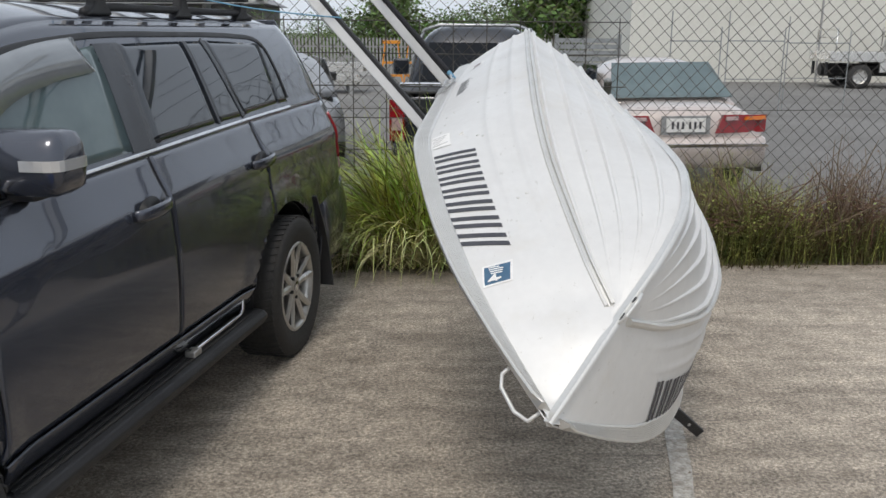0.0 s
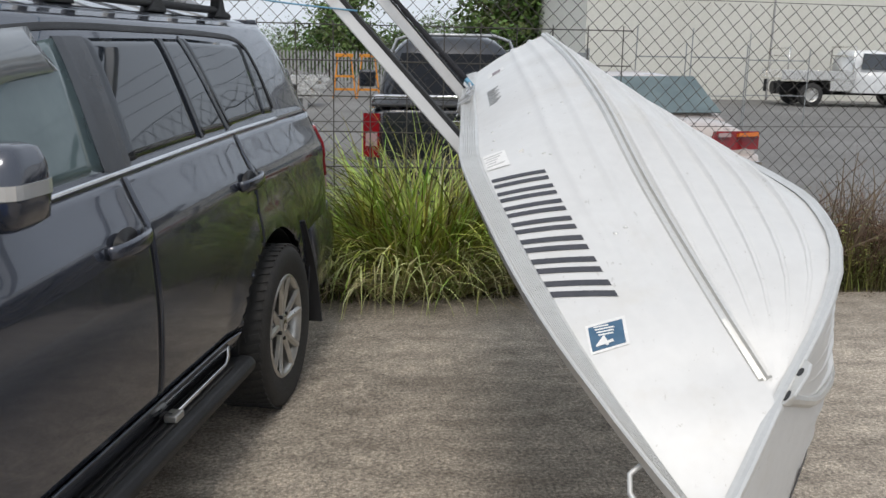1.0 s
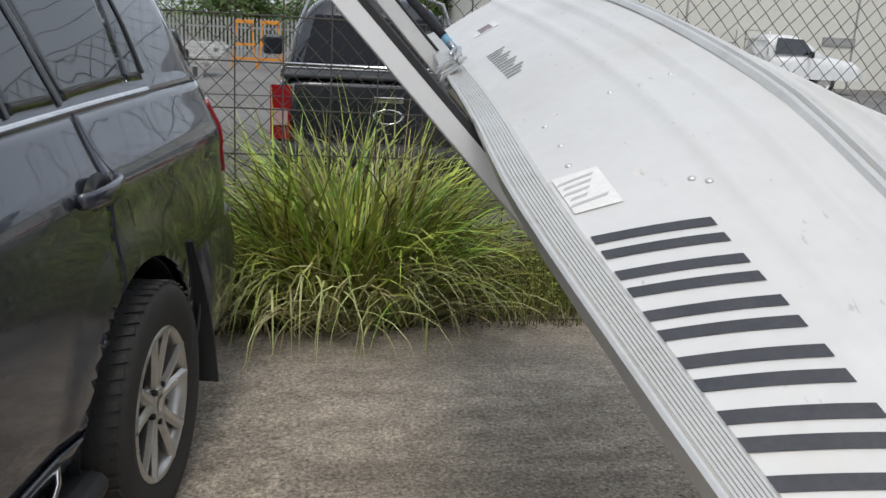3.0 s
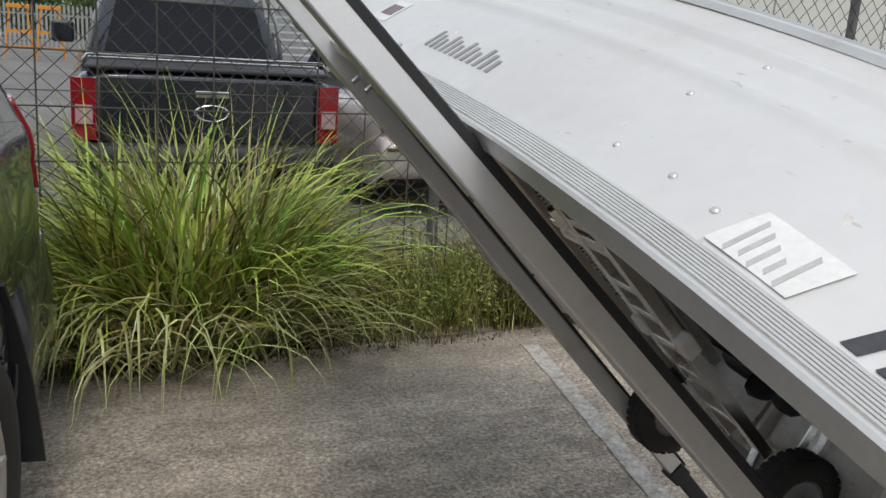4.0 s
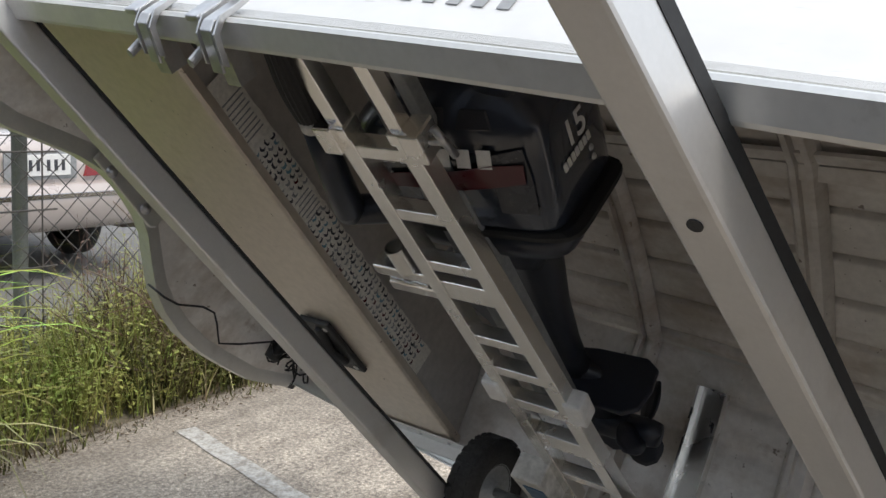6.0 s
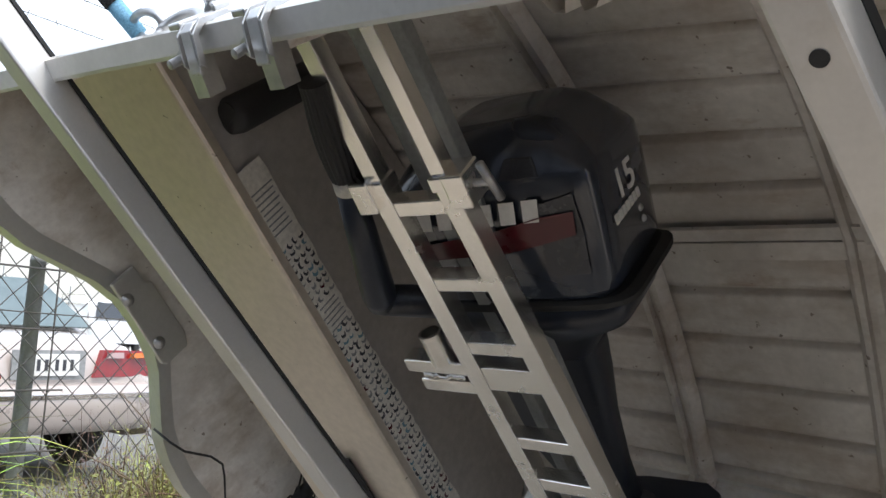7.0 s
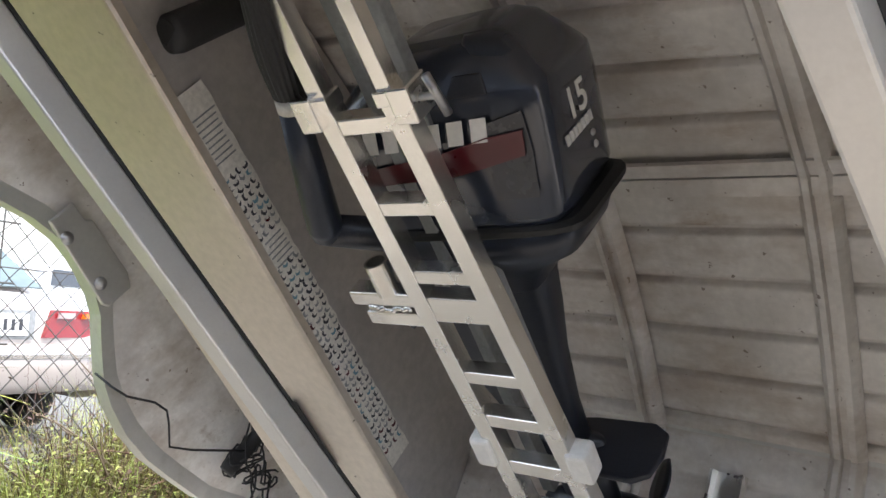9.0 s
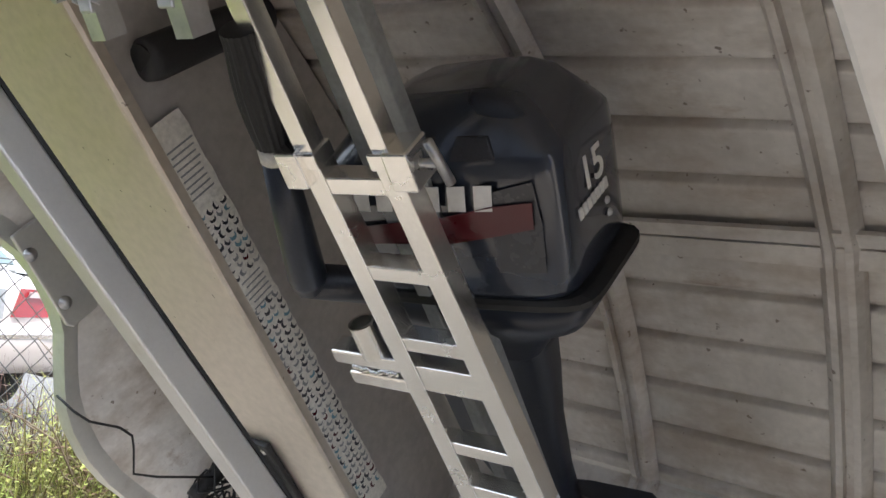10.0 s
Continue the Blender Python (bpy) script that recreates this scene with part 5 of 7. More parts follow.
# ---- the dark grey four-wheel drive ----
CA = radians(12.6)
CN, CS = Vector((math.cos(CA), -math.sin(CA), 0)), Vector((math.sin(CA), math.cos(CA), 0))
M_CAR = axes(CN, CS, Vector((0, 0, 1)), CN * -1.645 + CS * 3.923 + Vector((0, 0, -0.047)))
suv = thing("four_wheel_drive", "dark grey metallic four-wheel-drive wagon with roof rack and side step", "car", M_CAR)
CW = 0.99
belt = curve_of([(-2.3, 1.262), (-1.3, 1.30), (-0.3, 1.337), (0.8, 1.365), (1.4, 1.37)])
BODY = [(0.42, -0.11), (0.46, -0.05), (0.55, -0.012), (0.70, 0.0), (0.88, 0.004), (1.0, -0.003), (1.08, -0.010), (1.125, -0.018), (1.165, -0.038), (1.22, -0.066), (1.30, -0.102)]
side_x = curve_of(BODY)
upper_x = curve_of([(0.0, -0.110), (0.12, -0.130), (0.5, -0.190), (0.8, -0.248), (1.0, -0.312)])
rear_in = curve_of([(0.0, 0.0), (0.7, 0.012), (0.95, 0.012), (1.05, -0.005), (1.12, -0.04), (1.17, -0.10), (1.2, -0.24), (1.5, -0.5)])
ROOF = 1.83


def flank(y, z):
    """How far the body's side stands out at y and height z."""
    zb = belt(y)
    x = side_x(min(z, zb) * 1.30 / zb if z > 1.1 else z) if z <= zb else upper_x((z - zb) / (ROOF - zb))
    x += rear_in(y + max(0.0, z - 1.30) * 0.42)
    if y < -2.6:
        x -= 0.28 * ((-2.6 - y) / 1.0) ** 2
    for yc in (0.04, -2.81):
        r = math.hypot(y - yc, z - 0.41)
        if 0.42 < r < 0.62 and z > 0.2:
            x += 0.016 * math.sin(math.pi * min(1.0, (0.62 - r) / 0.16) / 2)
    return x


ARCH = 0.475


def flank_grid(y0, y1, z0f, z1f, ny, nz, lift=0.0, mirror=False):
    bm = bmesh.new()
    rows = []
    for i in range(ny + 1):
        y = y0 + (y1 - y0) * i / ny
        row = []
        for j in range(nz + 1):
            z = z0f(y) + (z1f(y) - z0f(y)) * j / nz
            yy, zz = y, z
            for yc in (0.04, -2.81):
                dy, dz = yy - yc, zz - 0.41
                r = math.hypot(dy, dz)
                if 0.0 < abs(r - ARCH) < 0.030 and zz > 0.35:
                    yy, zz = yc + dy / r * ARCH, 0.41 + dz / r * ARCH
            row.append(Vector((flank(yy, zz) + lift if not mirror else -2 * CW - flank(yy, zz) - lift, yy, zz)))
        rows.append(row)
    loft(bm, rows)
    dead = []
    for f in bm.faces:
        c = f.calc_center_median()
        if any(math.hypot(c.y - yc, c.z - 0.41) < ARCH - 0.001 for yc in (0.04, -2.81)):
            dead.append(f)
    bmesh.ops.delete(bm, geom=dead, context="FACES")
    return bm


def panel(name, y0, y1, z0f, z1f, label, mat=None, lift=0.0):
    for mir in (False, True):
        ny, nz = max(4, int((y1 - y0) / 0.03)), 30
        ob = part(name, flank_grid(y0, y1, z0f, z1f, ny, nz, lift, mir), mat or M_CARPAINT, suv, label, smooth=True)
        so = ob.modifiers.new("sheet", "SOLIDIFY")
        so.thickness, so.offset = 0.012, -1 if not mir else -1


SILL = lambda y: 0.47
BELT = lambda y: belt(y) - 0.004
panel("front_fender", -3.55, -2.345, SILL, lambda y: 1.16, "dark grey front fender")
panel("front_door", -2.335, -1.2035, lambda y: 0.545, BELT, "dark grey front door")
panel("rear_door", -1.2010, -0.1580, lambda y: 0.545, BELT, "dark grey rear door")
panel("rear_quarter", -0.1570, 1.19, SILL, BELT, "dark grey rear quarter panel")
panel("sill", -2.335, -0.40, lambda y: 0.43, lambda y: 0.538, "dark grey sill below the doors")


def strip(pts, w, mat, name, label, lift=0.006, parent=None, both=False):
    """A narrow band along (y, z) points on the flank."""
    bm = bmesh.new()
    rows = []
    for i, (y, z) in enumerate(pts):
        a, b = pts[max(0, i - 1)], pts[min(len(pts) - 1, i + 1)]
        t = Vector((b[0] - a[0], b[1] - a[1])).normalized()
        n = Vector((-t.y, t.x))
        rows.append([Vector((flank(y + n.x * w * s, z + n.y * w * s) + h, y + n.x * w * s, z + n.y * w * s)) for s, h in ((-0.5, -0.004), (-0.5, lift * 0.7), (-0.25, lift), (0.25, lift), (0.5, lift * 0.7), (0.5, -0.004))])
    loft(bm, rows, closed=True, caps=True)
    return part(name, bm, mat, parent or suv, label, smooth=False)


def spline(pts, n=8):
    out = []
    for i in range(len(pts) - 1):
        p0, p1, p2, p3 = (Vector(pts[max(0, min(len(pts) - 1, i + k))]) for k in (-1, 0, 1, 2))
        for j in range(n):
            t = j / n
            out.append(tuple(0.5 * ((2 * p1) + (p2 - p0) * t + (2 * p0 - 5 * p1 + 4 * p2 - p3) * t * t + (3 * p1 - p0 - 3 * p2 + p3) * t ** 3)))
    out.append(tuple(pts[-1]))
    return out


def pane(corners, mat, name, label, lift=0.004, n=12):
    """A window pane: four (y, z) corners, rear low, rear high, front high, front low."""
    bm = bmesh.new()
    a, b, c, d = (Vector(p) for p in corners)
    rows = []
    for i in range(n + 1):
        f = i / n
        lo, hi = a.lerp(d, f), b.lerp(c, f)
        row = []
        for j in range(n + 1):
            p = lo.lerp(hi, j / n)
            row.append(Vector((flank(p.x, p.y) + lift, p.x, p.y)))
        rows.append(row)
    loft(bm, rows)
    ob = part(name, bm, mat, suv, label, smooth=True)
    so = ob.modifiers.new("sheet", "SOLIDIFY")
    so.thickness, so.offset = 0.004, -1
    return ob


def roof_edge(y):
    """Height of the roof's side edge and of the windscreen pillar at y."""
    if y > -1.4:
        return ROOF
    return ROOF - 0.08 * ((-1.4 - y) / 0.55) ** 2 if y > -1.95 else ROOF - 0.08 - (-1.95 - y) * 0.85


# greenhouse side skin behind the glass, then roof, rear and front
for mir in (False, True):
    ob = part("window_frame", flank_grid(-2.45, 1.02, lambda y: belt(y) - 0.01, lambda y: max(belt(y) + 0.01, roof_edge(y)), 80, 16, 0.0, mir), M_CARPAINT, suv, "dark pillars and window surrounds", smooth=True)
    so = ob.modifiers.new("sheet", "SOLIDIFY")
    so.thickness, so.offset = 0.01, -1
bm = bmesh.new()
rows = []
for i in range(41):
    y = -1.9 + 2.85 * i / 40
    drop = ROOF - roof_edge(y)
    drop += 0.06 * max(0.0, (y - 0.55) / 0.4) ** 2
    e = flank(min(y, 1.02), ROOF)
    rows.append([Vector((e + (-2 * CW - 2 * e) * f, y, ROOF - drop * 1.0 + (0.09 - 0.0) * (1 - (abs(2 * f - 1)) ** 3.2) - 0.004)) for f in [k / 24 for k in range(25)]])
loft(bm, rows)
rf = part("roof", bm, M_CARPAINT, suv, "dark grey roof skin", smooth=True)
rf.modifiers.new("sheet", "SOLIDIFY").thickness = 0.01
# tailgate
bm = bmesh.new()
rows = []
for j in range(25):
    z = 0.50 + (1.86 - 0.50) * j / 24
    y = 1.19 - max(0.0, z - 1.30) * 0.42 - max(0, z - 1.75) * 0.5
    e = flank(1.12 - max(0.0, z - 1.30) * 0.42, min(z, ROOF))
    rows.append([Vector((e + (-2 * CW - 2 * e) * f, y - 0.02 * (2 * f - 1) ** 2 + 0.0, z)) for f in [k / 16 for k in range(17)]])
loft(bm, rows)
tg = part("tailgate", bm, M_CARPAINT, suv, "dark grey tailgate", smooth=True)
tg.modifiers.new("sheet", "SOLIDIFY").thickness = 0.012
# bonnet, windscreen and nose
bm = bmesh.new()
rows = []
for y, z, w in ((-3.62, 0.55, 0.74), (-3.66, 0.9, 0.76), (-3.60, 1.05, 0.78), (-3.45, 1.14, 0.84), (-3.0, 1.19, 0.93), (-2.68, 1.22, 0.955), (-2.52, 1.235, 0.92)):
    rows.append([Vector((-CW + w * f, y, z + 0.03 * (1 - f * f) - (0.03 if abs(f) > 0.95 else 0))) for f in [-1 + k / 8 for k in range(17)]])
loft(bm, rows)
part("bonnet", bm, M_CARPAINT, suv, "dark grey bonnet", smooth=True).modifiers.new("sheet", "SOLIDIFY").thickness = 0.012
bm = bmesh.new()
loft(bm, [[Vector((-CW + w * f, y - 0.05 * (1 - f * f), z)) for f in [-1 + k / 8 for k in range(17)]] for y, z, w in ((-2.62, 1.24, 0.90), (-2.28, 1.50, 0.83), (-1.88, 1.79, 0.74))])
part("windscreen", bm, M_GLASS_DARK, suv, "raked windscreen", smooth=True).modifiers.new("sheet", "SOLIDIFY").thickness = 0.006
# floor pan, dark underside
bm = bmesh.new()
box(bm, (-CW, -1.2, 0.46), (1.72, 4.5, 0.10))
part("underbody", bm, M_BLACKPL, suv, "black underbody")
for yc in (0.04, -2.81):
    bm = bmesh.new()
    rows = []
    for i in range(25):
        a = -0.25 + (math.pi + 0.5) * i / 24
        rows.append([Vector((x, yc + 0.472 * math.cos(a), 0.41 + 0.472 * math.sin(a))) for x in (-0.015, -0.14, -0.33)])
    loft(bm, rows)
    vs = [bm.verts.new((-0.335, yc + 0.472 * math.cos(a), 0.41 + 0.472 * math.sin(a))) for a in [-0.25 + (math.pi + 0.5) * i / 24 for i in range(25)]]
    bm.faces.new(vs)
    part("wheel_well", bm, M_BLACKPL, suv, "black wheel arch liner").modifiers.new("sheet", "SOLIDIFY").thickness = 0.006

# panes and trim
pane([(0.30, 1.400), (0.30, 1.725), (-0.335, 1.748), (-0.175, 1.375)], M_GLASS_DARK, "quarter_window", "dark tinted rear quarter window")
pane([(-0.205, 1.370), (-0.375, 1.745), (-0.53, 1.745), (-0.465, 1.366)], M_GLASS_DARK, "rear_door_vent_window", "dark tinted fixed rear door pane")
pane([(-0.49, 1.364), (-0.56, 1.745), (-1.115, 1.740), (-1.105, 1.340)], M_GLASS_DARK, "rear_door_window", "dark tinted rear door window")
pane([(-1.29, 1.332), (-1.29, 1.738), (-1.98, 1.66), (-2.36, 1.30)], M_GLASS_CLEAR, "front_door_window", "lightly tinted front door window, light from inside put into its colour")
bm = bmesh.new()
rows = []
for j in range(13):
    f = j / 12
    z = 1.400 + 0.325 * f
    y1 = 0.30 + 0.13 * math.sqrt(max(0.0, 1 - f ** 1.6)) * 1.0
    rows.append([Vector((flank(0.30 + (y1 - 0.30) * k / 5, z) + 0.004, 0.30 + (y1 - 0.30) * k / 5, z)) for k in range(6)])
loft(bm, rows)
q = part("quarter_window_corner", bm, M_GLASS_DARK, suv, "rounded rear corner of the quarter window", smooth=True)
q.modifiers.new("sheet", "SOLIDIFY").thickness = 0.004
strip([(y, belt(y) + 0.012) for y in [-2.25 + i * 0.096 for i in range(29)]], 0.013, M_CHROME, "belt_trim", "chrome belt-line strip", 0.010)
for pts, w in (([(-1.197, 1.328), (-1.203, 1.745)], 0.18), ([(-0.478, 1.36), (-0.545, 1.745)], 0.022), ([(-0.19, 1.37), (-0.355, 1.752)], 0.034)):
    strip(spline([pts[0], ((pts[0][0] + pts[1][0]) / 2, (pts[0][1] + pts[1][1]) / 2), pts[1]], 5), w, M_PILLAR, "window_pillar", "black window pillar", 0.007)
strip(spline([(-2.36, 1.36), (-2.0, 1.675), (-1.4, 1.768), (-0.6, 1.778), (0.05, 1.768), (0.32, 1.738), (0.41, 1.62), (0.455, 1.42)], 8), 0.022, M_BLACKPL, "window_seal", "black rubber window seal", 0.006)
# weather shield over the front window
bm = bmesh.new()
rows = []
for y, z in spline([(-2.38, 1.38), (-2.22, 1.52), (-1.98, 1.665), (-1.7, 1.73), (-1.41, 1.758)], 6):
    rows.append([Vector((flank(y, z) + 0.008, y, z + 0.012)), Vector((flank(y, z) + 0.022, y + 0.015, z - 0.03)), Vector((flank(y, z - 0.08) + 0.034, y + 0.04, z - 0.115))])
loft(bm, rows)
part("weather_shield", bm, M_SHIELD, suv, "smoked plastic weather shield", smooth=True).modifiers.new("sheet", "SOLIDIFY").thickness = 0.003
# Thin raised strips paint the shadow of the door gaps in black.
for pts in ([(-1.202, 1.30), (-1.205, 1.0), (-1.20, 0.75), (-1.19, 0.545)], [(-0.155, 1.35), (-0.12, 1.22), (-0.02, 1.08), (0.0, 1.0)], [(-2.34, 1.26), (-2.34, 0.9), (-2.33, 0.55)]):
    strip(spline(pts, 8), 0.0026, M_BLACKPL, "shut_line", "dark strip painting the shadow in the door gap", 0.0015)


def door_handle(yc, zc):
    x = flank(yc, zc)
    bm = bmesh.new()
    rows = []
    for i in range(15):
        f = i / 14
        y = yc - 0.13 + 0.26 * f
        out = 0.012 + 0.036 * math.sin(math.pi * f) ** 0.5
        hh = 0.022 + 0.006 * math.sin(math.pi * f)
        rows.append([Vector((x + out + a * 0.012, y, zc + b * hh + 0.012 * f)) for a, b in ((-1, -0.7), (0.4, -1), (1, -0.5), (1, 0.5), (0.4, 1), (-1, 0.7))])
    loft(bm, rows, closed=True, caps=True)
    h = part("door_handle", bm, M_CARPAINT, suv, "dark grey pull handle", smooth=True)
    # Flat black disc on the uncut door paints the shade of the handle scoop.
    bm = bmesh.new()
    rows = []
    for r, d in ((1.0, 0.003), (0.8, 0.0025), (0.4, 0.002)):
        rows.append([Vector((x + d, yc + 0.085 * r * math.cos(a), zc + 0.002 + 0.052 * r * math.sin(a))) for a in [2 * math.pi * k / 24 for k in range(24)]])
    loft(bm, rows, closed=True, caps=True)
    part("handle_recess_shade", bm, M_BLACKPL, h, "black disc painting the shade of the recess behind the handle", smooth=True)


door_handle(-1.375, 1.118)
door_handle(-0.245, 1.146)

# wing mirror
mirror = part("wing_mirror", slab_loft([(1.300, -0.03, -2.02, 0.10, 0.06), (1.325, -0.02, -2.03, 0.13, 0.088), (1.39, -0.018, -2.04, 0.140, 0.096), (1.455, -0.02, -2.035, 0.136, 0.088), (1.492, -0.022, -2.03, 0.124, 0.068), (1.503, -0.022, -2.03, 0.095, 0.04)], 40, 5.0), M_CARPAINT, suv, "dark grey wing mirror", smooth=True)
bm = bmesh.new()
rows = []
for i in range(15):
    a = -1.45 + 2.2 * i / 14
    c, d = math.cos(a), math.sin(a)
    f = (abs(c) ** 5.0 + abs(d) ** 5.0) ** (-1 / 5.0)
    rows.append([Vector((-0.018 + 0.1425 * c * f, -2.04 + 0.0985 * d * f, z)) for z in (1.385, 1.398, 1.418)])
loft(bm, rows)
part("repeater", bm, M_REPEATER, mirror, "clear silvery indicator strip").modifiers.new("sheet", "SOLIDIFY").thickness = 0.008
bm = bmesh.new()
box(bm, (-0.10, -2.0, 1.30), (0.16, 0.10, 0.05))
part("mirror_stalk", bm, M_BLACKPL, mirror, bevel=0.01)

# side step with ribbed tread and a chrome bar
bm = bmesh.new()
prof = [(-0.20, 0.36), (-0.20, 0.405), (0.0, 0.415), (0.035, 0.408), (0.055, 0.385), (0.05, 0.355), (0.02, 0.335), (-0.1, 0.335)]
rows = []
for y, s in ((-2.42, 0.7), (-2.36, 1.0), (-0.46, 1.0), (-0.42, 0.97), (-0.39, 0.86)):
    rows.append([Vector(((x - 0.0) * (1 if x < 0 else s), y, 0.375 + (z - 0.375) * s)) for x, z in prof])
loft(bm, rows, closed=True, caps=True)
step = part("side_step", bm, M_BLACKPL, suv, "black plastic side step", bevel=0.006)
for i in range(5):
    bm = bmesh.new()
    box(bm, (-0.135 + i * 0.035, -1.42, 0.4145 + (i - 2) * 0.0015), (0.012, 1.75, 0.006))
    part("tread_rib", bm, M_TYRE, step, "raised rubber tread rib")
bar = thing("bent_trim_strip", "loose bright trim strip resting on the side step", "trim", M_CAR)
bm = bmesh.new()
tube(bm, [(-0.012, -1.08, 0.435), (-0.012, -0.60, 0.437), (-0.014, -0.56, 0.46), (-0.018, -0.555, 0.53)], 0.009, 8)
part("rod", bm, M_CHROME, bar, smooth=True)
bm = bmesh.new()
box(bm, (-0.01, -1.11, 0.434), (0.05, 0.07, 0.028))
part("end_bracket", bm, M_ALLOY, bar, "pale end bracket", bevel=0.006)
bm = bmesh.new()
tube(bm, [(-0.012, -1.11, 0.44), (-0.02, -1.16, 0.47), (-0.012, -1.22, 0.48)], 0.004, 6)
part("wire", bm, M_BLACKPL, bar, smooth=True)


def wheel(yc):
    m = axes((1, 0, 0), (0, 1, 0), (0, 0, 1), (-0.078, yc, 0.395))
    bm = bmesh.new()
    lathe(bm, [(0.235, 0.11), (0.262, 0.125), (0.32, 0.138), (0.365, 0.136), (0.388, 0.120), (0.395, 0.09), (0.397, 0.0), (0.395, -0.09), (0.388, -0.12), (0.36, -0.137), (0.26, -0.125), (0.235, -0.11)], 64, m)
    ty = part("wheel", bm, M_TYRE, suv, "black all-terrain tyre", smooth=True)
    bm = bmesh.new()
    for k in range(56):
        mr = m @ Matrix.Rotation(2 * math.pi * k / 56, 4, "X")
        for x, w in ((-0.095, 0.05), (-0.032, 0.045), (0.032, 0.045), (0.098, 0.055)):
            box(bm, (x, 0.3955, 0.0), (w, 0.008, 0.028 if k % 2 else 0.024), mr @ Matrix.Rotation(0.25 * (1 if x > 0 else -1), 4, "Y"))
    tagged(part("tread", bm, M_TYRE, ty, "blocky tyre tread"), kind="stuff")
    bm = bmesh.new()
    lathe(bm, [(0.255, 0.118), (0.245, 0.128), (0.232, 0.122), (0.222, 0.09), (0.21, -0.05)], 56, m)
    rim = part("rim", bm, M_ALLOY, ty, "grey alloy rim", smooth=True)
    bm = bmesh.new()
    lathe(bm, [(0.215, -0.02), (0.05, -0.02), (0.0, -0.02)], 40, m)
    part("brake_disc", bm, M_BLACKPL, rim, "dark brake disc")
    for k in range(5):
        for s in (-1, 1):
            mr = m @ Matrix.Rotation(2 * math.pi * k / 5 + 0.3, 4, "X")
            bm = bmesh.new()
            rows = []
            for i in range(7):
                f = i / 6
                r = 0.05 + 0.19 * f
                off = s * (0.012 + 0.036 * f + 0.012 * f * f)
                w = 0.024 - 0.004 * f
                d = 0.095 + 0.022 * f
                rows.append([mr @ Vector((d, r, off - w)), mr @ Vector((d + 0.012, r, off - w * 0.4)), mr @ Vector((d + 0.012, r, off + w * 0.4)), mr @ Vector((d, r, off + w)), mr @ Vector((d - 0.035, r, off))])
            loft(bm, rows, closed=True, caps=True)
            part("spoke", bm, M_ALLOY, rim)
    bm = bmesh.new()
    lathe(bm, [(0.078, 0.075), (0.072, 0.10), (0.052, 0.112), (0.040, 0.116), (0.036, 0.112), (0.0, 0.114)], 32, m)
    part("hub_cap", bm, M_ALLOY, rim, "alloy hub cap", smooth=True)
    bm = bmesh.new()
    lathe(bm, [(0.03, 0.1165), (0.024, 0.119), (0.0, 0.1195)], 24, m)
    part("hub_badge", bm, M_CHROME, rim, "round chrome badge", smooth=True)
    for k in range(5):
        bm = bmesh.new()
        lathe(bm, [(0.0, 0.118), (0.010, 0.116), (0.011, 0.09)], 8, m @ Matrix.Rotation(2 * math.pi * (k + 0.5) / 5 + 0.3, 4, "X") @ Matrix.Translation((0, 0.063, 0)))
        part("wheel_nut", bm, M_BLACKPL, rim)


wheel(0.075)
wheel(-2.79)
# mud flap
bm = bmesh.new()
rows = []
for j in range(9):
    z = 0.84 - 0.58 * j / 8
    y = 0.49 + 0.05 * math.sin(math.pi * j / 8) + 0.10 * (j / 8)
    x1 = 0.03 + 0.06 * (j / 8)
    rows.append([Vector((x, y, z)) for x in (-0.30, -0.2, -0.1, x1)])
loft(bm, rows)
part("mud_flap", bm, M_BLACKPL, suv, "black rubber mud flap").modifiers.new("sheet", "SOLIDIFY").thickness = 0.014
# rear bumper and tail lamp
bm = bmesh.new()
rows = []
for j in range(13):
    z = 0.36 + 0.48 * j / 12
    bulge = 0.035 * math.sin(math.pi * j / 12)
    row = []
    for x, y in ((-0.004, 0.56), (0.002, 0.75), (0.006, 0.95), (0.0, 1.085), (-0.035, 1.18), (-0.13, 1.24), (-0.35, 1.25), (-CW, 1.26)):
        row.append(Vector((x + bulge * (1 if x > -0.3 else 0), y + bulge * (1 if y > 1.1 else 0.3), z)))
    row += [Vector((-2 * CW - v.x, v.y, v.z)) for v in row[-2::-1]]
    rows.append(row)
loft(bm, rows)
rb = part("rear_bumper", bm, M_CARPAINT, suv, "dark grey rear bumper", smooth=True)
rb.modifiers.new("sheet", "SOLIDIFY").thickness = 0.012
for mir in (False, True):
    bm = bmesh.new()
    rows = []
    for j in range(13):
        z = 1.00 + 0.29 * j / 12
        row = []
        for i in range(9):
            y = 1.03 + 0.155 * i / 8 - max(0, z - 1.2) * 0.25
            x = flank(y, z) + 0.012
            row.append(Vector((x if not mir else -2 * CW - x, y, z)))
        rows.append(row)
    loft(bm, rows)
    tl = part("tail_lamp", bm, M_REDLENS, suv, "red wrap-round tail lamp", smooth=True)
    tl.modifiers.new("sheet", "SOLIDIFY").thickness = 0.02
    bm = bmesh.new()
    rows = []
    for j in range(5):
        z = 0.995 - 0.07 * j / 4
        rows.append([Vector(((flank(y, z) + 0.010) if not mir else -2 * CW - flank(y, z) - 0.010, y, z)) for y in (1.08, 1.11, 1.14, 1.17)])
    loft(bm, rows)
    part("reverse_lens", bm, M_CLEARLENS, tl, "clear lower lens", smooth=True).modifiers.new("sheet", "SOLIDIFY").thickness = 0.015

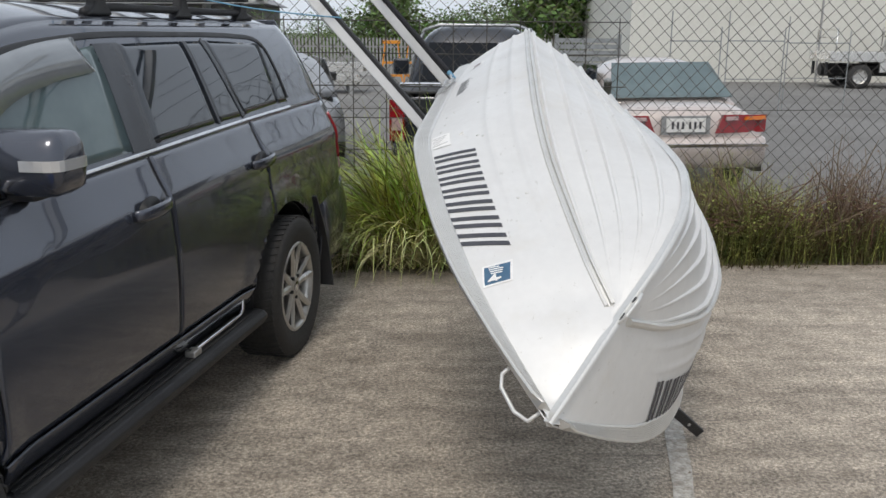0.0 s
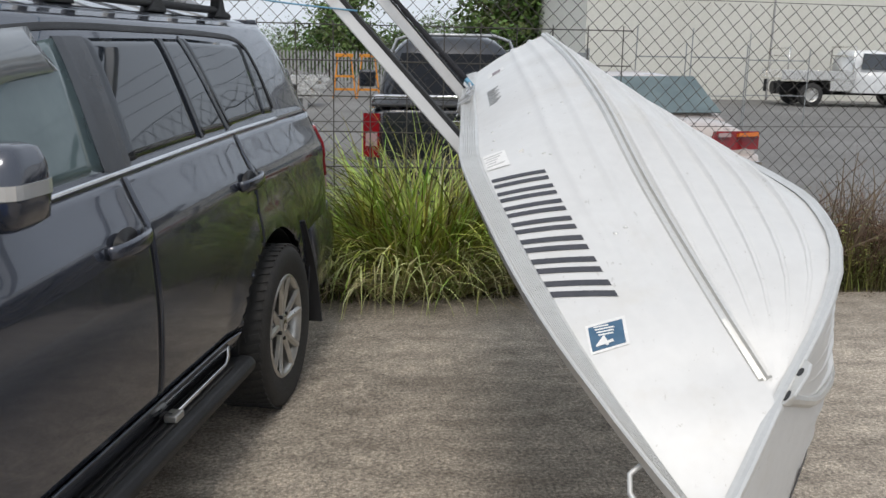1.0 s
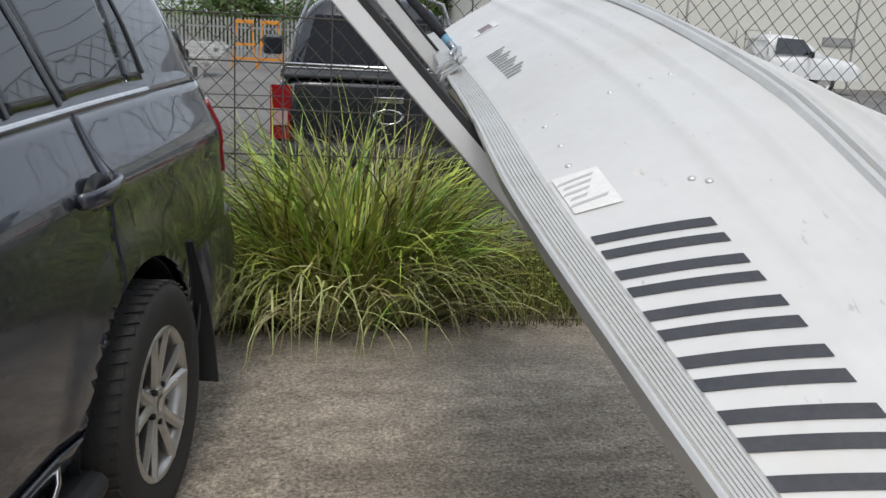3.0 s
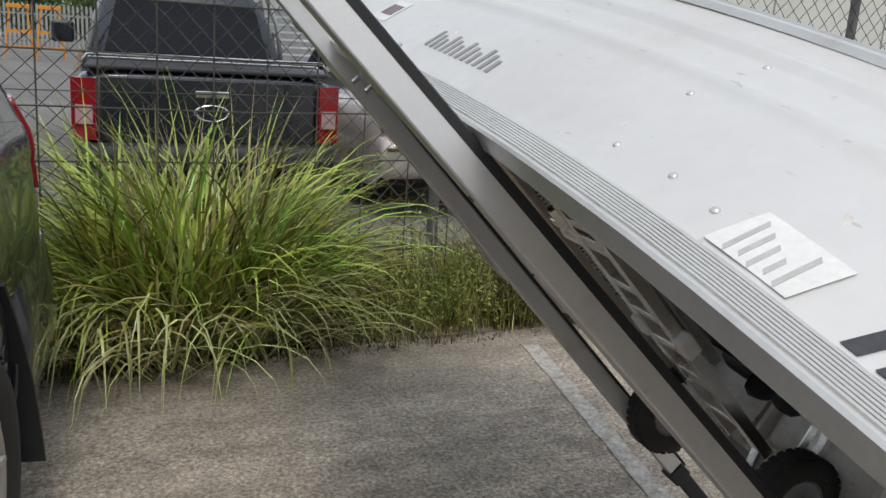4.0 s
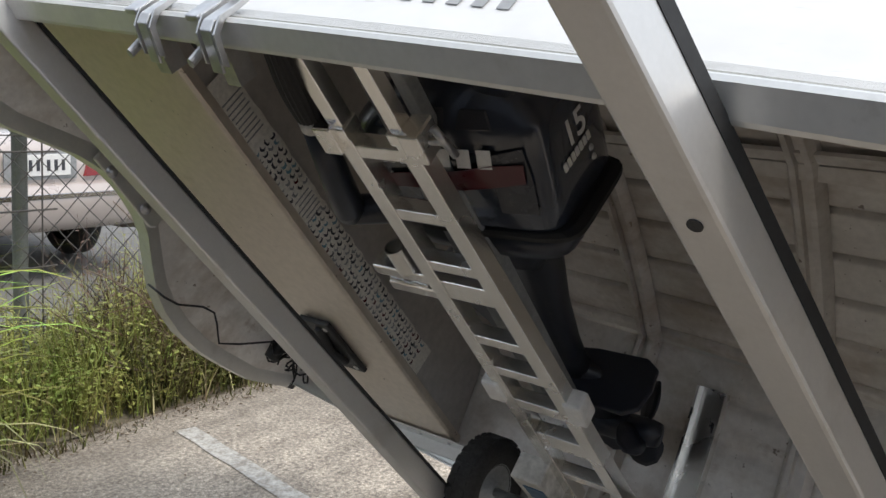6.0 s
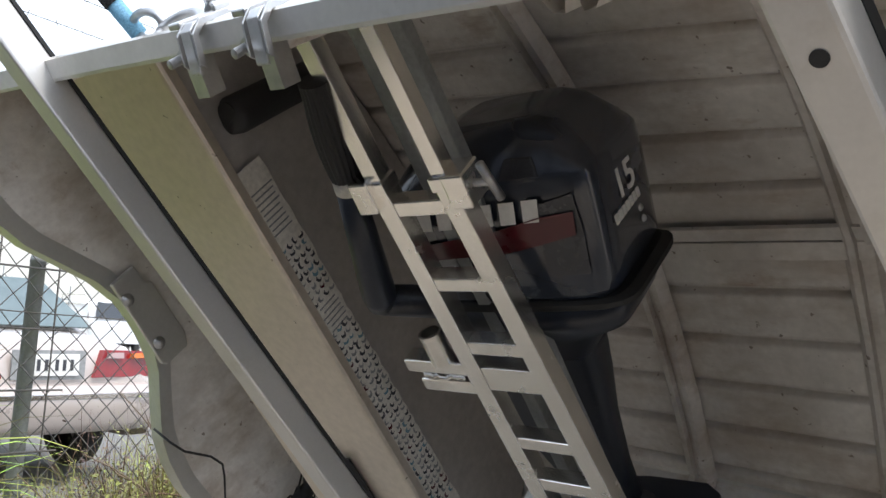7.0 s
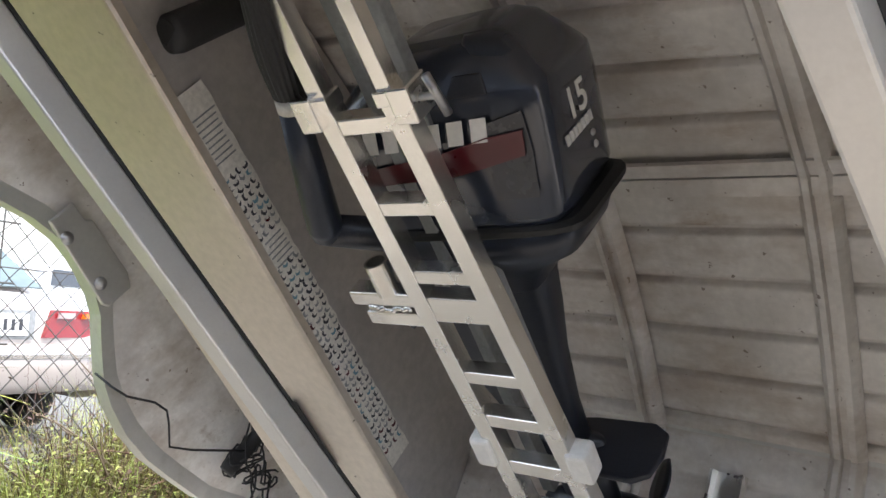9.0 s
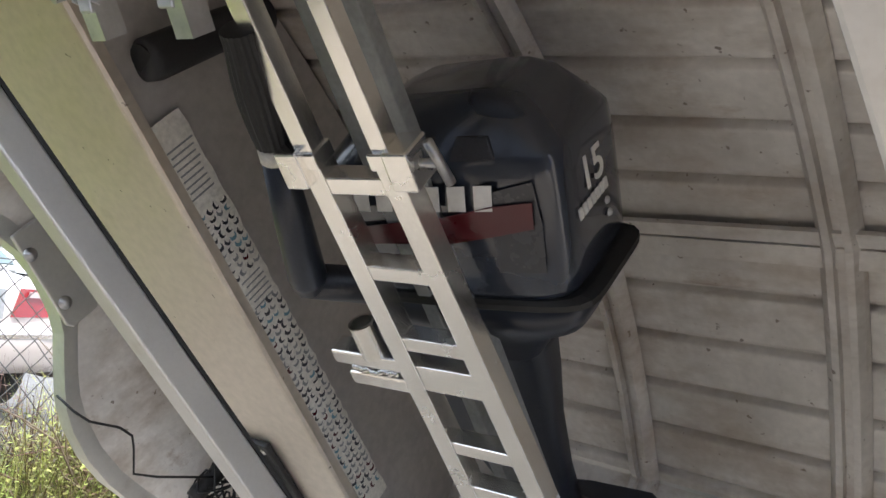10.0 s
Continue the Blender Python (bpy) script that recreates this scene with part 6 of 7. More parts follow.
# roof rails and rack
for x in (-0.40, -2 * CW + 0.40):
    bm = bmesh.new()
    tube(bm, [(x, -1.1, 1.865), (x, -0.9, 1.89), (x, 0.5, 1.89), (x, 0.62, 1.865)], 0.018, 10)
    part("roof_rail", bm, M_BLACKPL, suv, "black roof rail", smooth=True)
    for y in (-1.0, -0.25, 0.48):
        bm = bmesh.new()
        prism(bm, [(-0.10, 1.855), (0.09, 1.855), (0.045, 1.90), (0.02, 1.95), (-0.03, 1.95), (-0.04, 1.90)], 0.05, lambda a, z, w: Vector((x - 0.025 + w, y + a, z)))
        part("rack_foot", bm, M_BLACKPL, suv, "black rack foot", bevel=0.008)
rack = thing("roof_rack", "black flat alloy roof rack tray", "roof rack", M_CAR)
for x in (-0.36, -1.0, -1.62):
    bm = bmesh.new()
    box(bm, (x, -0.2, 1.987), (0.05, 2.0, 0.03))
    part("side_beam", bm, M_BLACKPL, rack, "black side beam", bevel=0.006)
for i in range(7):
    bm = bmesh.new()
    box(bm, (-0.99, -1.1 + i * 0.3, 1.962), (1.34, 0.055, 0.022))
    part("slat", bm, M_BLACKPL if i % 2 else M_ALLOY, rack, "flat cross slat", bevel=0.004)

# ---- chain-link fence ----
FY = 6.5
fence = thing("chain_link_fence", "old chain-link fence with galvanised posts, mesh grid and barbed wire", "fence", kind="structure")


def fence_mesh(x0, x1, z0, z1, pitch, r):
    rng = random.Random(2)
    verts, faces = [], []
    n = int((z1 - z0) / (pitch / 2))
    for fam in (1, -1):
        m = int((x1 - x0 + (z1 - z0)) / pitch)
        for i in range(m):
            xs = x0 + i * pitch - (z1 - z0 if fam > 0 else 0)
            prev = None
            for j in range(n + 1):
                z = z0 + j * pitch / 2
                x = xs + fam * j * pitch / 2
                if x < x0 or x > x1:
                    prev = None
                    continue
                sag = 0.02 * noise.noise(Vector((x * 0.8, z * 1.3, 7.0))) + 0.008 * noise.noise(Vector((x * 5, z * 5, 3.0)))
                c = (x + sag * 0.6, FY + (0.003 if (i + j) % 2 else -0.003) + 0.03 * noise.noise(Vector((x * 0.5, z * 0.9, 1.0))), z + sag * 0.8)
                base = len(verts)
                for k in range(3):
                    a = 2 * math.pi * k / 3
                    verts.append((c[0] + r * math.cos(a) * 0.7, c[1] + r * math.sin(a), c[2] - fam * r * math.cos(a) * 0.7))
                if prev is not None:
                    for k in range(3):
                        faces.append((prev + k, prev + (k + 1) % 3, base + (k + 1) % 3, base + k))
                prev = base
    me = bpy.data.meshes.new("chain_mesh")
    me.from_pydata(verts, [], faces)
    me.materials.append(M_WIRE)
    ob = new("chain_mesh", me)
    ob.parent = fence
    return tagged(ob, "woven diamond wire mesh", kind="stuff")


fence_mesh(-4.0, 10.0, 0.03, 2.06, 0.118, 0.0027)


def post(x, h, r=0.032):
    bm = bmesh.new()
    lathe(bm, [(r, -0.1), (r, h - 0.02), (r * 1.06, h - 0.02), (r * 0.9, h + 0.01), (0.0, h + 0.02)], 16, axes((0, 0, 1), (1, 0, 0), (0, 1, 0), (x, FY + 0.04, 0)))
    part("post", bm, M_POST, fence, "grey galvanised round post", smooth=True)


for x in (-4.0, -1.62, 1.53, 4.6, 7.6, 10.0):
    post(x, 1.38 if x == 1.53 else 2.5)
for z in (0.35, 1.15, 2.05):
    bm = bmesh.new()
    tube(bm, [(x * 0.5, FY - 0.006, z + 0.015 * noise.noise(Vector((x * 0.35, z, 0)))) for x in range(-8, 21)], 0.0028, 5)
    part("line_wire", bm, M_WIRE, fence, "plain line wire")
for z in (2.2, 2.36, 2.5):
    bm = bmesh.new()
    tube(bm, [(x * 0.5, FY - 0.01, z + 0.02 * noise.noise(Vector((x * 0.3, z, 2)))) for x in range(-8, 21)], 0.002, 4)
    rng = random.Random(int(z * 10))
    for i in range(110):
        c = Vector((-4 + i * 0.127, FY - 0.01, z + 0.02 * noise.noise(Vector(((-8 + i * 0.254) * 0.3, z, 2)))))
        for k in range(2):
            d = Vector((rng.uniform(-0.4, 0.4), rng.uniform(-1, 1), rng.uniform(-1, 1))).normalized() * 0.016
            tube(bm, [c - d, c + d], 0.0012, 3)
    part("barbed_wire", bm, M_WIRE, fence, "rusty barbed wire strand")
# welded mesh panel in front of the chain link
for i in range(13):
    x = -1.55 + i * 0.262
    bm = bmesh.new()
    tube(bm, [(x + 0.012 * noise.noise(Vector((x, z, 5))), FY - 0.02, z) for z in (0.02, 0.5, 1.0, 1.5, 1.86)], 0.0042, 6)
    part("grid_wire", bm, M_WIRE, fence, "dark upright mesh rod")
for i in range(8):
    z = 0.08 + i * 0.25
    bm = bmesh.new()
    tube(bm, [(x, FY - 0.027, z + 0.012 * noise.noise(Vector((x, z, 9)))) for x in (-1.57, -0.5, 0.5, 1.2, 1.66)], 0.0042, 6)
    part("grid_wire", bm, M_WIRE, fence, "dark level mesh rod")


# ---- planting ----
def blades(name, centre, n, spread, l0, l1, w, lean, mat, seed, parent=None, droop=1.0, up=0.0):
    """Many arching strap leaves out of one tuft."""
    rng = random.Random(seed)
    verts, faces = [], []
    for i in range(n):
        a = rng.uniform(0, 2 * math.pi)
        r = spread * math.sqrt(rng.random())
        base = Vector((centre[0] + r * math.cos(a) * 1.15, centre[1] + r * math.sin(a) * 0.8, centre[2] + rng.uniform(-0.02, 0.03)))
        az = a + rng.uniform(-1.7, 1.7)
        ln = rng.uniform(l0, l1)
        th = radians(rng.uniform(*lean)) * (0.35 + 0.65 * r / spread)
        bend = droop * rng.uniform(0.25, 1.7)
        d = Vector((math.cos(az), math.sin(az), 0))
        side = Vector((-d.y, d.x, 0))
        tw = rng.uniform(-0.8, 0.8)
        p = base.copy()
        ww = w * rng.uniform(0.6, 1.2)
        seg = 8
        start = len(verts)
        for j in range(seg + 1):
            f = j / seg
            ang = min(2.85, th + bend * f * f * 1.5)
            wd = ww * (1.0 - f ** 2.2) * 0.5 + 0.0004
            sd = (side * math.cos(tw * f) + Vector((0, 0, 1)) * math.sin(tw * f) * 0.6).normalized()
            verts += [tuple(p - sd * wd), tuple(p + Vector((0, 0, -wd * 0.5))), tuple(p + sd * wd)]
            p = p + (d * math.sin(ang) + Vector((0, 0, math.cos(ang)))) * ln / seg
            p.z = max(p.z, 0.01)
        if p.y < centre[1] - 0.78:
            del verts[start:]
            continue
        for j in range(seg):
            q = start + 3 * j
            faces += [(q, q + 1, q + 4, q + 3), (q + 1, q + 2, q + 5, q + 4)]
    me = bpy.data.meshes.new(name)
    me.from_pydata(verts, [], faces)
    me.materials.append(mat)
    ob = new(name, me)
    if parent is not None:
        ob.parent = parent
    return ob


tuft = thing("strap_leaf_tussock", "big arching green strap-leaf tussock with dry leaves below", "grass tussock")
tagged(blades("green_leaves", (0.13, 6.22, 0.0), 1050, 0.40, 0.70, 1.36, 0.0235, (4, 66), M_BLADE, 21, tuft, 0.9), "long arching green leaves", kind="stuff")
tagged(blades("hanging_leaves", (0.13, 6.20, 0.0), 520, 0.44, 0.72, 1.12, 0.019, (22, 58), M_BLADE, 24, tuft, 1.35), "outer leaves arching over and hanging to the ground", kind="stuff")
tagged(blades("dry_leaves", (0.08, 6.22, 0.0), 800, 0.48, 0.35, 0.78, 0.011, (30, 82), M_BLADE_DRY, 22, tuft, 0.8), "bleached dry leaves", kind="stuff")
tagged(blades("drooping_leaves", (0.10, 6.02, 0.02), 360, 0.42, 0.60, 1.02, 0.015, (30, 62), M_BLADE_PALE, 27, tuft, 1.7), "thin pale leaves drooping over the slab edge", kind="stuff")
tagged(blades("seed_stalk_tuft", (0.2, 6.25, 0.0), 60, 0.3, 0.8, 1.25, 0.008, (4, 40), M_BLADE_DRY, 23, tuft, 0.3), "straw-coloured stalks", kind="stuff")


def weeds(name, x0, x1, y0, y1, n, h0, h1, mat, seed, label, w=0.006, leafy=True, zscale=1.0):
    rng = random.Random(seed)
    verts, faces = [], []
    for i in range(n):
        x, y = rng.uniform(x0, x1), rng.uniform(y0, y1)
        clump = 0.5 + 0.9 * noise.noise(Vector((x * 1.3, y * 1.6, seed)))
        h = rng.uniform(h0, h1) * max(0.25, clump + 0.35) * zscale
        az = rng.uniform(0, 6.28)
        d = Vector((math.cos(az), math.sin(az), 0))
        th, bd = rng.uniform(0, 0.5), rng.uniform(0.0, 1.2)
        p = Vector((x, y, -0.03))
        side = Vector((-d.y, d.x, 0))
        start, seg = len(verts), 4
        for j in range(seg + 1):
            f = j / seg
            wd = w * (1 - f) * 0.5 + 0.0006
            verts += [tuple(p - side * wd), tuple(p + side * wd)]
            ang = th + bd * f
            p = p + (d * math.sin(ang) + Vector((0, 0, math.cos(ang)))) * h / seg
        for j in range(seg):
            q = start + 2 * j
            faces.append((q, q + 1, q + 3, q + 2))
        if leafy:
            for k in range(rng.randint(3, 7)):
                f = rng.uniform(0.25, 1.0)
                c = Vector((x, y, -0.03)) + d * h * f * math.sin(th) + Vector((0, 0, h * f * 0.9))
                la, ls = rng.uniform(0, 6.28), rng.uniform(0.012, 0.034)
                e = Vector((math.cos(la), math.sin(la), rng.uniform(-0.3, 0.6))).normalized()
                s = e.cross(Vector((0, 0, 1))).normalized() * ls * 0.3
                q = len(verts)
                verts += [tuple(c), tuple(c + e * ls * 0.5 + s), tuple(c + e * ls), tuple(c + e * ls * 0.5 - s)]
                faces.append((q, q + 1, q + 2, q + 3))
    me = bpy.data.meshes.new(name)
    me.from_pydata(verts, [], faces)
    me.materials.append(mat)
    ob = new(name, me)
    return tagged(ob, label, "weeds", kind="stuff")


weeds("edge_weeds", -0.7, 3.1, 5.83, 5.99, 800, 0.06, 0.12, M_WEED_SHADED, 37, "low weeds and litter along the slab edge, colour darkened for shade", w=0.010, leafy=False)
weeds("fence_weeds", 0.3, 3.1, 5.98, 7.0, 5200, 0.2, 0.66, M_WEED, 31, "yellow-green weeds along the fence", zscale=1.12)
weeds("fence_weeds", 3.1, 9.5, 5.98, 7.05, 3000, 0.2, 0.6, M_WEED, 32, "yellow-green weeds along the fence")
weeds("fence_weeds", -4.0, -0.3, 6.0, 7.0, 1800, 0.15, 0.5, M_WEED, 33, "yellow-green weeds along the fence")
weeds("red_weeds", 1.9, 9.0, 6.05, 6.9, 6000, 0.25, 0.80, M_WEED_RED, 34, "reddish dried weeds", w=0.005)
weeds("undergrowth", 1.7, 6.0, 5.97, 6.75, 6500, 0.14, 0.46, M_WEED_SHADED, 36, "dense green undergrowth along the fence, colour darkened for shade", w=0.008)
weeds("dry_grass", -3.0, 2.4, 5.93, 7.0, 1500, 0.1, 0.4, M_BLADE_DRY, 35, "dry straw-coloured grass", leafy=False)
twigs = thing("dry_branches", "heap of dry brown branches leaning on the fence", "branches")
rng = random.Random(41)
for i in range(64):
    bm = bmesh.new()
    x = rng.uniform(2.1, 3.9)
    p = Vector((x, rng.uniform(6.15, 6.45), 0.0))
    d = Vector((rng.uniform(-0.9, 1.3), rng.uniform(-0.2, 0.25), rng.uniform(0.35, 1.0))).normalized()
    pts, rad = [], []
    ln = rng.uniform(0.5, 1.05)
    for j in range(7):
        pts.append(p.copy())
        rad.append(0.010 * (1 - j / 8))
        d = (d + Vector((rng.uniform(-0.2, 0.2), rng.uniform(-0.15, 0.15), rng.uniform(-0.25, 0.1)))).normalized()
        p = p + d * ln / 6
    tube(bm, pts, rad, 5)
    for j in (2, 3, 4):
        e = (d + Vector((rng.uniform(-0.8, 0.8), rng.uniform(-0.3, 0.3), rng.uniform(-0.2, 0.7)))).normalized()
        tube(bm, [pts[j], pts[j] + e * 0.12, pts[j] + e * 0.2 + Vector((0, 0, 0.03))], [0.004, 0.003, 0.001], 4)
    part("branch", bm, M_TWIG, twigs)
rng = random.Random(43)
bm = bmesh.new()
for i in range(170):
    p = Vector((rng.gauss(2.95, 0.45), rng.uniform(6.12, 6.42), rng.uniform(0.0, 0.40)))
    d = Vector((rng.choice((-1, 1)) * rng.uniform(0.4, 1.0), rng.uniform(-0.2, 0.2), rng.uniform(-0.25, 0.45))).normalized()
    pts, ln = [], rng.uniform(0.35, 0.8)
    for j in range(6):
        pts.append(p.copy())
        d = (d + Vector((rng.uniform(-0.2, 0.2), rng.uniform(-0.15, 0.15), rng.uniform(-0.22, 0.12)))).normalized()
        p = p + d * ln / 5
        p.z = max(p.z, 0.02)
    tube(bm, pts, [0.0055 * (1 - j / 7) for j in range(6)], 4, caps=False)
tagged(part("fine_twig_tangle", bm, M_RUSTTWIG, twigs, "tangle of fine reddish-brown twigs"), kind="stuff")
scraps = thing("leaf_litter", "small dry leaves and grit on the concrete", "litter", kind="stuff")
rng = random.Random(44)
verts, faces = [], []
for i in range(1500):
    x, y = rng.uniform(-0.9, 4.5), 5.97 - abs(rng.gauss(0, 0.10)) * (1.0 + noise.noise(Vector((i * 0.37, 1.0, 2.0))))
    if i > 1440:
        x, y = rng.uniform(-0.7, 3.0), rng.uniform(2.0, 5.6)
    s, a = rng.uniform(0.004, 0.013), rng.uniform(0, 6.28)
    e, f = Vector((math.cos(a), math.sin(a), 0)) * s, Vector((-math.sin(a), math.cos(a), 0)) * s * 0.4
    q = len(verts)
    c = Vector((x, y, 0.006))
    verts += [tuple(c - e), tuple(c + f + Vector((0, 0, 0.004))), tuple(c + e), tuple(c - f + Vector((0, 0, 0.003)))]
    faces.append((q, q + 1, q + 2, q + 3))
me = bpy.data.meshes.new("litter")
me.from_pydata(verts, [], faces)
me.materials.append(M_TWIG)
lo = new("litter", me)
lo.parent = scraps


# ---- parked vehicles beyond the fence ----
def far_wheel(parent, x, y, r, w, rim_mat, side):
    m = axes((side, 0, 0), (0, 1, 0), (0, 0, 1), (x, y, r))
    bm = bmesh.new()
    lathe(bm, [(r * 0.6, w / 2), (r * 0.9, w / 2), (r, w * 0.36), (r, -w * 0.36), (r * 0.9, -w / 2), (r * 0.6, -w / 2)], 28, m)
    t = part("wheel", bm, M_TYRE, parent, "black tyre", smooth=True)
    bm = bmesh.new()
    lathe(bm, [(r * 0.62, w * 0.48), (r * 0.56, w * 0.42), (r * 0.5, w * 0.30), (r * 0.22, w * 0.36), (0.0, w * 0.38)], 24, m)
    rim = part("rim", bm, rim_mat, t, "alloy rim", smooth=True)
    for k in range(6):
        bm = bmesh.new()
        box(bm, (w * 0.40, r * 0.34, 0), (0.02, r * 0.42, r * 0.13), m @ Matrix.Rotation(k * math.pi / 3, 4, "X"))
        part("spoke", bm, rim_mat, rim)


def car_shell(parent, profile, width, mat, nm, label, tuck=0.08, power=5.0, round_top=0.10):
    """A body from side-profile stations (y, z low, z high, half width share)."""
    bm = bmesh.new()
    rows = []
    for y, z0, z1, s in profile:
        hw = width / 2 * s
        row = []
        for k in range(33):
            a = math.pi * k / 32
            c, sn = math.cos(a), math.sin(a)
            f = (abs(c) ** power + abs(sn) ** power) ** (-1 / power)
            row.append(Vector((hw * c * f * (1 - tuck * max(0, sn * f) ** 3), y, z0 + (z1 - z0) * sn * f)))
        rows.append(row)
    vr = loft(bm, rows)
    for r in (vr[0], vr[-1]):
        bm.faces.new(r)
    return part(nm, bm, mat, parent, label, smooth=True)


def quad_patch(parent, name, pts, mat, label, thick=0.01, n=6):
    """A pane between four corners."""
    bm = bmesh.new()
    a, b, c, d = (Vector(p) for p in pts)
    loft(bm, [[a.lerp(b, j / n).lerp(d.lerp(c, j / n), i / n) for j in range(n + 1)] for i in range(n + 1)])
    ob = part(name, bm, mat, parent, label)
    so = ob.modifiers.new("sheet", "SOLIDIFY")
    so.thickness, so.offset = thick, 0
    return ob


sedan = thing("sedan", "champagne-coloured old sedan parked beyond the fence, seen from behind", "car", pose(2.775, 8.36, 0.036, 0, -1.0, -2))
car_shell(sedan, [(0.0, 0.50, 0.74, 0.90), (0.03, 0.38, 0.90, 0.97), (0.10, 0.30, 0.96, 1.0), (0.35, 0.26, 1.00, 1.0), (0.75, 0.26, 1.01, 1.0), (1.6, 0.26, 0.99, 1.0), (3.2, 0.26, 0.95, 1.0), (4.2, 0.28, 0.85, 0.97), (4.45, 0.34, 0.68, 0.88)], 1.70, M_SEDAN, "body", "champagne body with a dusty boot", 0.05, 5.0)
car_shell(sedan, [(0.62, 0.90, 1.00, 0.86), (0.85, 0.90, 1.14, 0.84), (1.15, 0.9, 1.33, 0.80), (1.45, 0.9, 1.41, 0.78), (2.0, 0.9, 1.43, 0.78), (2.5, 0.9, 1.38, 0.79), (3.0, 0.9, 1.15, 0.84), (3.3, 0.9, 0.98, 0.86)], 1.70, M_SEDAN, "cabin", "cabin and roof", 0.14, 4.0)
# Pale pane colour stands in for sky reflected by the sloping glass.
quad_patch(sedan, "rear_window", [(-0.66, 0.600, 1.035), (0.66, 0.600, 1.035), (0.55, 1.19, 1.385), (-0.55, 1.19, 1.385)], M_GLASS_CLEAR, "rear window")
for s in (-1, 1):
    quad_patch(sedan, "side_window", [(s * 0.735, 1.2, 1.0), (s * 0.735, 2.9, 1.0), (s * 0.655, 2.5, 1.33), (s * 0.655, 1.5, 1.35)], M_GLASS_DARK, "side window")
    lamp = quad_patch(sedan, "tail_lamp", [(s * 0.31, -0.012, 0.715), (s * 0.83, 0.05, 0.72), (s * 0.835, 0.06, 0.895), (s * 0.38, 0.008, 0.90)], M_REDLENS, "red tail lamp", 0.05)
    quad_patch(sedan, "indicator_lens", [(s * 0.60, -0.012, 0.845), (s * 0.82, 0.020, 0.845), (s * 0.815, 0.028, 0.885), (s * 0.61, -0.006, 0.880)], M_AMBER, "amber indicator lens", 0.05).parent = lamp
    quad_patch(sedan, "reverse_lens", [(s * 0.40, -0.036, 0.845), (s * 0.53, -0.022, 0.845), (s * 0.53, -0.018, 0.885), (s * 0.41, -0.028, 0.882)], M_CLEARLENS, "clear reverse lens", 0.02).parent = lamp
    bm = bmesh.new()
    box(bm, (s * 0.93, 2.75, 1.02), (0.18, 0.09, 0.12))
    part("wing_mirror", bm, M_SEDAN, sedan, "wing mirror", bevel=0.03)
    for y in (0.85, 3.5):
        far_wheel(sedan, s * 0.74, y, 0.30, 0.19, M_ALLOY, s)
part("rear_bumper", slab_loft([(0.36, 0, 0.12, 0.82, 0.16), (0.42, 0, 0.10, 0.845, 0.18), (0.58, 0, 0.09, 0.85, 0.19), (0.66, 0, 0.10, 0.84, 0.17), (0.68, 0, 0.12, 0.82, 0.14)], 40, 5), M_SEDAN, sedan, "champagne rear bumper", smooth=True)
bm = bmesh.new()
box(bm, (0, -0.100, 0.60), (1.66, 0.012, 0.035))
part("bumper_strip", bm, M_CHROME, sedan, "bright bumper strip", bevel=0.003)
bm = bmesh.new()
box(bm, (0, -0.028, 0.80), (0.40, 0.012, 0.14))
pl = part("number_plate", bm, M_WHITE, sedan, "pale number plate with plain bars", bevel=0.003)
for i in range(6):
    bm = bmesh.new()
    box(bm, (-0.135 + i * 0.052 + (0.02 if i > 2 else 0), -0.0365, 0.80), (0.022, 0.004, 0.072))
    part("plate_bar", bm, M_INK, pl, "dark plain bar")
bm = bmesh.new()
box(bm, (0, -0.016, 0.80), (0.50, 0.01, 0.19))
part("plate_recess", bm, M_GREYINK, sedan, "grey plate recess")

ute = thing("dual_cab_ute", "dark navy dual-cab utility with a canopy frame, seen from behind", "utility", pose(0.67, 8.58, 0.02, 0, 0, -3))
car_shell(ute, [(0.0, 0.62, 1.06, 0.97), (0.04, 0.56, 1.09, 1.0), (0.3, 0.52, 1.10, 1.0), (1.6, 0.5, 1.10, 1.0), (3.0, 0.46, 1.12, 1.0), (4.3, 0.46, 1.1, 1.0), (5.1, 0.5, 0.95, 0.93)], 1.86, M_UTE, "body", "navy tub and body", 0.0, 9.0)
car_shell(ute, [(1.50, 1.0, 1.22, 0.90), (1.60, 1.0, 1.74, 0.80), (1.9, 1.0, 1.81, 0.79), (2.8, 1.0, 1.81, 0.79), (3.3, 1.0, 1.66, 0.81), (3.9, 1.0, 1.12, 0.9)], 1.86, M_UTE, "cabin", "navy cabin", 0.10, 4.5)
quad_patch(ute, "rear_window", [(-0.68, 1.465, 1.16), (0.68, 1.465, 1.16), (0.57, 1.545, 1.60), (-0.57, 1.545, 1.60)], M_GLASS_FAR, "dark rear window")
bm = bmesh.new()
tube(bm, [(-0.80, 1.40, 1.08), (-0.74, 1.38, 1.45), (-0.62, 1.38, 1.745), (-0.45, 1.38, 1.80), (0.45, 1.38, 1.80), (0.62, 1.38, 1.745), (0.74, 1.38, 1.45), (0.80, 1.40, 1.08)], 0.02, 10)
part("sports_bar", bm, M_SILVER, ute, "pale sports bar hoop", smooth=True)
bm = bmesh.new()
box(bm, (0, 0.75, 1.115), (1.72, 1.5, 0.03))
part("tonneau_cover", bm, M_BLACKPL, ute, "black tonneau cover", bevel=0.01)
for y, z in ((0.06, 1.20), (0.25, 1.17)):
    bm = bmesh.new()
    tube(bm, [(-0.86, y, z - 0.06), (-0.82, y, z), (0.82, y, z), (0.86, y, z - 0.06)], 0.016, 8)
    part("tub_rail", bm, M_CHROME, ute, "bright tub rail", smooth=True)
bm = bmesh.new()
box(bm, (0, -0.012, 0.83), (1.50, 0.03, 0.46))
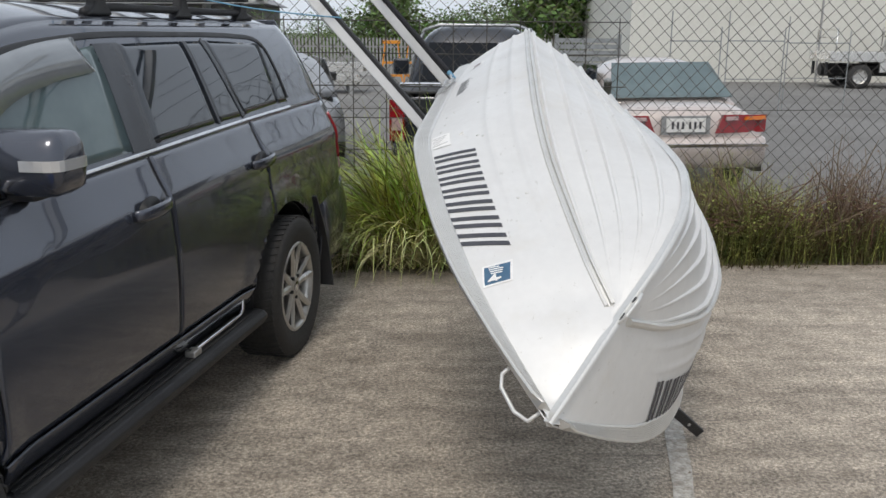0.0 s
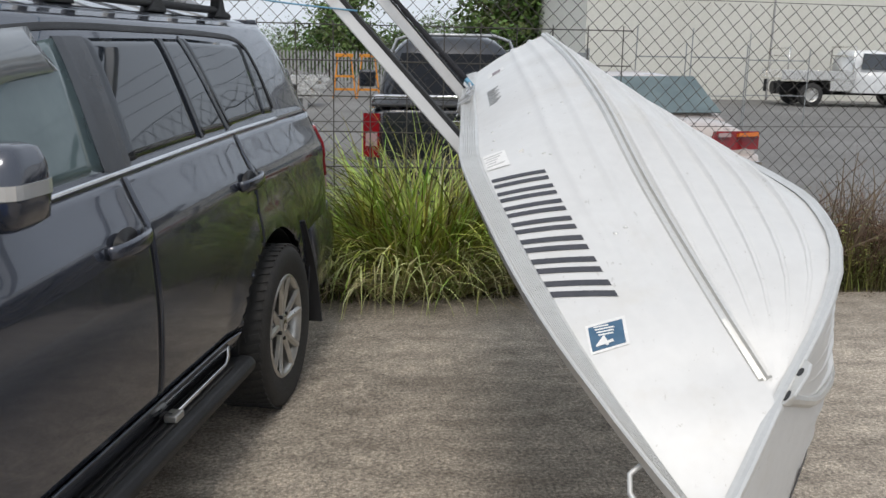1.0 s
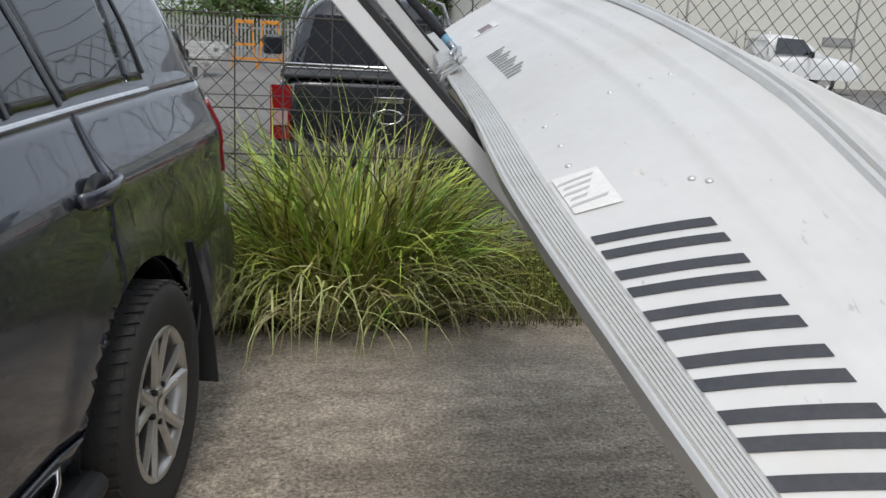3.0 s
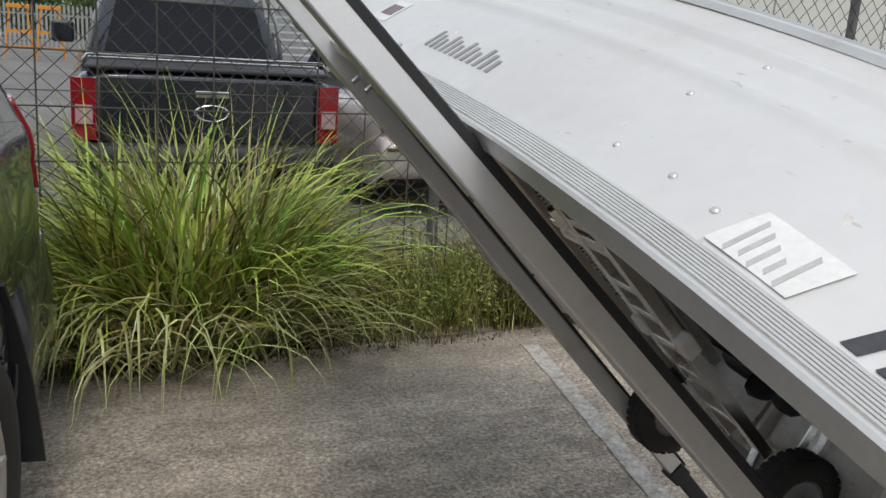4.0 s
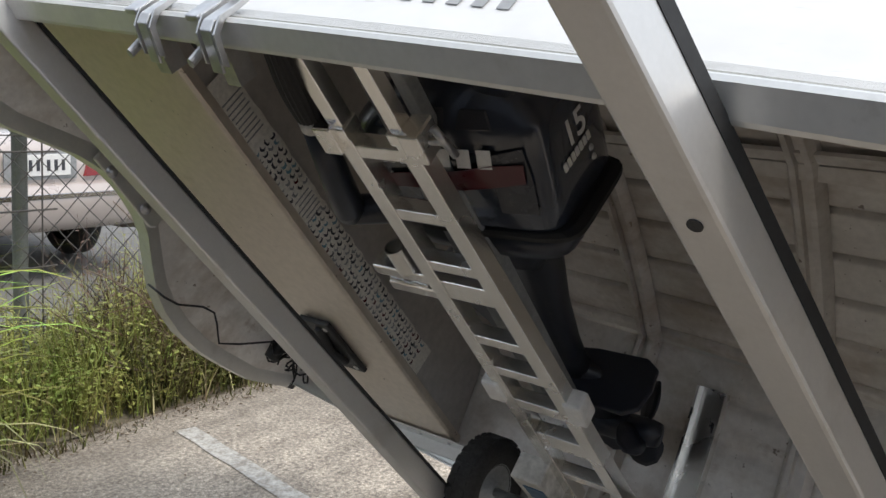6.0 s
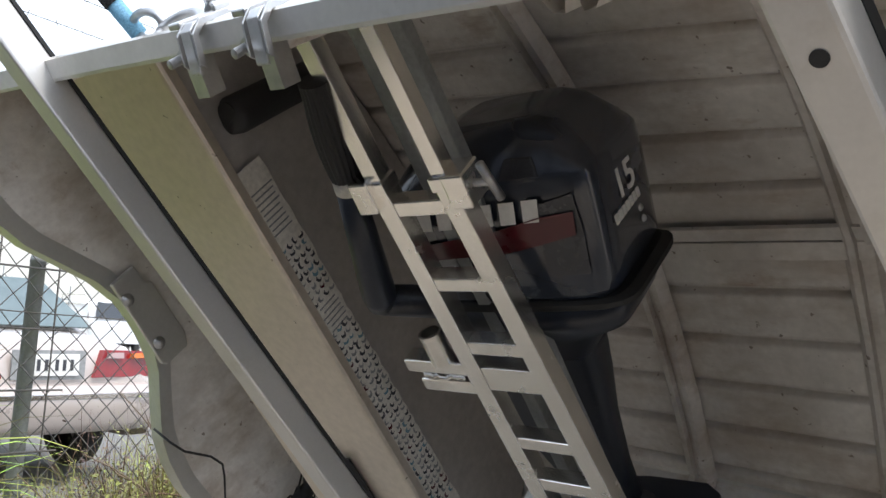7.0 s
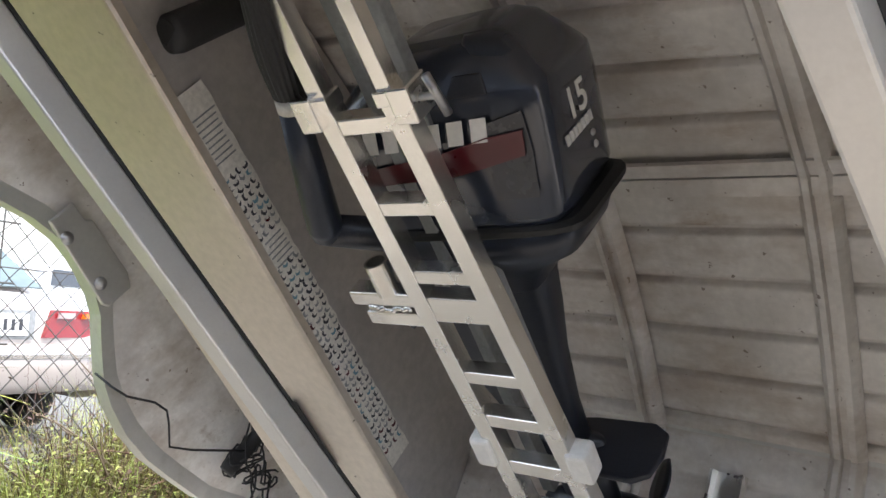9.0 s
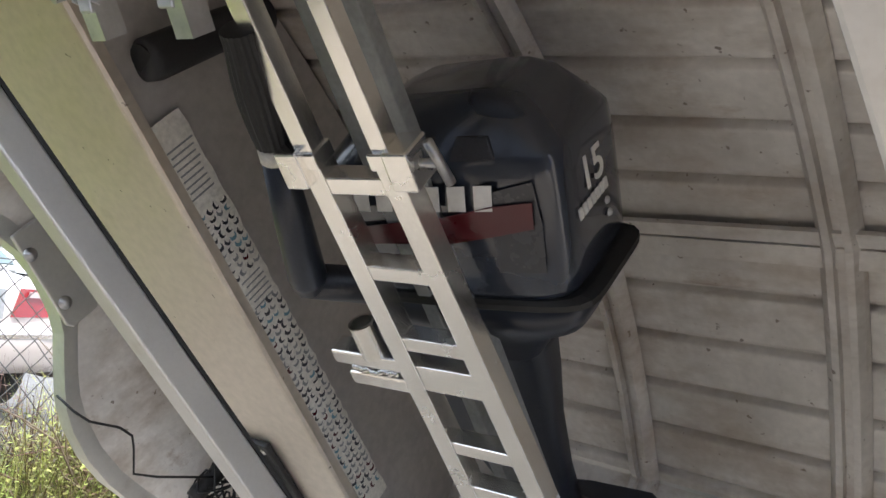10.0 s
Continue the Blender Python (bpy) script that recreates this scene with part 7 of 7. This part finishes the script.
gate = part("tailgate", bm, M_UTE, ute, "navy tailgate", bevel=0.012)
bm = bmesh.new()
box(bm, (0, -0.035, 0.955), (0.24, 0.02, 0.05))
part("gate_handle", bm, M_CHROME, gate, "chrome tailgate handle", bevel=0.006)
bm = bmesh.new()
lathe(bm, [(0.068, 0.0), (0.070, 0.008), (0.078, 0.010), (0.085, 0.0)], 28, axes((0, -1, 0), (1.5, 0, 0), (0, 0, 0.75), (0, -0.028, 0.82)))
part("badge", bm, M_CHROME, gate, "plain chrome oval ring", smooth=True)
for s in (-1, 1):
    lamp = quad_patch(ute, "tail_lamp", [(s * 0.775, -0.03, 0.62), (s * 0.93, 0.01, 0.62), (s * 0.93, 0.01, 1.04), (s * 0.775, -0.03, 1.04)], M_REDLENS, "tall red tail lamp", 0.05)
    quad_patch(ute, "clear_lens", [(s * 0.80, -0.058, 0.73), (s * 0.91, -0.034, 0.73), (s * 0.91, -0.034, 0.86), (s * 0.80, -0.058, 0.86)], M_CLEARLENS, "clear lens block", 0.012).parent = lamp
    bm = bmesh.new()
    box(bm, (s * 1.02, 3.4, 1.25), (0.22, 0.10, 0.22))
    part("wing_mirror", bm, M_UTE, ute, "wing mirror", bevel=0.03)
    quad_patch(ute, "side_window", [(s * 0.79, 1.8, 1.15), (s * 0.79, 3.4, 1.15), (s * 0.70, 3.1, 1.62), (s * 0.70, 1.9, 1.66)], M_GLASS_DARK, "side window")
    for y in (1.15, 4.3):
        far_wheel(ute, s * 0.80, y, 0.38, 0.24, M_ALLOY, s)
part("step_bumper", slab_loft([(0.42, 0, 0.0, 0.85, 0.12), (0.46, 0, -0.02, 0.90, 0.14), (0.58, 0, -0.02, 0.90, 0.14), (0.60, 0, 0.0, 0.88, 0.12)], 32, 6), M_BLACKPL, ute, "dark step bumper", smooth=True)
bm = bmesh.new()
box(bm, (0.35, 1.50, 1.25), (0.07, 0.012, 0.06))
part("window_sticker", bm, M_RED, ute, "small red sticker")

silver = thing("silver_hatchback", "silver car parked beyond the fence, seen from the front corner", "car", pose(-2.1, 12.6, 0.02, 0, 0, 192))
car_shell(silver, [(-2.1, 0.45, 0.75, 0.85), (-2.0, 0.3, 0.88, 0.95), (-1.2, 0.26, 0.98, 1.0), (1.6, 0.26, 1.0, 1.0), (2.1, 0.35, 0.85, 0.9)], 1.75, M_SILVER, "body", "silver body", 0.05, 5)
car_shell(silver, [(-1.3, 0.9, 1.0, 0.86), (-0.6, 0.9, 1.38, 0.79), (0.0, 0.9, 1.47, 0.78), (1.3, 0.9, 1.44, 0.78), (1.95, 0.9, 1.05, 0.84)], 1.75, M_SILVER, "cabin", "cabin and roof", 0.14, 4)
for s in (-1, 1):
    quad_patch(silver, "side_window", [(s * 0.76, -0.9, 1.0), (s * 0.76, 1.5, 1.0), (s * 0.67, 1.2, 1.36), (s * 0.67, -0.4, 1.36)], M_GLASS_DARK, "side window")
    bm = bmesh.new()
    box(bm, (s * 0.97, -0.75, 1.03), (0.2, 0.1, 0.14))
    part("wing_mirror", bm, M_BLACKPL, silver, "dark wing mirror", bevel=0.03)
    for y in (-1.35, 1.35):
        far_wheel(silver, s * 0.77, y, 0.32, 0.2, M_ALLOY, s)

# white tray-back ute beside the wall
tray = thing("tray_back_ute", "white single-cab tray-back ute parked along the wall", "utility", pose(15.2, 27.2, 0.10, 0, 0, -96))
car_shell(tray, [(0.0, 0.45, 1.15, 0.95), (0.9, 0.45, 1.2, 1.0), (2.0, 0.45, 1.18, 1.0), (2.9, 0.45, 1.05, 0.98), (3.2, 0.5, 0.85, 0.9)], 1.75, M_WHITECAR, "body", "white cab and bonnet", 0.02, 6)
car_shell(tray, [(0.0, 1.0, 1.62, 0.86), (0.08, 1.0, 1.75, 0.84), (0.9, 1.0, 1.77, 0.84), (1.25, 1.0, 1.68, 0.85), (1.95, 1.0, 1.18, 0.92)], 1.75, M_WHITECAR, "cabin", "white cabin", 0.08, 5)
for s in (-1, 1):
    quad_patch(tray, "side_window", [(s * 0.80, 0.25, 1.18), (s * 0.80, 1.55, 1.18), (s * 0.73, 1.15, 1.64), (s * 0.73, 0.30, 1.66)], M_GLASS_DARK, "side window")
    for y in (-1.25, 1.95):
        far_wheel(tray, s * 0.75, y, 0.37, 0.24, M_ALLOY, s)
    bm = bmesh.new()
    box(bm, (s * 0.92, -1.1, 0.98), (0.03, 2.3, 0.26))
    part("drop_side", bm, M_ALU, tray, "aluminium drop side", bevel=0.006)
    bm = bmesh.new()
    box(bm, (s * 0.85, -0.35, 0.66), (0.1, 0.7, 0.32))
    part("tool_box", bm, M_ALU, tray, "under-tray tool box", bevel=0.01)
    bm = bmesh.new()
    box(bm, (s * 0.98, 1.35, 1.2), (0.2, 0.1, 0.2))
    part("wing_mirror", bm, M_BLACKPL, tray, "black wing mirror", bevel=0.03)
bm = bmesh.new()
box(bm, (0, -1.1, 0.85), (1.82, 2.32, 0.06))
part("tray_floor", bm, M_ALU, tray, "aluminium tray floor", bevel=0.006)
for y, h in ((-0.02, 1.85), (-2.05, 1.78)):
    bm = bmesh.new()
    tube(bm, [(-0.85, y, 0.88), (-0.85, y, h), (0.85, y, h), (0.85, y, 0.88)], 0.025, 8)
    tube(bm, [(-0.85, y, (h + 0.9) / 2 + 0.2), (0.85, y, (h + 0.9) / 2 + 0.2)], 0.02, 8)
    part("ladder_rack", bm, M_ALU, tray, "tubular ladder rack", smooth=True)
bm = bmesh.new()
tube(bm, [(-0.6, -2.2, 0.4), (-0.6, -2.2, 0.8)], 0.05, 6)
tube(bm, [(0.6, -2.2, 0.4), (0.6, -2.2, 0.8)], 0.05, 6)
tube(bm, [(0, -2.2, 0.55), (0, 2.0, 0.55)], 0.2, 8)
part("chassis", bm, M_BLACKPL, tray, "dark chassis and mud flaps")

# ---- large cream building ----
hall = thing("cream_warehouse", "large cream-painted warehouse wall", "warehouse")
bm = bmesh.new()
box(bm, (37.5, 40.0, 2.6), (60.0, 20.0, 5.6))
part("wall", bm, M_WALLPAINT, hall, "cream painted panel wall")
for i in range(9):
    bm = bmesh.new()
    box(bm, (7.5 + 6.6 * (i + 1), 29.99, 2.6), (0.06, 0.06, 5.6))
    part("panel_joint", bm, M_PALING, hall, "vertical panel joint")
bm = bmesh.new()
box(bm, (37.5, 40.0, 5.5), (60.6, 20.6, 0.25))
part("roof", bm, M_ROOFGREY, hall, "flat grey roof edge")
bm = bmesh.new()
box(bm, (20.1, 29.97, 1.75), (1.3, 0.06, 0.28))
part("wall_vent", bm, M_PALING, hall, "grey louvred wall vent")
verge = tagged(sheet("grass_verge", 7.2, 60, 28.4, 30.0, 0.07, 60, 6, M_GRASSFAR, rough_z=0.03), "thin grass verge along the wall", "verge", kind="structure")

# racks and hurdles standing in the yard
rack_y = thing("steel_stillage", "grey slatted steel stillage panel with corner posts", "stillage", pose(3.05, 15.0, 0.02))
for x in (-0.55, 0.55):
    bm = bmesh.new()
    box(bm, (x, 0, 0.85), (0.06, 0.06, 1.70))
    part("corner_post", bm, M_POST, rack_y, "grey corner post", bevel=0.005)
for i in range(13):
    bm = bmesh.new()
    box(bm, (0, 0.0, 0.33 + i * 0.105), (1.06, 0.02, 0.075))
    part("slat", bm, M_POST, rack_y, "grey level slat")
for i, (x, w, h) in enumerate(((5.6, 1.0, 1.75), (7.2, 1.2, 1.75), (9.0, 1.4, 1.7))):
    fr = thing("scaffold_hurdle", "thin tubular steel hurdle standing in the yard", "hurdle", pose(x, 17.0 + i, 0.02), group="yard frames")
    bm = bmesh.new()
    tube(bm, [(-w / 2, 0, 0), (-w / 2, 0, h + 0.4)], 0.013, 6)
    part("upright", bm, M_POST, fr)
    bm = bmesh.new()
    tube(bm, [(w / 2, 0, 0), (w / 2, 0, h + 0.1)], 0.013, 6)
    part("upright", bm, M_POST, fr)
    bm = bmesh.new()
    tube(bm, [(-w / 2, 0, h * 0.9), (w / 2, 0, h * 0.9)], 0.012, 6)
    part("cross_bar", bm, M_POST, fr)
    bm = bmesh.new()
    tube(bm, [(-w / 2, 0, h * 0.45), (w / 2, 0, h * 0.45)], 0.010, 6)
    part("cross_bar", bm, M_POST, fr)

# palisade fence
pal = thing("palisade_fence", "grey weathered palisade fence", "fence", kind="structure")
pw = bmesh.new()
prism(pw, [(-0.035, 0.0), (0.035, 0.0), (0.035, 1.42), (0.0, 1.50), (-0.035, 1.42)], 0.02, lambda x, z, w: Vector((x, w, z)))
first = part("paling", pw, M_PALING, pal)
first.location = (-9.0, 34.0, 0.02)
for i in range(1, 120):
    o2 = new("paling", first.data)
    o2.parent = pal
    o2.location = (-9.0 + i * 0.135, 34.0, 0.02)
for z in (0.35, 1.15):
    bm = bmesh.new()
    box(bm, (-1.0, 34.04, z), (16.3, 0.04, 0.06))
    part("rail", bm, M_PALING, pal, "level rail")

for i, x in enumerate((-0.62, 0.12)):
    tr_ = thing("orange_trestle", "orange steel trestle in the yard", "trestle", pose(x, 28.0, 0.02), group="orange trestles")
    for s in (-1, 1):
        for y in (-0.3, 0.3):
            bm = bmesh.new()
            tube(bm, [(s * 0.36, y, 0.0), (s * 0.20, y * 0.5, 1.35)], 0.02, 8)
            part("leg", bm, M_ORANGE, tr_, "orange leg")
    bm = bmesh.new()
    box(bm, (0, 0, 1.38), (0.55, 0.4, 0.10))
    part("top_beam", bm, M_ORANGE, tr_, "orange top beam", bevel=0.01)
    for z in (0.35, 0.75):
        bm = bmesh.new()
        box(bm, (0, -0.2, z), (0.60, 0.04, 0.07))
        part("brace", bm, M_ORANGE, tr_, "orange brace")
pile = thing("metal_pile", "pile of bright aluminium lengths in the yard", "metal pile", pose(-2.3, 24.0, 0.02, 0, 0, 8))
rng = random.Random(61)
for i in range(34):
    bm = bmesh.new()
    z = 0.35 + (i // 8) * 0.13
    tube(bm, [(-1.0 + rng.uniform(-0.3, 0.2), rng.uniform(-0.8, 0.8), z + rng.uniform(-0.03, 0.03)), (1.0 + rng.uniform(-0.4, 0.4), rng.uniform(-0.8, 0.8), z + rng.uniform(-0.04, 0.06))], rng.uniform(0.03, 0.06), square=True)
    part("length", bm, M_ALU, pile)
for x in (-0.6, 0.6):
    bm = bmesh.new()
    box(bm, (x, 0, 0.15), (0.12, 1.6, 0.30))
    part("bearer", bm, M_PALING, pile, "timber bearer")
house = thing("far_house", "small dark house with a grey gable roof far behind", "house", pose(-13.5, 62.0, 0.02))
bm = bmesh.new()
box(bm, (0, 0, 1.7), (8.0, 8.0, 3.4))
part("wall", bm, M_BRICK, house, "dark wall")
bm = bmesh.new()
prism(bm, [(-4.6, 3.3), (4.6, 3.3), (0.0, 5.4)], 9.0, lambda x, z, w: Vector((x, w - 4.5, z)))
part("roof", bm, M_ROOFGREY, house, "grey gable roof")
bm = bmesh.new()
box(bm, (1.8, -4.02, 1.9), (1.4, 0.08, 1.1))
part("window", bm, M_GLASS_DARK, house, "dark window")


# ---- trees ----
def tree(x, y, h, w, seed, n_leaf=8800):
    rng = random.Random(seed)
    root = thing("tree", "leafy green tree behind the palisade fence", "tree", pose(x, y, -0.1), group="far trees")
    bm = bmesh.new()
    tube(bm, [(0, 0, 0), (0.1, 0, h * 0.2), (0.0, 0.1, h * 0.45), (0.1, 0, h * 0.7)], [0.03 * h, 0.024 * h, 0.016 * h, 0.006 * h], 9)
    trunk = part("trunk", bm, M_BARK, root, "tapered brown trunk", smooth=True)
    tips = []
    for i in range(15):
        a, z = rng.uniform(0, 6.28), h * rng.uniform(0.12, 0.62)
        ln = w * rng.uniform(0.28, 0.52)
        e = Vector((math.cos(a) * ln, math.sin(a) * ln, h * rng.uniform(0.08, 0.30)))
        s = Vector((0, 0, z))
        bm = bmesh.new()
        tube(bm, [s, s + e * 0.5 + Vector((0, 0, 0.1)), s + e], [0.010 * h, 0.006 * h, 0.002 * h], 6)
        part("limb", bm, M_BARK, trunk)
        tips += [s + e, s + e * 0.6]
    tips.append(Vector((0, 0, h * 0.86)))
    verts, faces = [], []
    for i in range(n_leaf):
        t = tips[rng.randrange(len(tips))]
        r = w * 0.21
        c = t + Vector((rng.gauss(0, r * 0.62), rng.gauss(0, r * 0.62), rng.gauss(0, r * 0.5)))
        if noise.noise(c * (1.6 / w * 2) + Vector((seed, 0, 0))) < -0.22 or c.z < 0.2:
            continue
        s = rng.uniform(0.10, 0.24) * (h / 6)
        u = Vector((rng.uniform(-1, 1), rng.uniform(-1, 1), rng.uniform(-0.7, 0.7))).normalized()
        v = u.cross(Vector((rng.uniform(-1, 1), rng.uniform(-1, 1), rng.uniform(-1, 1)))).normalized()
        q = len(verts)
        verts += [tuple(c - u * s), tuple(c + v * s * 0.45), tuple(c + u * s), tuple(c - v * s * 0.45)]
        faces.append((q, q + 1, q + 2, q + 3))
    me = bpy.data.meshes.new("crown")
    me.from_pydata(verts, [], faces)
    me.materials.append(M_LEAF)
    ob = new("crown", me)
    ob.parent = root
    tagged(ob, "uneven green crown of small leaves", kind="stuff")


for i, (x, y, h, w) in enumerate(((-1.5, 40, 4.2, 3.7), (1.5, 43, 2.5, 3.2), (3.4, 45, 3.0, 3.4), (6.3, 39, 5.4, 4.2), (-5.2, 45, 2.0, 4.0), (-9.5, 47, 2.3, 5.0), (-14, 49, 2.4, 5.5), (-19, 50, 2.5, 6.0), (0.6, 56, 2.6, 6.0), (-4.5, 60, 2.4, 7.0), (5.5, 60, 3.4, 6.5))):
    tree(x, y, h, w, 70 + i)

# ---- blue crate beside the front wheel ----
crate = thing("blue_crate", "bright blue plastic crate standing on the concrete", "crate", pose(-1.064, 1.058, -0.05, 0, 0, -17.8))
bm = bmesh.new()
for c, d in (((0, 0, 0.02), (0.50, 0.36, 0.02)), ((-0.25, 0, 0.39), (0.02, 0.36, 0.78)), ((0.25, 0, 0.39), (0.02, 0.36, 0.78)), ((0, -0.17, 0.39), (0.48, 0.02, 0.78)), ((0, 0.17, 0.39), (0.48, 0.02, 0.78))):
    box(bm, c, d)
part("crate_body", bm, M_BLUEPL, crate, bevel=0.004)
bm = bmesh.new()
for c, d in (((-0.26, 0, 0.785), (0.05, 0.42, 0.03)), ((0.26, 0, 0.785), (0.05, 0.42, 0.03)), ((0, -0.185, 0.785), (0.47, 0.05, 0.03)), ((0, 0.185, 0.785), (0.47, 0.05, 0.03))):
    box(bm, c, d)
part("rim", bm, M_BLUEPL, crate, "blue rolled rim", bevel=0.006)
